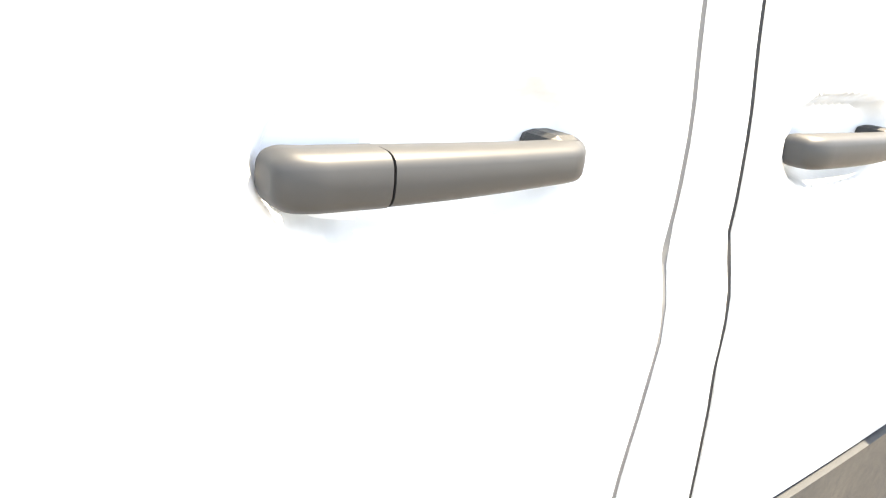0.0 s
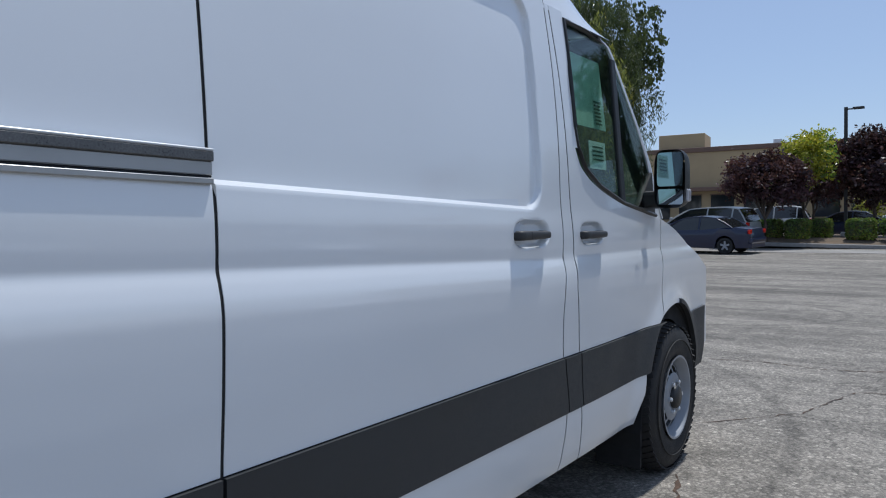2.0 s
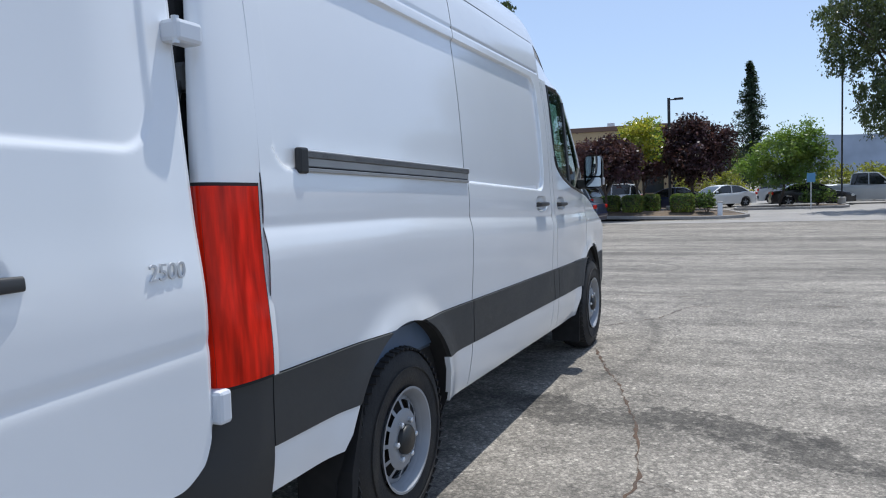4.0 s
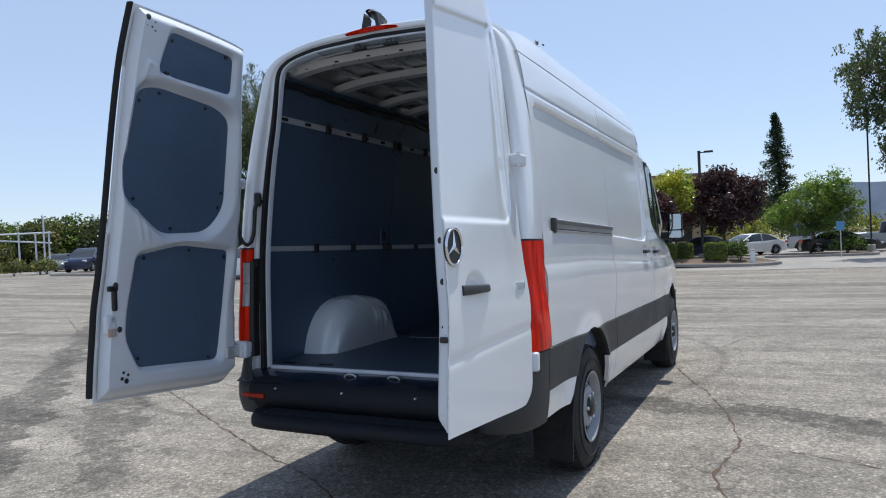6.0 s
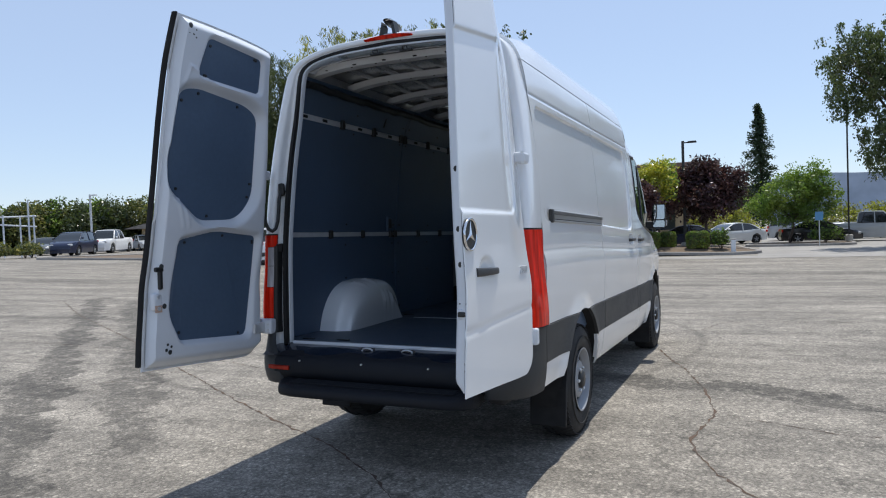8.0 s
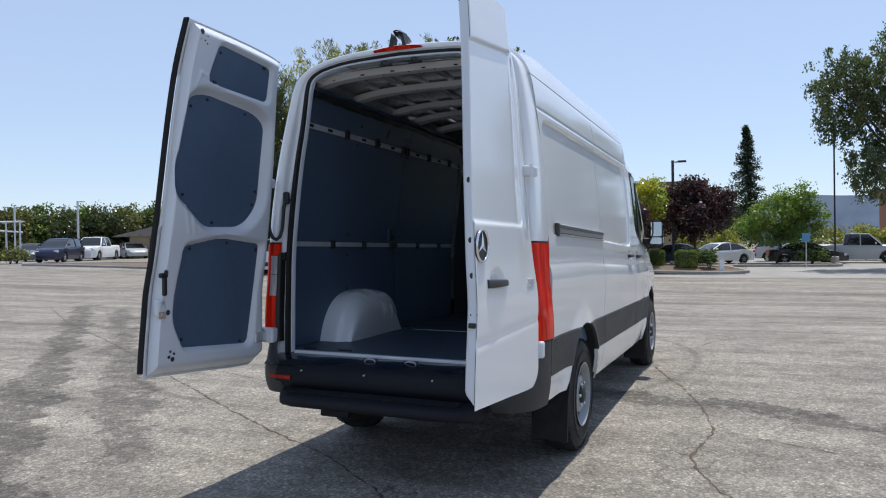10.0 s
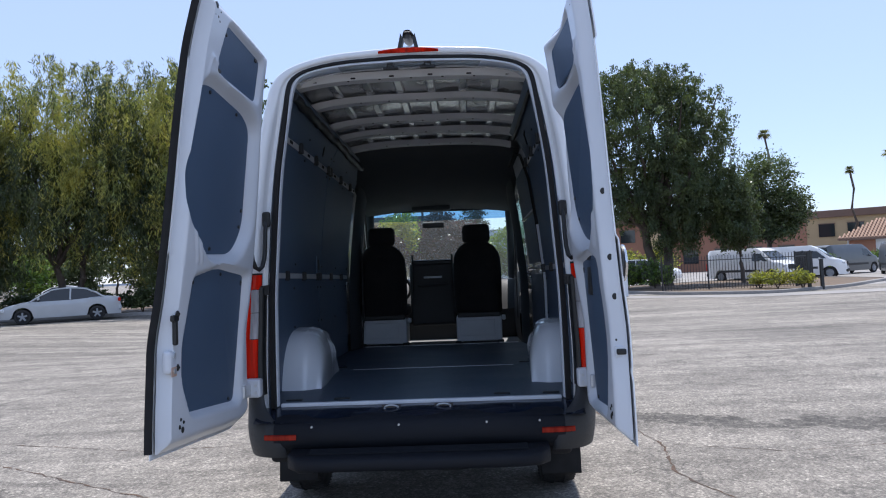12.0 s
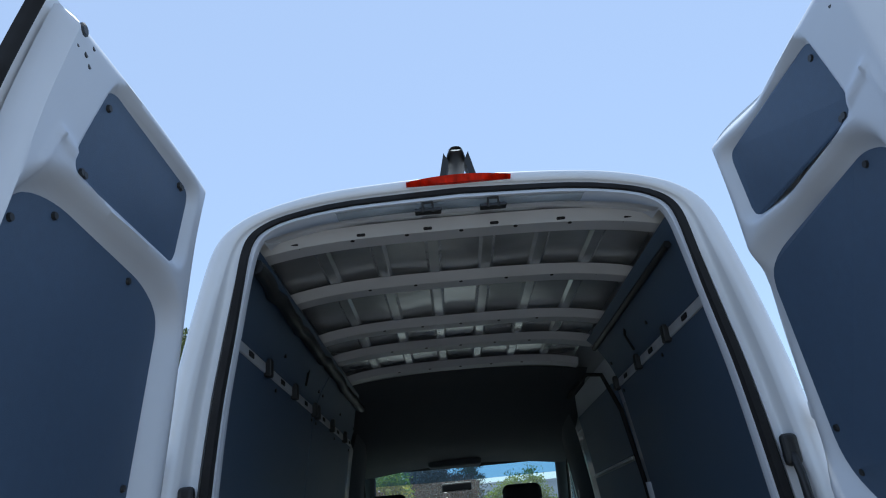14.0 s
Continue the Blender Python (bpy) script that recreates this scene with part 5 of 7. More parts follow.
    # hinges on the body side and the check strap
    for z in (1.84, 0.835):
        x = sgn * (half_width(z) + LEAN(z) * 0.35 + 0.004)
        if z > 1.5:
            part("hinge", b_box(0.065, 0.095, 0.060, (sgn * (half_width(z) - 0.012), -0.108, z), 0.012), WHITE_IN, door)
            part("hinge_pin", b_lathe([(z - 0.035, 0.010), (z + 0.035, 0.010)], 10, "Z", (sgn * (half_width(z) + 0.005), -0.145, 0)), ZINC, door)
        else:
            part("hinge", b_box(0.085, 0.06, 0.098, (sgn * 0.880, -0.105, z + 0.004), 0.012), WHITE_IN, door)
            part("hinge_knuckle", b_box(0.060, 0.050, 0.095, (sgn * 0.942, -0.080, z + 0.004), 0.012), WHITE_IN, door)
            part("hinge_arm", b_box(0.03, 0.12, 0.07, (sgn * 0.900, -0.18, z), 0.01), ZINC, door)
            for dz in (-0.018, 0.018):
                part("hinge_bolt", b_lathe([(-0.139, 0.0), (-0.139, 0.008), (-0.130, 0.009)], 8, "Y", (sgn * 0.862, 0, z + dz)), ZINC, door)
    return door


rear_door(1, -0.026, "white right rear door with dark handle, swung open", 0.5, 0.952)
rear_door(-1, 0.075, "white left rear door with grey liner panels, swung open", 1.0, 0.965)
for sgn in (1, -1):
    strap = [(0.812, 0.030, 1.735), (0.812, -0.030, 1.730), (0.812, -0.050, 1.68), (0.814, -0.055, 1.60), (0.818, -0.062, 1.53), (0.826, -0.075, 1.485), (0.838, -0.095, 1.468),
             (0.852, -0.115, 1.480), (0.861, -0.130, 1.515), (0.866, -0.140, 1.57), (0.872, -0.150, 1.63)]
    part("check_strap", b_tube([(sgn * x, y, z) for x, y, z in strap], 0.012, 8), BLACK, van, "black door check strap", smooth=60)
    part("strap_grommet", b_box(0.045, 0.03, 0.085, (sgn * 0.812, -0.022, 1.745), 0.014, 3), BLACK, van)
    part("latch_striker", b_prism([(0.0, 0.0), (0.07, 0.0), (0.05, 0.05), (0.0, 0.055)], lambda a, b, d: (sgn * (0.80 + a), -0.03 - d, 1.33 + b), 0.02), BLACK, van)

# high brake lamp and camera pod over the opening
part("brake_lamp", b_grid(steps(-1, 1, 14), steps(0, 1, 6), lambda s, t: (0.168 * s, 0.004 + 0.06 * t, 2.671 - 0.012 * s * s + 0.007 * math.sin(math.pi * min(1, t + 0.25)) * (1 - 0.5 * s * s)), lambda s, t: (0.168 * s, 0.017 + 0.05 * t, 2.655)), RED, van, "red high brake lamp", smooth=50)
pod = thing("camera_pod", "black reversing camera pod with chrome top", "")
pod.parent = van
for sx in (-1, 1):
    part("pod_leg", b_prism([(0.060, 2.675), (0.038, 2.675), (0.026, 2.735), (0.040, 2.765)], lambda a, b, d: (sx * a, 0.012 + d, b - 0.004), 0.06), BLACK, pod)
part("pod_body", b_grid(steps(0, 1, 14), steps(0, 2 * math.pi, 20), lambda t, a: (0.034 * math.sin(math.pi * (0.12 + 0.86 * t)) ** 0.6 * math.cos(a), -0.005 + 0.20 * t, 2.764 - 0.016 * t + 0.017 * math.sin(math.pi * (0.12 + 0.86 * t)) ** 0.6 * math.sin(a))), BLACK, pod, smooth=60)
part("pod_top", b_box(0.050, 0.10, 0.018, (0, 0.060, 2.770), 0.008, 3), CHROME, pod)

# ---- inside the van
wall_x = table([(0.72, 0.890), (1.3, 0.890), (1.6, 0.866), (2.1, 0.808), (2.29, 0.776), (2.45, 0.70), (2.53, 0.62)])
FZ = 0.728
part("load_floor", b_box(1.77, 1.45, 0.02, (0, 0.745, FZ - 0.010), 0.004), FLOOR, van, "dark grey load floor")
part("load_floor", b_box(1.77, 1.84, 0.02, (0, 2.40, FZ - 0.010), 0.004), FLOOR, van, "dark grey load floor")
part("floor_trim", b_box(1.20, 0.012, 0.004, (0, 1.473, FZ + 0.001), 0.001), RAIL, van)
part("floor_edge", b_box(1.55, 0.03, 0.025, (0, 3.335, FZ - 0.006), 0.004), RAIL, van)
part("cab_floor", b_box(1.70, 1.40, 0.05, (0, 4.06, 0.688), 0.004), CABMAT, van)
for x, y in ((-0.72, 0.12), (-0.45, 0.13), (0.45, 0.13), (0.72, 0.12), (-0.72, 1.62), (0.70, 1.62)):
    part("lashing_eye", b_box(0.09, 0.03, 0.010, (x, y, FZ + 0.003), 0.004), BLACK, van)


def wall_sheet(name, sgn, y0, y1, z0, z1, mat, inward=0.0, label=""):
    bm = b_grid(steps(y0, y1, 6), steps(z0, z1, 16), lambda y, z: (sgn * (wall_x(z) - inward), y, z), lambda y, z: (sgn * (wall_x(z) + 0.008 - inward), y, z))
    return part(name, bm, mat, van, label, smooth=40)


def clip_dot(sgn, y, z, r=0.010):
    part("clip", b_lathe([(-0.004, r * 0.6), (-0.002, r), (0.006, r)] if sgn < 0 else [(-0.006, r), (0.002, r), (0.004, r * 0.6)], 8, "X", (sgn * wall_x(z), y, z)), BLACK, van)


for sgn, spans in ((-1, ((0.06, 1.685), (1.70, 2.98))), (1, ((0.06, 1.62),))):
    for a, b in spans:
        wall_sheet("wall_liner", sgn, a, b, FZ, 1.425, LINER, label="blue-grey wall liner panel")
        wall_sheet("wall_liner", sgn, a, b, 1.46, 2.248, LINER, label="blue-grey wall liner panel")
        wall_sheet("wall_liner", sgn, a, b, 2.288, 2.50, LINER, label="blue-grey wall liner panel")
        for z, h in ((1.442, 0.034), (2.268, 0.040)):
            part("lashing_rail", b_box(0.012, b - a, h, (sgn * (wall_x(z) + 0.004), (a + b) / 2, z), 0.003), RAIL, van, "grey steel lashing rail")
        for z in (0.80, 1.10, 1.36, 1.52, 2.22, 2.36):
            for y in (a + 0.05, (a + b) / 2, b - 0.05):
                clip_dot(sgn, y, z, 0.008)
    for y in (0.65, 1.12, 1.59, 1.67, 2.13, 2.62):
        if y < spans[-1][1]:
            part("rail_clip", b_box(0.030, 0.035, 0.062, (sgn * (wall_x(1.442) - 0.010), y, 1.442), 0.006), BLACK, van)
            part("rail_clip", b_box(0.030, 0.040, 0.070, (sgn * (wall_x(2.268) - 0.010), y + 0.04, 2.268), 0.006), BLACK, van)
    y = 0.22
    while y < spans[-1][1]:
        part("rail_slot", b_box(0.006, 0.060, 0.020, (sgn * (wall_x(2.268) - 0.0035), y, 2.268), 0.003), GAP, van)
        y += 0.245
for y, z, w, h in ((1.60, 0.80, 0.07, 0.13), (1.56, 1.53, 0.085, 0.13)):
    part("socket_frame", b_box(0.014, w, h, (-(wall_x(z) - 0.006), y, z), 0.006), RAIL if z < 1 else LINER, van)
    part("socket", b_box(0.016, w * 0.6, h * 0.62, (-(wall_x(z) - 0.010), y, z), 0.004), BLACK, van)

# inside of the sliding door, its pillar and black gasket
for z0, z1, y0, y1 in ((0.80, 1.40, 1.76, 3.02), (1.50, 1.90, 1.78, 2.98), (1.93, 2.30, 1.80, 2.95)):
    part("door_liner", b_grid(steps(y0, y1, 8), steps(z0, z1, 8), lambda y, z: (wall_x(z) + 0.01, y, z), lambda y, z: (wall_x(z) + 0.03, y, z)), LINER, van, "dark sliding door liner", smooth=40)
part("door_inner_sheet", b_grid(steps(1.66, 3.06, 8), steps(FZ - 0.05, 2.42, 20), lambda y, z: (wall_x(z) + 0.035, y, z)), WHITE_IN, van, smooth=60)
part("pillar_edge", b_grid(steps(0.95, 1.78, 10), [(1.630, 0.0), (1.640, -0.016), (1.668, -0.016), (1.680, 0.02)], lambda z, r: (wall_x(z) + r[1], r[0] - 0.02 * smoothstep(1.5, 1.78, z), z)), WHITE_IN, van, smooth=60)
gasket = [(wall_x(z) - 0.004, y, z) for y, z in ((1.70, 0.80), (1.69, 1.3), (1.70, 1.8), (1.74, 2.15), (1.84, 2.36), (2.1, 2.42), (2.9, 2.42))]
part("door_gasket", b_tube(gasket, 0.012, 6), RUBBER, van, smooth=60)
for y, z, L in ((2.38, 1.915, 1.1), (2.38, 1.455, 1.1)):
    part("trim_bar", b_box(0.012, L, 0.014, (wall_x(z) - 0.002, y, z), 0.003), RAIL, van)

# wheel boxes: sloping rear face, nearly flat top, steep front
box_y = table([(0.0, 0.50), (0.10, 0.535), (0.22, 0.59), (0.30, 0.66), (0.36, 0.74), (0.42, 0.84), (0.60, 1.05), (0.74, 1.25), (0.82, 1.36), (0.90, 1.45), (1.0, 1.52)])
box_h = table([(0.0, 0.0), (0.10, 0.11), (0.22, 0.205), (0.30, 0.275), (0.36, 0.32), (0.42, 0.348), (0.60, 0.362), (0.74, 0.345), (0.82, 0.30), (0.90, 0.19), (1.0, 0.0)])
for sgn in (1, -1):
    def box_point(a, t):
        """a round the box from its rear foot over the top to its front foot, t from the wall inwards and down."""
        y, h = box_y(a / math.pi), box_h(a / math.pi)
        r = t
        x = 0.890 - 0.235 * math.sin(r * math.pi / 2) ** 0.85
        z = FZ + h * max(0.0, math.cos(r * math.pi / 2)) ** 0.5
        for k in range(2):
            z += 0.013 * math.exp(-((y - 0.86 - 0.17 * k - 0.3 * (r - 0.3)) / 0.012) ** 2) * smoothstep(0.12, 0.22, r) * smoothstep(0.52, 0.42, r)
        for k in range(3):
            x += -0.015 * math.exp(-((y - 1.16 - 0.085 * k) / 0.012) ** 2) * smoothstep(0.6, 0.7, r) * smoothstep(0.98, 0.85, r)
        x += 0.05 * smoothstep(0.55, 1.45, y) * smoothstep(0.3, 0.7, r)
        return (sgn * x, 1.02 + (y - 1.02) * (1 - 0.10 * smoothstep(0.3, 0.7, r)), z)
    part("wheel_box", b_grid([0.0001] + steps(0.03, math.pi - 0.03, 60) + [math.pi - 0.0001], steps(0, 1, 26), box_point), WHITE, van, "white painted inner wheel box", smooth=60)

# roof inside: sheet, hoops, stiffeners and cable trunk
def ceil_z(x):
    return 2.605 - 0.034 * (abs(x) / 0.68) ** 3


part("ceiling_sheet", b_grid(steps(-0.69, 0.69, 16), steps(0.05, 2.45, 12), lambda x, y: (x, y, ceil_z(x) + 0.006 * math.sin(y * 7) * math.cos(x * 9))), CEIL, van, "bare painted roof sheet", smooth=60)
BOWS = (0.21, 0.72, 1.32, 1.74, 2.24)
for y in BOWS:
    w = 0.10 if y < 1.6 else 0.12
    prof = [(-w / 2 - 0.02, 0.0), (-w / 2, -0.022), (-w / 2 + 0.012, -0.034), (w / 2 - 0.012, -0.034), (w / 2, -0.022), (w / 2 + 0.02, 0.0)]
    part("roof_hoop", b_grid(steps(-0.70, 0.70, 24), prof, lambda x, r: (x, y + r[0], ceil_z(x) - 0.014 + r[1] - 0.014 * (abs(x) / 0.7) ** 6)), HOOP, van, "grey painted roof hoop", smooth=40)
    for x in steps(-0.55, 0.55, 6):
        part("hoop_hole", b_lathe([(-0.002, 0.0), (-0.002, 0.007), (0.003, 0.008)], 8, "Z", (x, y - w / 2 + 0.02, ceil_z(x) - 0.049)), GAP, van)
for y0, y1 in zip(BOWS, BOWS[1:]):
    for k in range(6):
        x = -0.50 + 0.20 * k
        part("roof_stiffener", b_grid([(-0.03, 0.0), (-0.018, -0.012), (0.018, -0.012), (0.03, 0.0)], steps(y0 + 0.05, y1 - 0.05, 3), lambda r, y: (x + r[0], y, ceil_z(x) - 0.003 + r[1])), CEIL, van, smooth=30)
for x in steps(-0.56, 0.56, 5):
    part("header_slot", b_box(0.03, 0.012, 0.016, (x, 0.165, ceil_z(x) - 0.035), 0.004), GAP, van)
part("rear_header", b_grid(steps(-0.64, 0.64, 24), steps(0, 1, 5), lambda x, t: (x, 0.06 + 0.13 * t, ceil_z(x) - 0.012 - 0.03 * (abs(x) / 0.64) ** 4 - 0.012 * math.cos(math.pi * t))), WHITE, van, smooth=50)
for x in (-0.105, 0.105):
    part("door_catch", b_box(0.085, 0.03, 0.012, (x, 0.058, 2.578), 0.003), BLACK, van, "black door catch")
    hoop = [(x - 0.017, 0.045, 2.571), (x - 0.015, 0.035, 2.598), (x + 0.015, 0.035, 2.598), (x + 0.017, 0.045, 2.571)]
    part("catch_loop", b_tube(hoop, 0.005, 6), BLACK, van)
rnd = random.Random(5)
trunk_pts = [(-0.672 + rnd.uniform(-0.008, 0.008), y, 2.452 + rnd.uniform(-0.008, 0.008)) for y in steps(0.10, 2.75, 30)]
part("cable_trunk", b_tube(trunk_pts, 0.026, 8), BLACK, van, "black cable conduit along the roof edge", smooth=60)
part("cable_trunk", b_tube([(0.682, y, 2.45) for y in steps(0.2, 1.6, 8)], 0.014, 6), BLACK, van, smooth=60)
part("hanging_cable", b_tube([(0.735, 1.12, 2.46), (0.72, 1.10, 2.38), (0.735, 1.05, 2.30)], 0.006, 6), BLACK, van)
part("hanging_cable", b_tube([(-0.74, 1.3, 2.47), (-0.735, 1.31, 2.40), (-0.745, 1.28, 2.32)], 0.006, 6), BLACK, van)

# cab: headliner shelf, pillars, seats, console, dashboard
part("cab_headliner", b_grid(steps(-0.80, 0.80, 12), steps(0, 1, 12), lambda x, t: (x, 2.34 + 1.68 * t, 2.57 - 0.06 * (abs(x) / 0.8) ** 2 - 0.40 * smoothstep(0.0, 1.0, t) ** 0.8)), HEADLINER, van, "dark cab headliner", smooth=60)
for sgn in (1, -1):
    part("pillar_trim", b_grid(steps(3.02, 3.42, 4), steps(FZ - 0.1, 2.46, 16), lambda y, z: (sgn * (wall_x(z) - 0.02 - 0.05 * smoothstep(3.02, 3.2, y)), y, z)), HEADLINER, van, smooth=60)
    part("door_trim", b_grid(steps(3.42, 4.40, 6), steps(0.60, 1.44, 8), lambda y, z: (sgn * (0.835 - 0.03 * math.sin((z - 0.6) * 4)), y, z)), DASH, van, smooth=60)
    part("seat_belt", b_box(0.012, 0.05, 0.95, (sgn * 0.775, 3.30, 1.45), 0.003), BLACK, van)
    part("pillar_trim", b_tube([(sgn * 0.77, 3.97, 2.19), (sgn * 0.80, 4.26, 1.90), (sgn * 0.82, 4.68, 1.40)], 0.045, 8), HEADLINER, van, smooth=60)


def seat(x):
    s = thing("cab_seat", "black cloth cab seat on a pale grey base", "")
    s.parent = van
    s.matrix_basis = pose(x, 3.60, 0)
    part("seat_base", b_box(0.47, 0.36, 0.26, (0, 0.10, 0.865), 0.015, 2), SEATBOX, s, "pale grey seat base box")
    part("base_panel", b_box(0.36, 0.012, 0.16, (-0.02, -0.086, 0.875), 0.02), SEATBOX, s)
    part("base_shroud", b_box(0.44, 0.02, 0.05, (0, -0.09, 1.01), 0.01), BLACK, s)
    for sx in (-1, 1):
        part("foot", b_box(0.06, 0.10, 0.11, (sx * 0.22, -0.04, 0.69), 0.008), BLACK, s)
    part("cushion", b_box(0.50, 0.50, 0.15, (0, 0.22, 1.08), 0.05, 3), SEAT, s)
    w = table([(0, 0.23), (0.12, 0.245), (0.55, 0.25), (0.78, 0.24), (0.90, 0.20), (0.97, 0.15), (1.0, 0.11)])
    def back(t, a):
        ca, sa = math.cos(a), math.sin(a)
        e = 0.5
        return (w(t) * math.copysign(abs(ca) ** e, ca), -0.02 - 0.07 * t + 0.075 * math.copysign(abs(sa) ** e, sa), 1.04 + 0.72 * t)
    bm = b_grid(steps(0, 1, 18), steps(0, 2 * math.pi, 28), back)
    bm.faces.new([bm.verts.new(back(1, a)) for a in steps(0, 2 * math.pi, 28)[:-1]])
    bmesh.ops.remove_doubles(bm, verts=bm.verts, dist=0.0004)
    part("backrest", bm, SEAT, s, smooth=50)
    part("back_seam", b_tube([(-0.19, -0.105, 1.10), (-0.20, -0.135, 1.40), (-0.15, -0.155, 1.62), (0.15, -0.155, 1.62), (0.20, -0.135, 1.40), (0.19, -0.105, 1.10)], 0.004, 6), SEAT, s, smooth=60)
    for sx in (-1, 1):
        part("headrest_post", b_tube([(sx * 0.06, -0.09, 1.74), (sx * 0.06, -0.095, 1.85)], 0.007, 8), CHROME, s)
    part("headrest", b_box(0.285, 0.11, 0.20, (0, -0.10, 1.845), 0.05, 4), SEAT, s, smooth=60)
    part("arm_lever", b_box(0.04, 0.10, 0.05, (0.26, 0.0, 0.97), 0.012), SEATBOX, s)
    return s


seat(-0.597)
seat(0.390)
console = thing("cab_console", "dark centre console between the seats", "")
console.parent = van
part("console_body", b_box(0.50, 0.15, 0.68, (-0.09, 3.945, 1.23), 0.03, 3), DASH, console)
part("console_tray", b_box(0.34, 0.05, 0.03, (-0.09, 3.860, 1.33), 0.010), DASH, console)
part("console_handle", b_box(0.20, 0.02, 0.022, (-0.09, 3.865, 1.415), 0.006), RAIL, console)
part("console_top", b_box(0.44, 0.05, 0.06, (-0.09, 3.880, 1.575), 0.02), BLACK, console)
for sx in (-1, 1):
    part("console_post", b_tube([(-0.09 + sx * 0.215, 3.86, 1.2), (-0.09 + sx * 0.215, 3.86, 1.66)], 0.012, 8), BLACK, console)
part("dashboard", b_grid(steps(-0.84, 0.84, 14), steps(0, 1, 10), lambda x, t: (x, 4.22 + 0.56 * t + 0.06 * math.cos(x * 3), 1.03 + 0.34 * math.sin(min(1.0, t * 1.6) * math.pi / 2))), DASH, van, "dark moulded dashboard", smooth=60)
part("dash_front", b_box(1.66, 0.10, 0.45, (0, 4.28, 0.88), 0.03), DASH, van)
ring = [(-0.55 + 0.19 * math.cos(a), 4.16 - 0.10 * math.sin(a), 1.30 + 0.16 * math.sin(a)) for a in steps(0, 2 * math.pi, 28)]
part("steering_wheel", b_tube(ring, 0.016, 8, cap=False), BLACK, van, smooth=60)
part("rear_view_mirror", b_box(0.25, 0.03, 0.07, (-0.08, 4.24, 2.012), 0.014), BLACK, van)
part("mirror_stem", b_tube([(-0.08, 4.26, 2.02), (-0.08, 4.30, 2.06)], 0.012, 8), BLACK, van)
part("overhead_console", b_box(0.42, 0.22, 0.06, (-0.08, 3.90, 2.17), 0.025, 3), HEADLINER, van)
# price sheets inside the passenger window
sheet = part("window_sheet", b_box(0.003, 0.40, 0.31, (0.838, 3.745, 1.945), 0.001, rot=Matrix.Rotation(radians(-7), 3, "Y")), PAPER, van, "pale green printed sheet inside the window")
part("window_sheet", b_box(0.003, 0.17, 0.12, (0.866, 3.835, 1.675), 0.001, rot=Matrix.Rotation(radians(-4), 3, "Y")), PAPERWHITE, van, "small white printed sheet inside the window")
for k in range(7):
    part("print_bar", b_box(0.002, 0.06 if k else 0.075, 0.008, (0.850 + 0.002 * k, 3.86, 1.91 - 0.016 * k), 0, rot=Matrix.Rotation(radians(-7), 3, "Y")), INK, van)
for k in range(4):
    part("print_bar", b_box(0.002, 0.11, 0.007, (0.8675 + 0.0013 * k, 3.835, 1.710 - 0.018 * k), 0, rot=Matrix.Rotation(radians(-4), 3, "Y")), INK, van)

# ---- trees and planting
def leaf_mesh(name, centres, size, seed, droop=0.0, aspect=0.5):
    """Many small folded leaves, one quad each, at the given centres."""
    rng = np.random.default_rng(seed)
    c = np.asarray(centres, dtype=float)
    n = len(c)
    d = rng.normal(size=(n, 3))
    d[:, 2] = d[:, 2] * (1 - droop) - droop * 1.6
    d /= np.linalg.norm(d, axis=1)[:, None]
    s = rng.normal(size=(n, 3))
    s -= (s * d).sum(1)[:, None] * d
    s /= np.linalg.norm(s, axis=1)[:, None]
    L = size * rng.uniform(0.6, 1.4, n)[:, None]
    W = L * aspect
    pts = np.stack([c - d * L, c + s * W, c + d * L, c - s * W], 1).reshape(-1, 3)
    me = bpy.data.meshes.new(name)
    me.from_pydata(pts.tolist(), [], np.arange(4 * n).reshape(n, 4).tolist())
    return me


def crown_points(blobs, clumps, per, spread, seed, hang=0.0):
    """Leaf places in clumps through ellipsoids (x, y, z, rx, ry, rz), thicker to the outside; hang: length of hanging strands."""
    rng = np.random.default_rng(seed)
    out = []
    vol = np.array([b[3] * b[4] * b[5] for b in blobs]) ** 0.7
    for b, share in zip(blobs, vol / vol.sum()):
        k = max(3, int(clumps * share))
        d = rng.normal(size=(k, 3))
        d /= np.linalg.norm(d, axis=1)[:, None]
        r = rng.uniform(0.15, 1.0, k) ** 0.45 * rng.uniform(0.82, 1.14, k)
        c = np.array(b[:3]) + d * r[:, None] * np.array(b[3:])
        for q in c:
            sp = spread * rng.uniform(0.6, 1.3)
            p = q + rng.normal(size=(per, 3)) * sp * np.array([1, 1, 0.75])
            if hang:
                p[:, :2] = q[:2] + rng.normal(size=(per, 2)) * sp * 0.45
                p[:, 2] = q[2] - rng.uniform(0, 1, per) ** 1.2 * hang * rng.uniform(0.4, 1.2)
            out.append(p)
    p = np.concatenate(out)
    return p[p[:, 2] > 0.25]


def branch(bm, a, b, r0, r1, seed, k=5):
    rnd = random.Random(seed)
    a, b = Vector(a), Vector(b)
    L = (b - a).length
    pts = [a.lerp(b, i / k) + Vector((rnd.uniform(-1, 1), rnd.uniform(-1, 1), rnd.uniform(-0.5, 0.5))) * (0.05 * L if 0 < i < k else 0) for i in range(k + 1)]
    b_tube(pts, [r0 + (r1 - r0) * i / k for i in range(k + 1)], 7, bm)


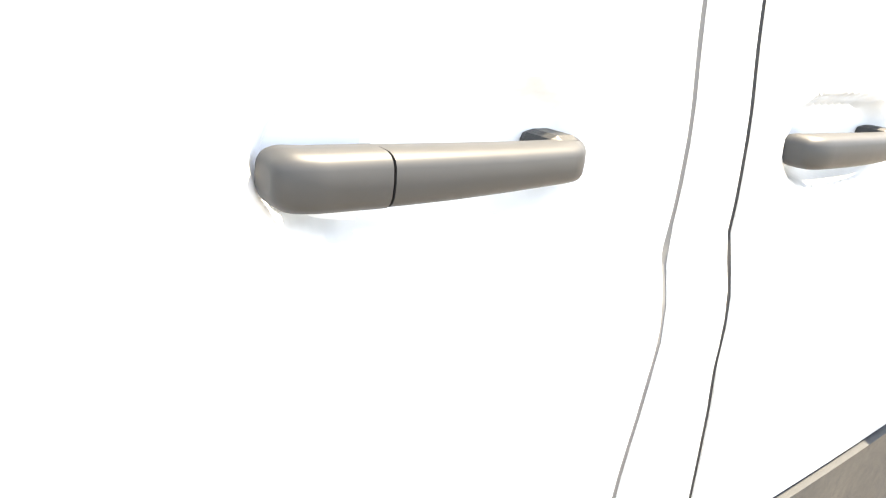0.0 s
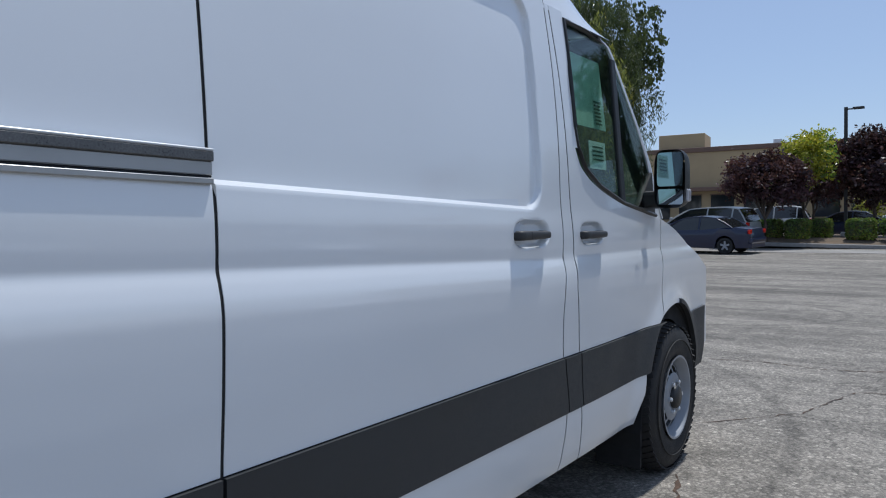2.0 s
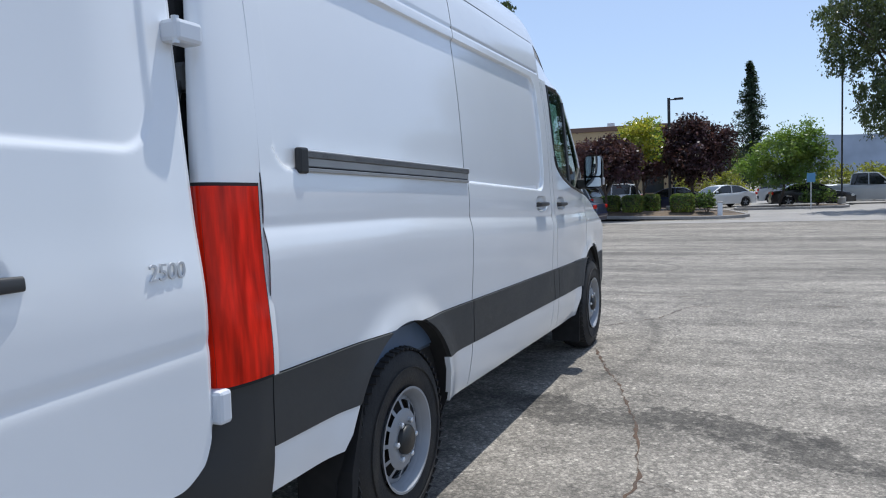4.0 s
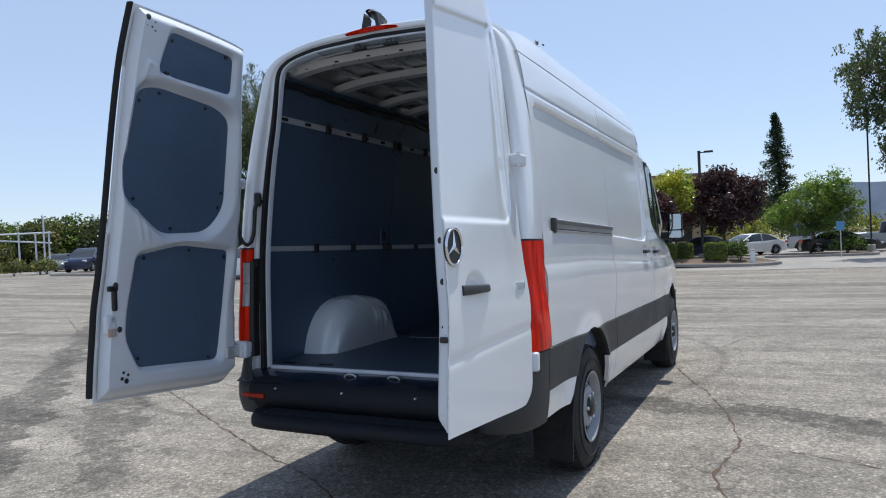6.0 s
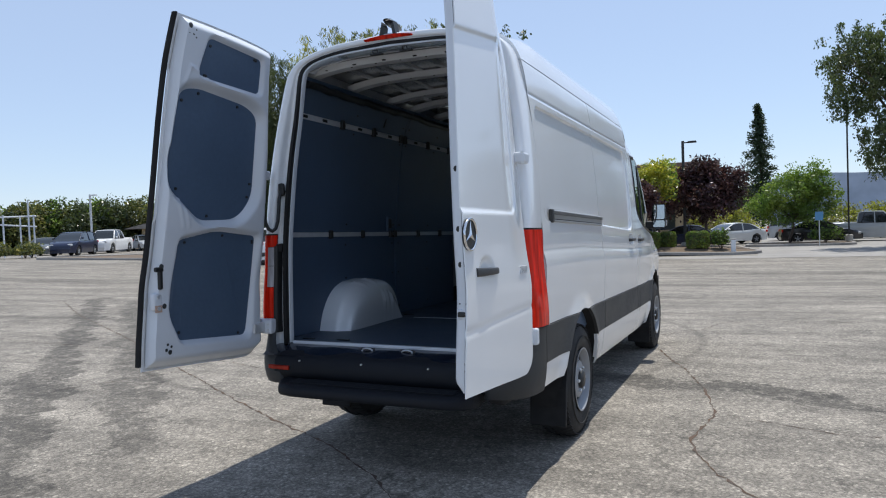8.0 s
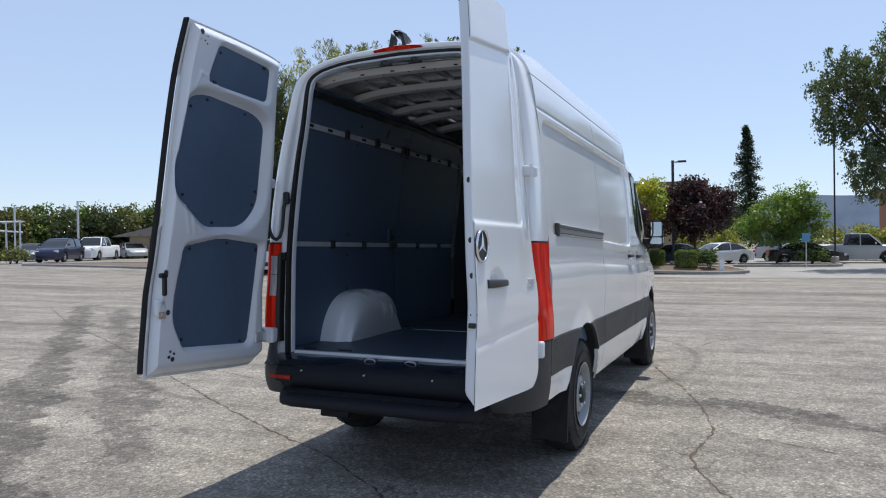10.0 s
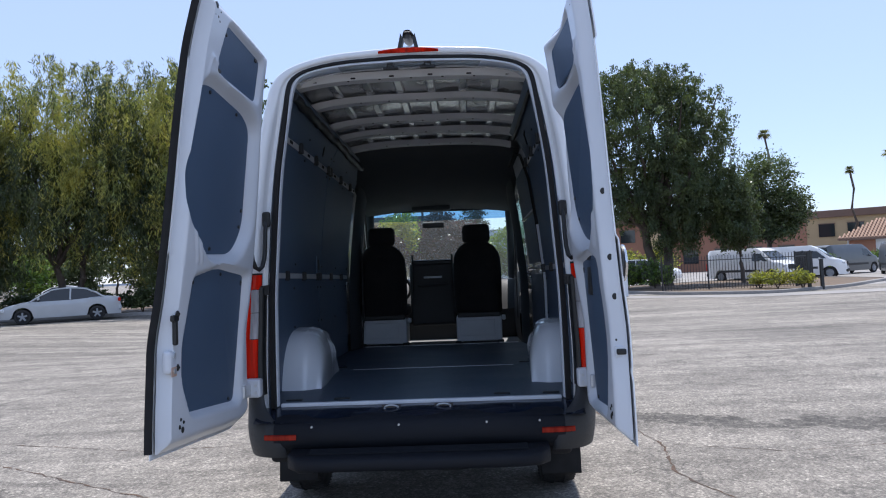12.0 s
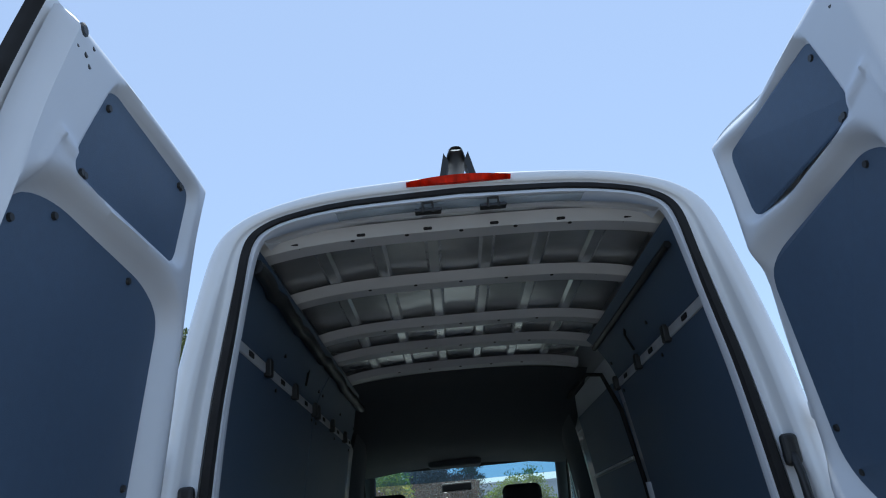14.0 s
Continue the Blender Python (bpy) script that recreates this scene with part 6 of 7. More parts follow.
def tree(name, label, at, blobs, mats, clumps, per, size, spread, trunk_r, seed, hang=0.0, fork=0.35, aspect=0.5, stems=1):
    t = thing(name, label, "tree", pose(*at))
    rnd = random.Random(seed)
    bm = bmesh.new()
    top = max(b[2] for b in blobs)
    for q in range(stems):
        ox = (q - (stems - 1) / 2) * trunk_r * 2.2
        fk = Vector((ox * 2.2 + rnd.uniform(-0.2, 0.2), rnd.uniform(-0.2, 0.2), top * fork))
        branch(bm, (ox, 0, -0.1), fk, trunk_r, trunk_r * 0.7, seed + q, 4)
        for b in blobs:
            for j in range(3):
                e = Vector(b[:3]) + Vector((rnd.uniform(-0.6, 0.6) * b[3], rnd.uniform(-0.6, 0.6) * b[4], rnd.uniform(-0.2, 0.6) * b[5]))
                branch(bm, fk, e, trunk_r * 0.45, trunk_r * 0.08, seed + 7 * j + q)
    part("trunk", bm, BARK, t, smooth=60)
    pts = crown_points(blobs, clumps, per, spread, seed, hang)
    rng = np.random.default_rng(seed + 1)
    pick = rng.integers(0, len(mats), len(pts)) if len(mats) > 1 else np.zeros(len(pts), int)
    if len(mats) > 1:
        # sunlight put into the leaf choice: lighter leaves higher up and on some boughs
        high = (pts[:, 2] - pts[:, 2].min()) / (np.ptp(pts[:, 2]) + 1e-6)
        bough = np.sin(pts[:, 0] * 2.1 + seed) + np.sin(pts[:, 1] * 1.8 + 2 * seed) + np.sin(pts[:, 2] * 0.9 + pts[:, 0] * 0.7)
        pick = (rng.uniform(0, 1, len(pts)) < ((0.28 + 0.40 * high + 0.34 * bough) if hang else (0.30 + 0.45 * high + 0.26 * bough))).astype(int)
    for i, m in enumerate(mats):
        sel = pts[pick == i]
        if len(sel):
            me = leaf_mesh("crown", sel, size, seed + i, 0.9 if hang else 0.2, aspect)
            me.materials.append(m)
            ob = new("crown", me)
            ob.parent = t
    return t


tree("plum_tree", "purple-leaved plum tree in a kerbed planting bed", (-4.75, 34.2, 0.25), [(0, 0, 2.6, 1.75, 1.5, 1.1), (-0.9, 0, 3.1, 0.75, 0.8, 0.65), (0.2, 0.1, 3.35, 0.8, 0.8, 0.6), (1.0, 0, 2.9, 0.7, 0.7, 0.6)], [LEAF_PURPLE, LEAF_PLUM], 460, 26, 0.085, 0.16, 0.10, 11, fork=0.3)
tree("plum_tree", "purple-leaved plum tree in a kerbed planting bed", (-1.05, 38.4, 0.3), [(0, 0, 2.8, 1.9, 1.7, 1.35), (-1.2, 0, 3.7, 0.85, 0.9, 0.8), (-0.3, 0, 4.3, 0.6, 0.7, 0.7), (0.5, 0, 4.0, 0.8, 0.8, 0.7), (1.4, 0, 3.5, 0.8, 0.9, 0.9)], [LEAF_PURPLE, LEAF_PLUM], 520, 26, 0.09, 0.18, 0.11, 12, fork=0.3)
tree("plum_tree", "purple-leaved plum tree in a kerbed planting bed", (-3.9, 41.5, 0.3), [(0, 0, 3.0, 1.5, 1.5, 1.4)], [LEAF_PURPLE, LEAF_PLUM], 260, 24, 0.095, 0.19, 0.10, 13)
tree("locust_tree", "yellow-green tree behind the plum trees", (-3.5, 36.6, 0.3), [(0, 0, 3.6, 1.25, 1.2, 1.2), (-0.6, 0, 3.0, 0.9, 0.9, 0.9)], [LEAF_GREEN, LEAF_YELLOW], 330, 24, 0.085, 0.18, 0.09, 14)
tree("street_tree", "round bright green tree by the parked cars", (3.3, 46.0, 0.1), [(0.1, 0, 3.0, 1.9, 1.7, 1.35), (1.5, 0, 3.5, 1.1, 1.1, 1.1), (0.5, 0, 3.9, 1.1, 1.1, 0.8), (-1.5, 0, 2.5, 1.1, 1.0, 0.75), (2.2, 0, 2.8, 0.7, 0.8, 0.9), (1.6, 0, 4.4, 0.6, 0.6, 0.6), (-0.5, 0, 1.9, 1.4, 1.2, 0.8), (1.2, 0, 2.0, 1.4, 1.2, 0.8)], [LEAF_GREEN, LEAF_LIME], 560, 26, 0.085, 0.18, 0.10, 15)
tree("eucalyptus_tree", "tall grey-green eucalyptus with drooping leaves", (-13.6, 38.6, 0), [(0.4, 0, 11.0, 2.6, 2.6, 3.0), (1.6, 0, 9.6, 1.4, 1.4, 1.6), (-2.5, 0, 11.0, 2.5, 2.5, 4.0)], [LEAF_DARK, LEAF_DARK], 420, 30, 0.12, 0.26, 0.28, 16, hang=0.9)
tree("eucalyptus_tree", "large dark eucalyptus with drooping leaves on a grass island", (12.3, 40.6, 0),
     [(-1.0, 0, 10.0, 4.3, 3.8, 4.0), (-5.6, 0, 9.6, 2.3, 2.4, 2.6), (2.6, 0, 9.4, 2.4, 2.8, 3.8), (-3.2, 0, 5.7, 2.8, 2.6, 1.9), (0.8, 0, 6.2, 3.2, 3.0, 2.4), (1.0, 0, 4.0, 2.4, 2.2, 1.8), (3.4, 0, 5.6, 2.2, 2.2, 2.6), (-0.6, 0, 12.6, 3.0, 2.6, 1.6)],
     [LEAF_DARK, LEAF_GREY], 2300, 66, 0.075, 0.30, 0.34, 17, hang=0.8, fork=0.28, stems=2)
tree("eucalyptus_tree", "smaller grey-green eucalyptus beside the large one", (17.0, 39.8, 0), [(-0.6, 0, 5.2, 1.5, 1.8, 2.2), (-0.4, 0, 3.6, 1.3, 1.5, 1.3)], [LEAF_DARK, LEAF_GREY], 380, 40, 0.085, 0.28, 0.14, 18, hang=0.7)
tree("ash_tree", "dark green leafy tree behind the iron fence", (22.3, 48.5, 0), [(0, 0, 6.9, 2.0, 2.0, 2.2), (-1.4, 0, 5.2, 1.5, 1.6, 1.8), (1.5, 0, 5.0, 1.6, 1.6, 1.8), (0.2, 0, 3.8, 2.0, 1.8, 1.3)], [LEAF_DARK, LEAF_GREY], 640, 34, 0.10, 0.28, 0.18, 19)
for i, (x, y, s) in enumerate(((-23.6, 29.2, 1.04), (-19.0, 30.6, 1.14), (-14.2, 31.6, 1.12), (-13.6, 34.2, 1.10))):
    tree("pepper_tree", "large weeping pepper tree with hanging olive foliage", (x, y, 0),
         [(0, 0, 8.6 * s, 3.2 * s, 3.0 * s, 2.8 * s), (-1.6 * s, -0.4, 6.0 * s, 2.4 * s, 2.4 * s, 2.4 * s), (1.6 * s, -0.3, 6.2 * s, 2.3 * s, 2.4 * s, 2.6 * s), (0.2, -0.8, 4.5 * s, 3.0 * s, 2.4 * s, 1.7 * s)] + ([(0.0, -0.6, 2.7 * s, 3.3 * s, 2.4 * s, 1.2 * s)] if i in (0, 3) else []),
         [LEAF_DARK, LEAF_WILLOW if i in (1, 2) else LEAF_DARK], 1000, 84, 0.12, 0.31, 0.22, 30 + i, hang=1.5, fork=0.25, aspect=0.17, stems=2)


def conifer(at, h, r, seed, label):
    t = thing("fir_tree", label, "tree", pose(*at))
    bm = bmesh.new()
    branch(bm, (0, 0, -0.1), (0, 0, h), 0.22, 0.03, seed, 4)
    rng = np.random.default_rng(seed)
    pts = []
    for z in np.arange(0.12 * h, h, 0.30):
        k = 9
        reach = r * (1 - z / h) ** 0.8 * rng.uniform(0.5, 1.25, k)
        a = rng.uniform(0, 2 * np.pi, k)
        for q in range(k):
            u = rng.uniform(0.1, 1.0, 40)
            pts.append(np.stack([np.cos(a[q]) * reach[q] * u, np.sin(a[q]) * reach[q] * u, z - 0.10 * reach[q] * u + rng.normal(0, 0.10, 40)], 1) + rng.normal(0, 0.09, (40, 3)))
    part("trunk", bm, BARK, t, smooth=60)
    me = leaf_mesh("crown", np.concatenate(pts), 0.13, seed, 0.2, 0.35)
    me.materials.append(LEAF_FIR)
    ob = new("crown", me)
    ob.parent = t


conifer((1.4, 71.0, 0), 12.6, 3.2, 41, "tall dark conifer behind the car park")
conifer((-78.0, 90.0, 0), 11.0, 2.2, 42, "dark conifer beyond the car park")


def palm(at, h, seed):
    t = thing("palm_tree", "tall thin fan palm", "tree", pose(*at))
    bm = bmesh.new()
    branch(bm, (0, 0, -0.1), (0.25, 0, h - 0.6), 0.22, 0.13, seed, 5)
    part("trunk", bm, BARK, t, smooth=60)
    rnd = random.Random(seed)
    bm = bmesh.new()
    for k in range(44):
        a, e = rnd.uniform(0, 2 * math.pi), rnd.uniform(-0.9, 1.3)
        d = Vector((math.cos(a) * math.cos(e), math.sin(a) * math.cos(e), math.sin(e)))
        s = d.cross(Vector((0, 0, 1))).normalized()
        o = Vector((0.25, 0, h - 0.5))
        tip = o + d * rnd.uniform(0.55, 0.8) - Vector((0, 0, 0.2))
        mid = o + d * 0.38
        for w in (-0.30, -0.1, 0.1, 0.30):
            vs = [bm.verts.new(v) for v in (o + d * 0.1, mid + s * (w - 0.06), tip + s * w * 1.4, mid + s * (w + 0.06))]
            bm.faces.new(vs)
    part("crown", bm, LEAF_OLIVE, t)


palm((36.2, 57.4, 0), 10.2, 51)
palm((52.0, 93.4, 0), 13.0, 52)
palm((31.3, 70.4, 0), 14.6, 53)

for i, (x, y) in enumerate([(-66.5 + 17.5 * k / 17, 34.0 + 21.0 * k / 17) for k in range(18)] + [(-45.0, 58.0), (-41.0, 61.0), (-36.5, 64.0), (-31.0, 66.5)]):
    rnd = random.Random(300 + i)
    h = rnd.uniform(4.6, 5.7)
    x, y = x + rnd.uniform(-1, 1), y + rnd.uniform(-1.5, 1.5)
    tree("boundary_tree", "leafy green tree along the far edge of the car park", (x, y, 0), [(0, 0, h * 0.64, h * 0.36, h * 0.36, h * 0.34), (rnd.uniform(-1.4, 1.4), -0.6, h * 0.40, h * 0.38, h * 0.3, h * 0.28), (rnd.uniform(-1, 1), 0, h * 0.2, h * 0.36, h * 0.3, h * 0.2)],
         [LEAF_DARK, (LEAF_OLIVE, LEAF_GREEN, LEAF_DARK)[i % 3]], 210, 22, 0.15, 0.30, 0.14, 300 + i)
rnd = random.Random(3)
for i in range(26):
    a = i / 25
    x, y = -100 + 45 * a + rnd.uniform(-2, 2), 48 + 40 * a + rnd.uniform(-3, 3)
    h = rnd.uniform(4.6, 7.2)
    tree("distant_tree", "distant leafy green tree across the car park", (x, y, 0), [(0, 0, h * 0.62, h * 0.42, h * 0.4, h * 0.36), (rnd.uniform(-1, 1), 0, h * 0.45, h * 0.36, h * 0.3, h * 0.26)], [LEAF_DARK, LEAF_OLIVE if i % 3 else LEAF_GREEN], 130, 20, 0.20, 0.40, 0.16, 60 + i)
for i in range(12):
    x, y = -52 + 4.6 * i + rnd.uniform(-1, 1), 70 + 2.0 * i + rnd.uniform(-3, 3)
    h = rnd.uniform(5.0, 8.0)
    tree("distant_tree", "distant leafy green tree across the car park", (x, y, 0), [(0, 0, h * 0.62, h * 0.42, h * 0.4, h * 0.36)], [LEAF_DARK, LEAF_OLIVE], 110, 20, 0.22, 0.42, 0.16, 100 + i)


def shrub(label, at, blobs, mats, clumps, per, size, spread, seed):
    t = thing("shrub", label, "shrub", pose(*at))
    bm = bmesh.new()
    for k in range(4):
        branch(bm, (0, 0, -0.05), (0.2 * math.cos(k * 1.7), 0.2 * math.sin(k * 1.7), blobs[0][2]), 0.03, 0.008, seed + k, 3)
    part("stems", bm, BARK, t)
    pts = crown_points(blobs, clumps, per, spread, seed)
    for m, sel in zip(mats, (pts[::2], pts[1::2])):
        me = leaf_mesh("leaves", sel, size, seed, 0.0)
        me.materials.append(m)
        ob = new("leaves", me)
        ob.parent = t


def hedge(at, sx, sy, sz, seed):
    t = thing("hedge", "box-clipped bright green hedge in a planting bed", "hedge", pose(*at), "clipped hedges")
    rng = np.random.default_rng(seed)
    n = int(1500 * (sx * sz + sy * sz + sx * sy))
    p = rng.uniform(-0.5, 0.5, (n, 3))
    ax = rng.integers(0, 3, n)
    p[np.arange(n), ax] = np.where(rng.uniform(0, 1, n) < 0.5, -0.5, 0.5) + rng.normal(0, 0.02, n)
    p *= (1 - 0.10 * np.clip(np.sort(np.abs(p), 1)[:, 1:2] - 0.32, 0, 1) / 0.18)
    p = p * np.array([sx, sy, sz]) + np.array([0, 0, sz / 2 + 0.08])
    part("hedge_core", b_box(sx * 0.9, sy * 0.9, sz * 0.95, (0, 0, sz / 2 + 0.05), 0.1), LEAF_DARK, t)
    for m, sel in ((LEAF_GREEN, p[::2]), (LEAF_OLIVE, p[1::3])):
        me = leaf_mesh("leaves", sel, 0.055, seed, 0.0)
        me.materials.append(m)
        ob = new("leaves", me)
        ob.parent = t


for i, (x, y, sx) in enumerate(((-4.75, 35.3, 0.9), (-3.59, 35.0, 0.96), (-2.80, 35.9, 0.76), (-1.22, 35.0, 1.05))):
    hedge((x, y, 0.28), sx, 0.8, 0.82, 200 + i)
shrub("loose dark green shrub at the end of the planting bed", (-0.10, 35.0, 0.26), [(0, 0, 0.48, 0.45, 0.42, 0.46)], [LEAF_DARK, LEAF_GREEN], 70, 22, 0.07, 0.10, 210)
for i, x in enumerate((7.0, 9.4, 11.6, 13.8, 16.2, 0.0, -2.4)):
    shrub("yellow-green shrub row behind the parked cars", (x, 55.5 + 0.4 * (i % 2), 0), [(0, 0, 1.3, 1.5, 1.2, 1.3)], [LEAF_OLIVE, LEAF_YELLOW], 110, 20, 0.11, 0.2, 220 + i)
shrub("dark shrub under the green tree", (5.2, 44.8, 0.1), [(0, 0, 0.5, 0.9, 0.6, 0.55)], [LEAF_DARK, LEAF_GREEN], 80, 20, 0.08, 0.12, 230)
for i, (x, y) in enumerate(((15.0, 30.6), (15.9, 30.0), (14.6, 31.6))):
    shrub("yellow-flecked low shrub on the grass island", (x, y, 0.1), [(0, 0, 0.45, 0.6, 0.5, 0.42)], [LEAF_OLIVE, LEAF_YELLOW], 70, 20, 0.06, 0.10, 240 + i)
for i, (x, y, h) in enumerate(((-15.5, 30.4, 1.1), (-18.0, 29.9, 1.3), (-20.5, 29.2, 1.1), (-13.2, 31.4, 1.2), (-24.5, 28.6, 1.2), (-11.0, 32.6, 1.1))):
    shrub("dark green shrub in the bed under the pepper trees", (x, y, 0.1), [(0, 0, h * 0.5, 1.2, 0.8, h * 0.5)], [LEAF_DARK, LEAF_DARK], 110, 22, 0.085, 0.14, 250 + i)
for i, (x, y) in enumerate(((9.6, 38.0), (11.0, 37.4), (23.6, 46.5), (25.2, 47.5), (37.0, 60.5), (40.5, 58.0))):
    shrub("green shrub beside the fence", (x, y, 0.1), [(0, 0, 0.8, 1.1, 0.9, 0.8)], [LEAF_DARK, LEAF_GREEN], 90, 22, 0.09, 0.16, 260 + i)


# ---- kerbed beds and islands
def bed(name, label, outline, mat, seed, mound=0.0):
    t = thing(name, label, "planting bed", kind="structure")
    line = rounded(outline, 1.2, 6)
    part("bed_soil", b_prism(line, lambda a, b, d: (a, b, 0.12 - d + lift(a, b)), 0.12), mat, t)
    mx, my = sum(p[0] for p in line) / len(line), sum(p[1] for p in line) / len(line)
    if mound:
        soil = bmesh.new()
        rows = [[soil.verts.new((p[0] + (mx - p[0]) * f, p[1] + (my - p[1]) * f, 0.125 + lift(*p) + mound * smoothstep(0.0, 0.3, f))) for p in line] for f in (0.01, 0.08, 0.16, 0.24, 0.32)]
        for a, b in zip(rows, rows[1:]):
            for i in range(len(line)):
                soil.faces.new((a[i - 1], a[i], b[i], b[i - 1]))
        soil.faces.new(rows[-1])
        part("soil_mound", soil, mat, t, smooth=50)
    k = len(line)
    loop = [Vector((*p, lift(*p))) for p in line]
    bm = bmesh.new()
    ring = []
    for i in range(k):
        d = (loop[(i + 1) % k] - loop[i - 1]).normalized()
        nrm = Vector((d.y, -d.x, 0))
        ring.append([bm.verts.new(loop[i] + nrm * a + Vector((0, 0, z))) for a, z in ((-0.10, 0.0), (-0.10, 0.15), (0.06, 0.16), (0.10, 0.13), (0.11, 0.0))])
    for i in range(k):
        for j in range(4):
            bm.faces.new((ring[i][j], ring[(i + 1) % k][j], ring[(i + 1) % k][j + 1], ring[i][j + 1]))
    part("kerb", bm, PAVING, t, smooth=40)


bed("planting_bed_1", "brown mulch bed with a concrete kerb", [(-16.0, 33.6), (0.6, 33.9), (1.8, 35.2), (0.4, 42.0), (-16.0, 43.0)], SOIL, 1, 0.22)
bed("planting_bed_2", "dry mulch island with a concrete kerb", [(8.4, 36.5), (10.5, 31.2), (14.0, 28.6), (18.5, 31.2), (24.0, 37.0), (23.0, 47.0), (11.0, 43.5)], SOIL, 2)
bed("planting_bed_3", "mulch bed under the pepper trees with a concrete kerb", [(-40.0, 26.0), (-25.0, 27.2), (-15.0, 29.2), (-8.5, 32.2), (-8.5, 38.0), (-30.0, 38.0)], SOIL, 3)
bed("planting_bed_4", "small kerbed bed below the green tree", [(0.8, 43.2), (6.8, 43.6), (6.6, 47.0), (1.0, 46.6)], SOIL, 4)
bed("planting_bed_5", "long dry bed at the far edge of the car park", [(-90.0, 40.0), (-55.0, 40.5), (-48.0, 56.0), (-92.0, 60.0)], SOIL, 5)
drive = part("driveway", b_grid(steps(1.6, 8, 8) + [12, 30, 60], [33.0, 60, 110], lambda x, y: (x, y, 0.006 + lift(x, y))), PAVING, None)
tagged(drive, "pale concrete driveway between the planted islands", "driveway", kind="structure")
apron = part("pavement", b_grid([-60, -46] + steps(-42, -18, 12) + [-16] + steps(-10, 14, 16) + [30, 60], steps(0, 1, 4), lambda x, t: (lambda y: (x, y, 0.012 + lift(x, y)))(30.6 + 0.02 * abs(x) + 2.2 * t - 4.5 * smoothstep(6, 14, x))), PAVING, None)
tagged(apron, "pale concrete gutter strip along the kerb", "pavement", kind="structure")


# ---- fence, posts, lamps
def fence(p0, p1, h, label):
    t = thing("iron_fence", label, "fence")
    t.location.z = lift((p0[0] + p1[0]) / 2, (p0[1] + p1[1]) / 2)
    a, b = Vector((*p0, 0)), Vector((*p1, 0))
    L = (b - a).length
    d = (b - a) / L
    rot = Matrix.Rotation(math.atan2(d.y, d.x), 3, "Z")
    k = int(L / 0.14)
    for i in range(k + 1):
        q = a + d * (L * i / k)
        if i % 16 == 0:
            part("post", b_box(0.07, 0.07, h + 0.12, (q.x, q.y, (h + 0.12) / 2), 0.01, rot=rot), IRON, t)
        else:
            part("picket", b_box(0.022, 0.022, h, (q.x, q.y, h / 2 + 0.08), 0, rot=rot), IRON, t)
    for z in (0.22, h - 0.15):
        m = (a + b) / 2
        part("rail", b_box(L, 0.035, 0.035, (m.x, m.y, z), 0, rot=rot), IRON, t)


fence((10.4, 33.6), (16.6, 32.2), 1.75, "black iron picket fence on the grass island")
fence((16.6, 32.2), (19.5, 36.5), 1.75, "black iron picket fence beside the van park")
for x, y, h in ((16.4, 30.4, 1.75), (16.9, 30.2, 1.4)):
    t = thing("gate_post", "grey steel gate post at the fence end", "post", pose(x, y, 0))
    part("post", b_box(0.14, 0.14, h, (0, 0, h / 2), 0.015), CLAD, t)
    part("cap", b_box(0.17, 0.17, 0.04, (0, 0, h + 0.02), 0.01), CLAD, t)
t = thing("gate_rail", "grey steel gate rail between posts", "gate")
t.location.z = lift(16.6, 30.3)
part("rail", b_tube([(16.4, 30.4, 0.55), (16.9, 30.2, 0.55)], 0.025, 6), CLAD, t)
t = thing("utility_pedestal", "pale utility pedestal beside the planting bed", "pedestal", pose(0.5, 34.5, 0))
part("pedestal", b_box(0.22, 0.2, 0.75, (0, 0, 0.37), 0.03), SEATBOX, t)
part("cap", b_box(0.25, 0.23, 0.06, (0, 0, 0.76), 0.02), CONCRETE, t)
t = thing("call_box", "pale grey pedestal call box at the driveway", "call box", pose(8.2, 32.4, 0))
part("pedestal", b_box(0.26, 0.22, 1.55, (0, 0, 0.78), 0.02), SEATBOX, t)
part("box_head", b_box(0.30, 0.26, 0.30, (0, 0, 1.50), 0.03), CONCRETE, t)
part("box_plate", b_box(0.16, 0.01, 0.18, (0, -0.135, 1.50), 0.004), CLAD, t)


def lamp_post(at, h, label, arm=0.5, mat=IRON, wide=0.14):
    t = thing("street_lamp", label, "lamp post", pose(*at))
    part("foot", b_lathe([(0, 0.22), (0.5, 0.22), (0.55, 0.18)], 14, "Z"), CONCRETE, t)
    part("pole", b_box(wide, wide, h - 0.5, (0, 0, (h + 0.5) / 2), 0.01), mat, t)
    part("arm", b_box(arm * 0.6, 0.06, 0.06, (arm * 0.3, 0, h - 0.1), 0.01), mat, t)
    part("lamp_head", b_box(0.45, 0.28, 0.10, (arm * 0.6 + 0.2, 0, h - 0.08), 0.02), mat, t)


lamp_post((-2.15, 38.1, 0), 6.2, "black square car park lamp post")
lamp_post((6.6, 46.5, 0), 9.4, "thin dark car park lamp post", 0.3, IRON, 0.09)
lamp_post((-52.9, 41.2, 0), 5.2, "distant pale lamp post", 0.6, RAIL)
t = thing("shade_frame", "white steel frame of a distant shade structure", "frame")
for x, y, h in ((-48.34, 32.03, 4.7), (-48.66, 31.58, 3.5), (-48.15, 32.30, 3.6), (-49.3, 30.7, 3.6), (-50.6, 29.0, 4.7)):
    part("post", b_tube([(x, y, lift(x, y)), (x, y, h)], 0.06, 8), SEATBOX, t)
part("beam", b_tube([(-48.05, 32.45, 3.50), (-51.0, 28.5, 3.40)], 0.06, 8), SEATBOX, t)
part("beam", b_tube([(-48.05, 32.45, 2.70), (-51.0, 28.5, 3.10)], 0.055, 8), SEATBOX, t)
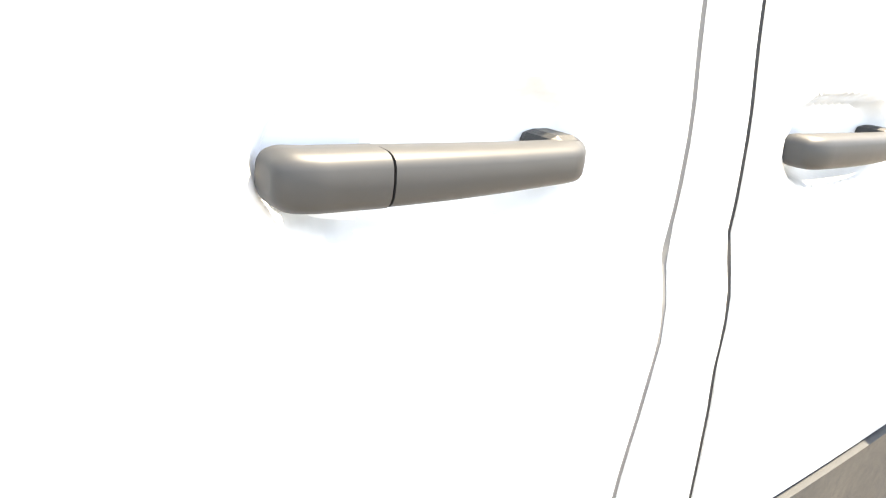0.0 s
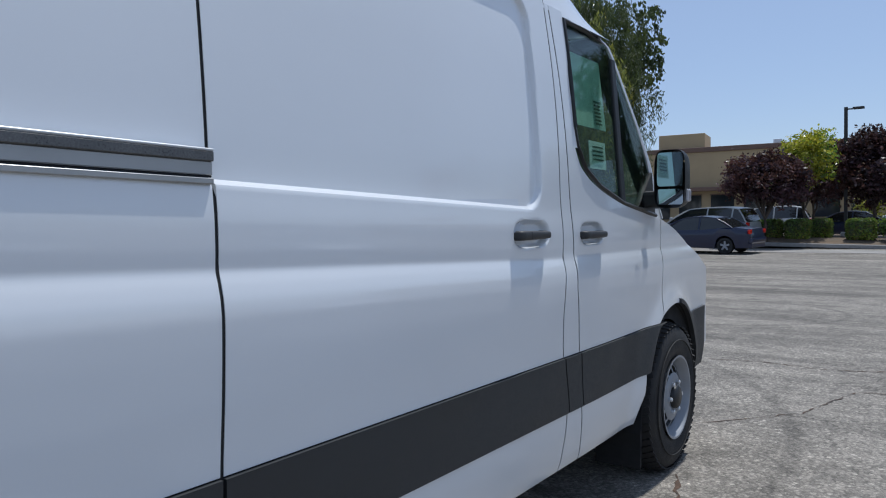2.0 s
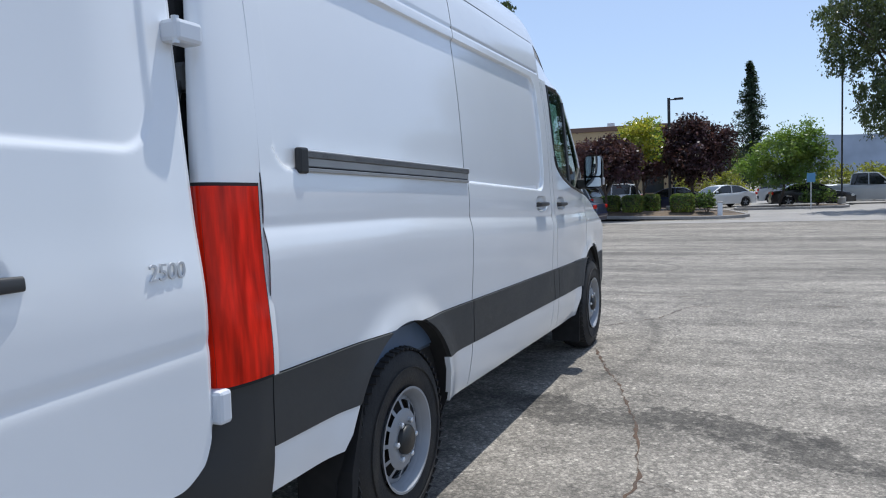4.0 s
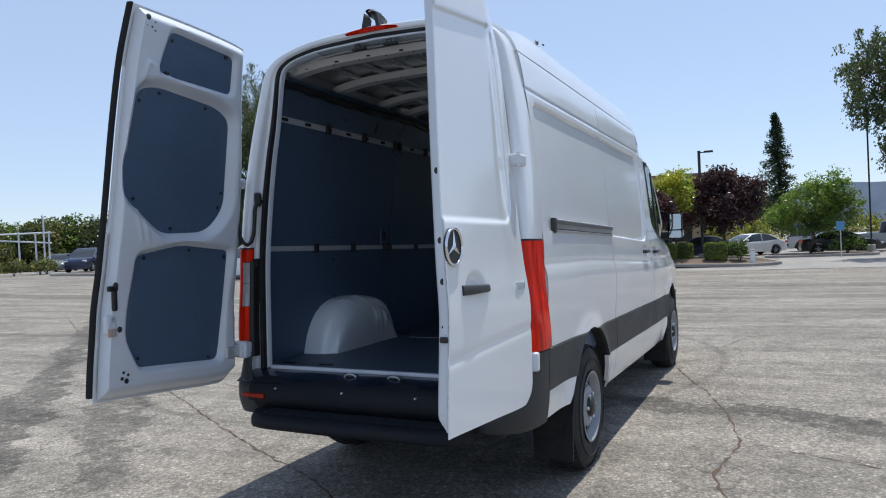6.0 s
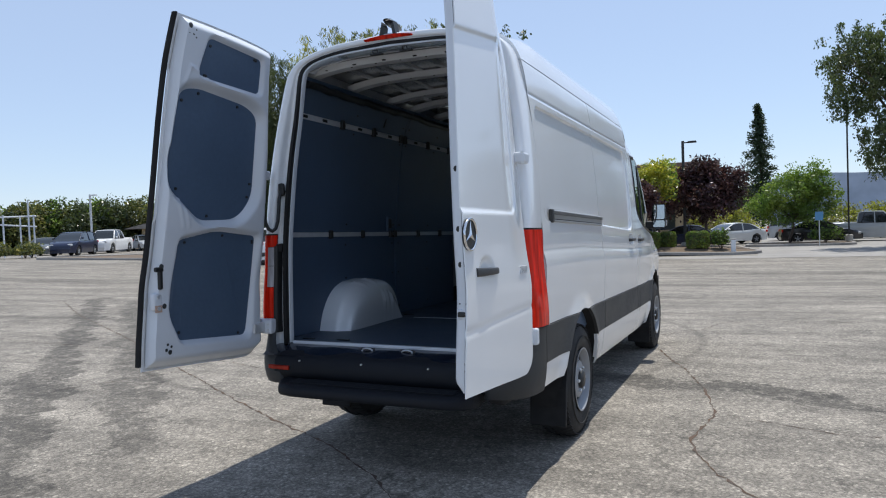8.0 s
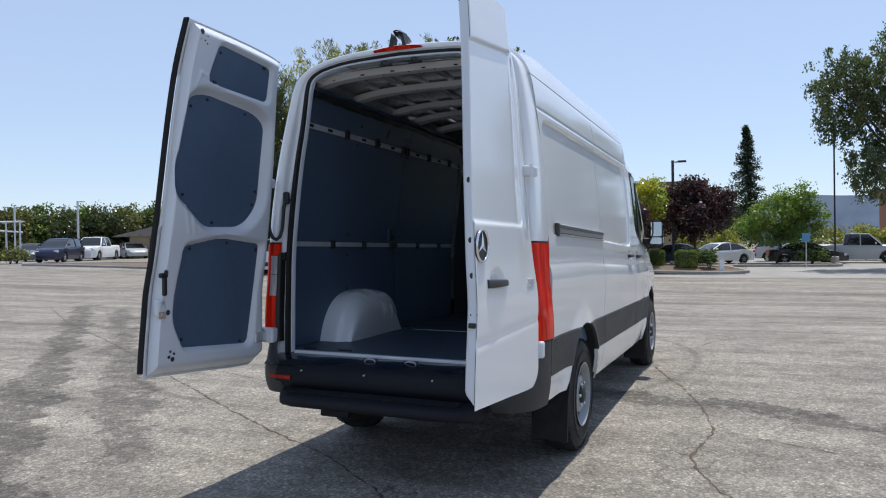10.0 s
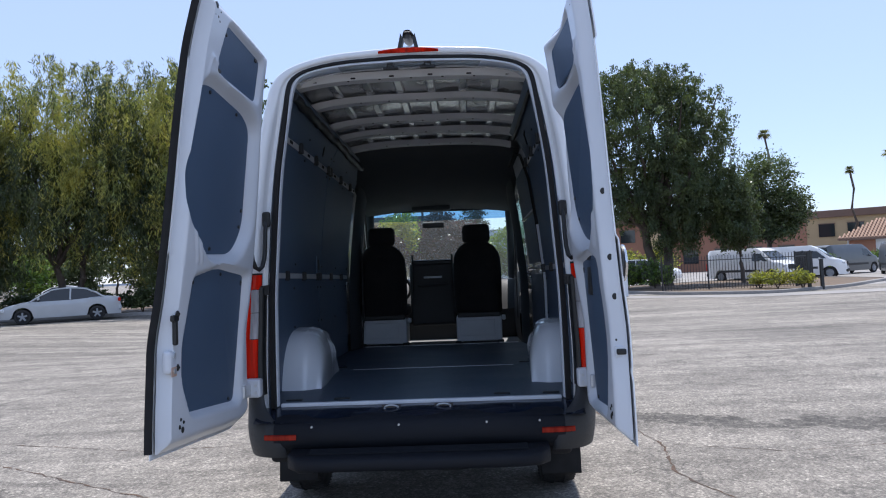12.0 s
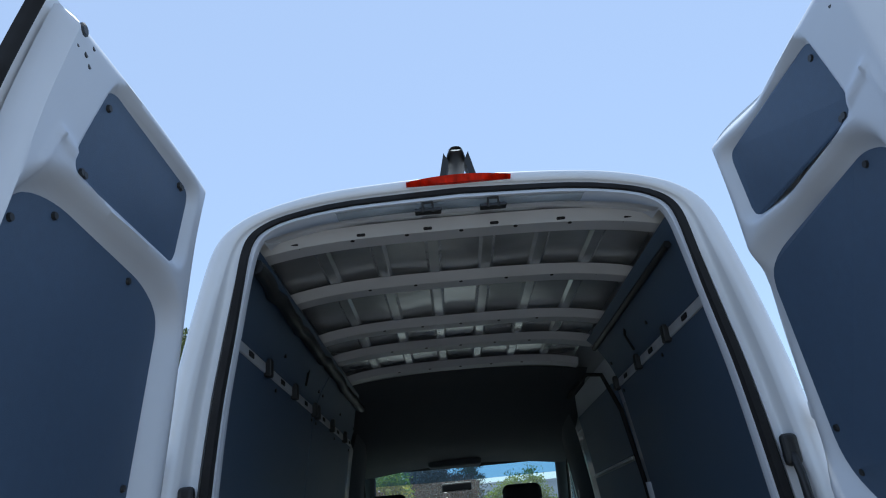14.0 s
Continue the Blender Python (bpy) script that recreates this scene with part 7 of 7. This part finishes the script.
for i, (x, y) in enumerate(((-45.2, 29.4), (-45.9, 28.0), (-46.6, 26.6), (-47.4, 25.2), (-46.2, 30.6))):
    shrub("low brownish green shrub at the far side", (x, y, 0), [(0, 0, 0.55, 0.95, 0.8, 0.5)], [LEAF_DARK, LEAF_OLIVE], 60, 20, 0.09, 0.15, 330 + i)
t = thing("street_sign", "small blue parking sign on a post", "sign", pose(4.8, 43.2, 0))
part("post", b_tube([(0, 0, 0), (0, 0, 1.9)], 0.03, 8), ZINC, t)
part("sign_plate", b_box(0.42, 0.02, 0.50, (0, -0.03, 1.75), 0.01), material("blue_sign_paint", (0.10, 0.28, 0.50), 0.5), t)

# ---- buildings
def windows_on(b, x0, x1, y, z, w, h, n, mat=DARKGLASS):
    for i in range(n):
        x = x0 + (x1 - x0) * (i + 0.5) / n
        win = part("window", b_box(w, 0.12, h, (x, y, z), 0.0), mat, b)
        part("window_frame", b_box(w + 0.16, 0.06, 0.10, (x, y - 0.05, z + h / 2 + 0.05), 0.0), BROWNROOF, win)


shop = thing("shop_building", "long tan stucco building behind the trees", "building", pose(-19.5, 76.0, 0, 0, 0, 9))
part("wall", b_box(30.0, 12.0, 7.3, (2.0, 6.0, 3.65), 0.0), TAN, shop)
part("parapet", b_box(30.3, 12.3, 0.5, (2.0, 6.0, 7.45), 0.05), BROWNROOF, shop)
part("tower", b_box(4.6, 5.0, 9.2, (-2.0, 3.0, 4.6), 0.05), TAN, shop)
part("roof_unit", b_box(0.8, 0.8, 0.6, (7.0, 3.0, 8.0), 0.05), ZINC, shop)
part("canopy", b_box(29.0, 1.2, 0.4, (2.0, -0.5, 3.4), 0.05), BROWNROOF, shop)
windows_on(shop, -12, 16, -0.05, 1.6, 2.2, 2.4, 9)

hotel = thing("hotel_building", "two-storey brown stucco building with dark windows", "building", pose(27.0, 82.0, 0, 0, 0, -8))
part("wall", b_box(26.0, 10.0, 6.1, (0, 5, 3.05)), BROWNWALL, hotel)
part("roof", b_box(27.0, 11.0, 0.6, (0, 5, 6.35), 0.05), BROWNROOF, hotel)
part("pier", b_box(1.4, 0.8, 6.2, (-10.4, -0.3, 3.1), 0.03), TAN, hotel)
part("pier", b_box(1.4, 0.8, 6.2, (-4.0, -0.3, 3.1), 0.03), TAN, hotel)
windows_on(hotel, -12.5, 12.5, -0.04, 4.6, 1.7, 1.5, 7)
windows_on(hotel, -12.5, 12.5, -0.04, 1.8, 1.7, 1.6, 7)

lodge = thing("lodge_building", "long brown building with a flat dark roof edge", "building", pose(57.0, 95.0, 0, 0, 0, -30))
part("wall", b_box(34.0, 12.0, 6.4, (4, 6, 3.2)), TAN, lodge)
part("roof", b_box(35.0, 13.0, 1.0, (4, 6, 6.9), 0.05), BROWNROOF, lodge)
windows_on(lodge, -12, 20, -0.05, 4.6, 2.0, 1.8, 9)
part("wall_base", b_box(34.1, 0.2, 2.0, (4, -0.1, 1.0)), BROWNWALL, lodge)

house = thing("tile_roof_building", "low white building with a terracotta tile roof", "building", pose(50.5, 75.7, 0, 0, 0, -32))
part("wall", b_box(15.0, 8.0, 3.0, (0, 4, 1.5)), SEATBOX, house)
part("door", b_box(3.2, 0.1, 2.4, (-2.0, -0.05, 1.2), 0.02), SEATBOX, house)
part("brick_base", b_box(2.6, 0.14, 2.8, (-6.0, -0.07, 1.4), 0.02), BROWNWALL, house)
part("brick_base", b_box(2.6, 0.14, 2.8, (2.6, -0.07, 1.4), 0.02), BROWNWALL, house)
part("fascia", b_box(16.6, 0.12, 0.25, (0, -0.85, 2.95), 0.01), BROWNROOF, house)
TILE_ROW = b_tube([(0, 0, 0), (0, 0.55, 0.245)], 0.13, 8)
tile_mesh = bpy.data.meshes.new("tile")
TILE_ROW.to_mesh(tile_mesh)
TILE_ROW.free()
tile_mesh.materials.append(TILE)
part("roof_deck", b_prism([(-8.4, -0.9), (8.4, -0.9), (4.4, 4.0), (-4.4, 4.0)], lambda a, b, d: (a, b, 3.02 + (b + 0.9) * 0.445 - d), 0.12), BROWNROOF, house)
part("roof_deck", b_prism([(-8.4, 8.9), (8.4, 8.9), (4.4, 4.0), (-4.4, 4.0)], lambda a, b, d: (a, b, 3.02 + (8.9 - b) * 0.445 - d), 0.12), BROWNROOF, house)
part("roof_deck", b_prism([(-8.4, -0.9), (-8.4, 8.9), (-4.4, 4.0)], lambda a, b, d: (a, b, 3.02 + (a + 8.4) * 0.545 - d), 0.12), TILE, house)
part("roof_deck", b_prism([(8.4, -0.9), (8.4, 8.9), (4.4, 4.0)], lambda a, b, d: (a, b, 3.02 + (8.4 - a) * 0.545 - d), 0.12), TILE, house)
for j in range(9):
    y = -0.9 + 0.54 * j
    lim = 8.35 - (y + 0.9) * 0.82
    k = int(2 * lim / 0.36)
    for i in range(k):
        ob = new("tile", tile_mesh)
        ob.parent = house
        ob.matrix_basis = pose(-lim + 0.18 + 0.36 * i, y, 3.06 + (y + 0.9) * 0.445)

bungalow = thing("bungalow", "low house with a grey-brown shingle roof", "house", pose(-47.0, 47.5, 0, 0, 0, 42))
part("wall", b_box(9.0, 6.0, 2.2, (0, 3, 1.1)), TAN, bungalow)
part("roof", b_prism([(-6.0, 2.0), (6.0, 2.0), (0.0, 3.5)], lambda a, b, d: (a, -0.6 + d, b), 7.2), material("grey_shingle", (0.20, 0.18, 0.16), 0.9, vary=0.2, scale=3), bungalow)
part("window", b_box(1.6, 0.1, 1.0, (-2.0, -0.04, 1.3)), DARKGLASS, bungalow)

sign = thing("roadside_sign", "tall red and white panel sign on a pole", "sign", pose(63.5, 89.5, 0, 0, 0, -32))
part("pole", b_box(0.5, 0.4, 10.0, (0, 0, 5.0)), BROWNROOF, sign)
SIGNRED = material("dark_red_sign", (0.30, 0.03, 0.05), 0.5)
part("sign_panel", b_box(5.6, 0.4, 2.1, (0, 0, 10.9), 0.05), SIGNRED, sign)
part("sign_strip", b_box(5.6, 0.42, 0.55, (0, 0, 9.6), 0.03), SEATBOX, sign)
for x, z, w in ((0.7, 11.2, 3.2), (0.7, 10.6, 2.6)):
    part("sign_bar", b_box(w, 0.06, 0.28, (x, -0.23, z)), PAPERWHITE, sign)
part("sign_disc", b_lathe([(-0.26, 0.0), (-0.26, 0.7), (-0.2, 0.7)], 20, "Y", (-1.9, 0, 10.9)), PAPERWHITE, sign)

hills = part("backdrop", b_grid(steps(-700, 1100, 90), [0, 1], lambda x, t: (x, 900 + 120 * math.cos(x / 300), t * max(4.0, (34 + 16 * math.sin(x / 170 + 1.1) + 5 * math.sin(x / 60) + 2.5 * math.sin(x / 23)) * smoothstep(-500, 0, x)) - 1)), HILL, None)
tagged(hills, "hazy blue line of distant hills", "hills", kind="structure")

# ---- parked vehicles
def paint(name, colour):
    return material(name, colour, 0.30, vary=0.04, scale=2, coat=0.4)


CARGLASS = material("dark_car_glass", (0.015, 0.018, 0.02), 0.05, coat=0.6)
TAIL = lens_material("red_tail_lens", (0.55, 0.03, 0.02))
HEAD = lens_material("clear_headlamp", (0.6, 0.62, 0.64))
PAINTS = {k: paint(k + "_car_paint", c) for k, c in dict(navy=(0.004, 0.010, 0.042), silver=(0.42, 0.44, 0.46), white=(0.78, 0.79, 0.80), black=(0.012, 0.012, 0.014), grey=(0.10, 0.11, 0.12), red=(0.30, 0.03, 0.02)).items()}

# side outlines from the tail (0) to the nose (length): lower body top line, then the cabin
SHAPES = {
    "sedan": dict(L=4.7, W=1.82, H=1.45, belt=[(0, 0.62), (0.06, 0.95), (0.9, 1.02), (2.0, 0.96), (3.35, 0.94), (4.3, 0.78), (4.62, 0.62), (4.7, 0.45)], cab=[(0.65, 1.0), (1.35, 1.38), (2.0, 1.45), (2.6, 1.40), (3.5, 0.93)], wheels=(0.95, 3.75), r=0.32),
    "wagon": dict(L=5.0, W=1.95, H=1.78, belt=[(0, 0.7), (0.04, 1.1), (1.0, 1.16), (2.4, 1.12), (3.7, 1.10), (4.6, 0.98), (4.95, 0.75), (5.0, 0.5)], cab=[(0.12, 1.12), (0.45, 1.68), (1.2, 1.78), (2.6, 1.74), (3.85, 1.10)], wheels=(0.98, 3.98), r=0.37),
    "pickup": dict(L=5.8, W=2.0, H=1.92, belt=[(0, 0.8), (0.02, 1.24), (2.2, 1.24), (2.25, 1.22), (4.2, 1.20), (5.4, 1.12), (5.75, 0.9), (5.8, 0.6)], cab=[(2.2, 1.22), (2.3, 1.84), (2.6, 1.92), (3.6, 1.90), (4.45, 1.20)], wheels=(1.15, 4.75), r=0.40),
    "panel_van": dict(L=5.9, W=2.0, H=2.2, belt=[(0, 0.7), (0.03, 2.0), (0.4, 2.16), (3.7, 2.18), (4.2, 1.98), (5.0, 1.34), (5.7, 1.08), (5.88, 0.8), (5.9, 0.5)], cab=None, wheels=(1.25, 4.9), r=0.37),
}


def car(shape, colour, at, heading, label, lights=True):
    """A parked vehicle; heading: the way of its nose, in degrees from +y to the left."""
    s = SHAPES[shape]
    mat = PAINTS[colour]
    t = thing({"panel_van": "parked_van", "pickup": "pickup_truck", "wagon": "parked_suv", "sedan": "parked_car"}[shape], label, {"panel_van": "van", "pickup": "pickup truck"}.get(shape, "car"), pose(at[0], at[1], 0, 0, 0, heading), "parked vehicles")
    L, W = s["L"], s["W"]
    top = table(s["belt"])
    y_of = lambda q: q - L / 2

    def arch(q):
        z = 0.24
        for w in s["wheels"]:
            if abs(q - w) < s["r"] + 0.07:
                z = max(z, s["r"] + math.sqrt((s["r"] + 0.07) ** 2 - (q - w) ** 2))
        return z

    def half(q, z):
        w = W / 2 * (1 - 0.22 * smoothstep(0.55, 0.0, q) ** 2 - 0.30 * smoothstep(L - 0.9, L, q) ** 2)
        lean = 0.10 if shape != "panel_van" else 0.07
        return w * (1 - lean * ((z - 0.75) / 0.9) ** 2)

    qs = sorted(set([0.0, 0.02, 0.06] + [round(i * 0.09, 3) for i in range(int(L / 0.09) + 1)] + [L - 0.04, L]))
    body = bmesh.new()
    ring = []
    for q in qs:
        z0, z1 = arch(q), max(top(q), arch(q) + 0.05)
        row = [(half(q, z0 + (z1 - z0) * k / 6), z0 + (z1 - z0) * k / 6) for k in range(7)]
        row[-1] = (row[-1][0] - 0.07, row[-1][1])
        pts = row + [(row[-1][0] * 0.5, z1 + 0.012)] + [(-row[-1][0] * 0.5, z1 + 0.012)] + [(-x, z) for x, z in row[::-1]]
        ring.append([body.verts.new((x, y_of(q), z)) for x, z in pts])
    for a, b in zip(ring, ring[1:]):
        for i in range(len(a)):
            body.faces.new((a[i], a[(i + 1) % len(a)], b[(i + 1) % len(b)], b[i]))
    body.faces.new(ring[0])
    body.faces.new(ring[-1][::-1])
    part("body", body, mat, t, smooth=42)
    part("underbody", b_box(W * 0.8, L * 0.86, 0.22, (0, 0, 0.36)), GAP, t)
    if s["cab"]:
        c = table(s["cab"])
        q0, q1 = s["cab"][0][0], s["cab"][-1][0]
        cab = bmesh.new()
        ring = []
        for q in steps(q0, q1, 22):
            z0, z1 = top(q) - 0.03, max(c(q), top(q))
            k = (z1 - z0) / 0.6
            w0 = half(q, 1.0) - 0.05
            pts = [(w0, z0), (w0 - 0.14 * k, z0 + 0.82 * (z1 - z0)), (w0 - 0.22 * k, z1), (0, z1 + 0.02 * k), (-w0 + 0.22 * k, z1), (-w0 + 0.14 * k, z0 + 0.82 * (z1 - z0)), (-w0, z0)]
            ring.append([cab.verts.new((x, y_of(q), z)) for x, z in pts])
        for a, b in zip(ring, ring[1:]):
            for i in range(6):
                cab.faces.new((a[i], a[i + 1], b[i + 1], b[i]))
        cab.faces.new(ring[0])
        cab.faces.new(ring[-1][::-1])
        part("cabin_glass", cab, CARGLASS, t, "dark window glass", smooth=30)
        # roof skin and pillars over the glass
        ks = [q for q in steps(q0, q1, 22) if c(q) > s["H"] - 0.11]
        part("roof_skin", b_grid(ks, steps(-1, 1, 8), lambda q, e: (e * (half(q, 1.0) - 0.05 - 0.20 * (c(q) - top(q)) / 0.6), y_of(q), c(q) + 0.022 * (1 - e * e) + 0.012), lambda q, e: (e * (half(q, 1.0) - 0.05 - 0.20 * (c(q) - top(q)) / 0.6), y_of(q), c(q) - 0.03)), mat, t, smooth=50)
        for sx in (1, -1):
            for qa, qb in ((q0 + 0.02, ks[0]), (q1 - 0.02, ks[-1])) + (((q0 + q1) / 2 - 0.1, (q0 + q1) / 2 - 0.13),) + ((((ks[0] + q0) / 2 + 0.45, (ks[0] + q0) / 2 + 0.42),) if shape == "wagon" else ()):
                za, zb = top(qa), c(qb) - 0.02
                xa, xb = half(qa, 1.0) - 0.045, half(qb, 1.0) - 0.045 - 0.20 * (c(qb) - top(qb)) / 0.6
                part("pillar", b_tube([(sx * xa, y_of(qa), za - 0.02), (sx * (xa * 0.45 + xb * 0.55 + 0.02), y_of((qa + qb) / 2), (za + zb) / 2 + 0.02), (sx * xb, y_of(qb), zb)], 0.035, 6), mat, t, smooth=60)
    else:
        for sx in (1, -1):
            part("side_window", b_prism([(3.65, 1.34), (4.75, 1.30), (4.20, 1.80), (3.68, 1.84)], lambda a, b, d: (sx * (half(a, b) + 0.006 - d), y_of(a), b), 0.02), CARGLASS, t)
        part("windscreen", b_prism([(-0.84, 0.0), (0.84, 0.0), (0.76, 1.0), (-0.76, 1.0)], lambda a, b, d: (a, y_of(4.98 - 0.74 * b) + 0.02 - d * 0.8, 1.37 + 0.58 * b + 0.02 - d * 0.6), 0.02), CARGLASS, t)
        part("rear_window", b_box(1.4, 0.03, 0.55, (0, y_of(0.02), 1.60), 0.05), CARGLASS, t)
        part("grille", b_box(1.1, 0.05, 0.32, (0, y_of(5.86), 0.92), 0.04), BLACK, t)
        part("cladding", b_box(W + 0.015, L * 0.5, 0.16, (0, -0.2, 0.72), 0.02), CLAD, t)
    part("bumper", b_box(W * 0.84, 0.16, 0.22, (0, y_of(0.05), 0.50), 0.06), mat if shape == "sedan" else CLAD, t)
    part("bumper", b_box(W * 0.72, 0.16, 0.24, (0, y_of(L - 0.06), 0.48), 0.07), mat if shape != "panel_van" else CLAD, t)
    for sx in (1, -1):
        zt = 0.85 if shape == "sedan" else 1.02
        part("tail_lamp", b_box(0.24 if shape != "panel_van" else 0.10, 0.10, 0.16 if shape != "panel_van" else 0.5, (sx * (W / 2 * 0.80), y_of(0.06), zt), 0.03), TAIL, t)
        part("head_lamp", b_box(0.32, 0.22, 0.14, (sx * (W / 2 * 0.66), y_of(L - 0.22), top(L - 0.35) - 0.16), 0.05), HEAD, t)
        part("wing_mirror", b_box(0.18, 0.10, 0.13, (sx * (W / 2 + 0.06), y_of(s["cab"][-1][0] - 0.35 if s["cab"] else 4.35), 1.05 if shape == "sedan" else 1.3), 0.03), mat, t)
        for w in s["wheels"]:
            wh = thing("wheel", "", "")
            wh.parent = t
            r = s["r"]
            wh.matrix_basis = pose(sx * (W / 2 - 0.02), y_of(w), r, 0, 0, 0 if sx > 0 else 180)
            part("tyre", b_lathe([(-0.22, r * 0.6), (-0.22, r * 0.94), (-0.16, r), (-0.05, r), (-0.01, r * 0.94), (0.0, r * 0.70), (-0.03, r * 0.64)], 28, "X", cap=False), TYRE, wh, smooth=50)
            part("rim", b_lathe([(-0.03, r * 0.66), (-0.015, r * 0.60), (-0.06, r * 0.52), (-0.07, 0.0)], 28, "X"), GAP if shape != "panel_van" else STEEL, wh, smooth=50)
            for k in range(5):
                a = 2 * math.pi * k / 5
                part("spoke", b_box(0.03, 0.07, r * 0.56, (-0.025, -math.sin(a) * r * 0.30, math.cos(a) * r * 0.30), 0.008, rot=Matrix.Rotation(a, 3, "X")), STEEL, wh)
            part("hub", b_lathe([(-0.04, 0.06), (-0.012, 0.05), (-0.008, 0.0)], 14, "X"), STEEL, wh)
    return t


car("sedan", "navy", (-6.45, 30.26), 83, "dark blue sedan parked at the kerb")
car("wagon", "silver", (-7.6, 34.8), 80, "silver car parked behind the planting bed")
car("sedan", "navy", (-2.8, 43.8), 90, "dark blue car parked behind the plum tree")
car("wagon", "white", (-7.0, 44.6), 95, "white car parked behind the planting bed")
car("sedan", "white", (-0.3, 49.4), 128, "white sedan half hidden by the plum tree")
car("sedan", "black", (5.1, 48.4), -84, "black sedan parked below the green tree")
car("pickup", "silver", (8.2, 50.6), -101, "silver crew-cab pickup truck in the car park")
car("wagon", "silver", (4.6, 54.2), -100, "silver car behind the pickup truck")
car("sedan", "grey", (12.2, 52.4), -120, "dark grey sedan parked beside the pickup truck")
car("wagon", "white", (14.6, 53.2), -125, "white car parked beyond the pickup truck")
car("panel_van", "white", (19.2, 44.2), -146, "white cargo van parked behind the iron fence")
car("panel_van", "silver", (22.2, 46.8), -146, "silver cargo van parked behind the iron fence")
car("panel_van", "white", (22.6, 45.0), -122, "white cargo van parked behind the iron fence")
car("panel_van", "grey", (28.6, 50.6), -62, "dark grey passenger van in the van park")
car("panel_van", "grey", (29.2, 44.6), 158, "grey cargo van facing the lot")
car("panel_van", "silver", (32.0, 44.0), 156, "silver cargo van facing the lot")
car("sedan", "white", (15.6, 7.6), 112, "white sedan parked across the lot from the van")
car("sedan", "white", (12.0, 12.6), 116, "white coupe at the edge of the lot")
car("wagon", "white", (-22.3, 25.3), 73, "white sport utility car parked by the pepper trees")
car("sedan", "silver", (-17.4, 26.7), 118, "silver sedan parked below the pepper trees")
car("sedan", "white", (-25.5, 40.6), 110, "white car behind the pepper trees")
car("sedan", "silver", (-18.5, 40.4), 110, "silver car behind the pepper trees")
car("wagon", "navy", (-45.6, 33.6), -150, "dark blue sport utility car at the far side")
car("pickup", "white", (-48.6, 39.4), -152, "white pickup truck at the far side")
car("sedan", "silver", (-50.0, 44.5), -120, "silver car at the far side")
car("sedan", "grey", (-52.0, 36.0), -140, "dark car at the far side")
car("sedan", "white", (-56.0, 46.0), -130, "white car at the far side")
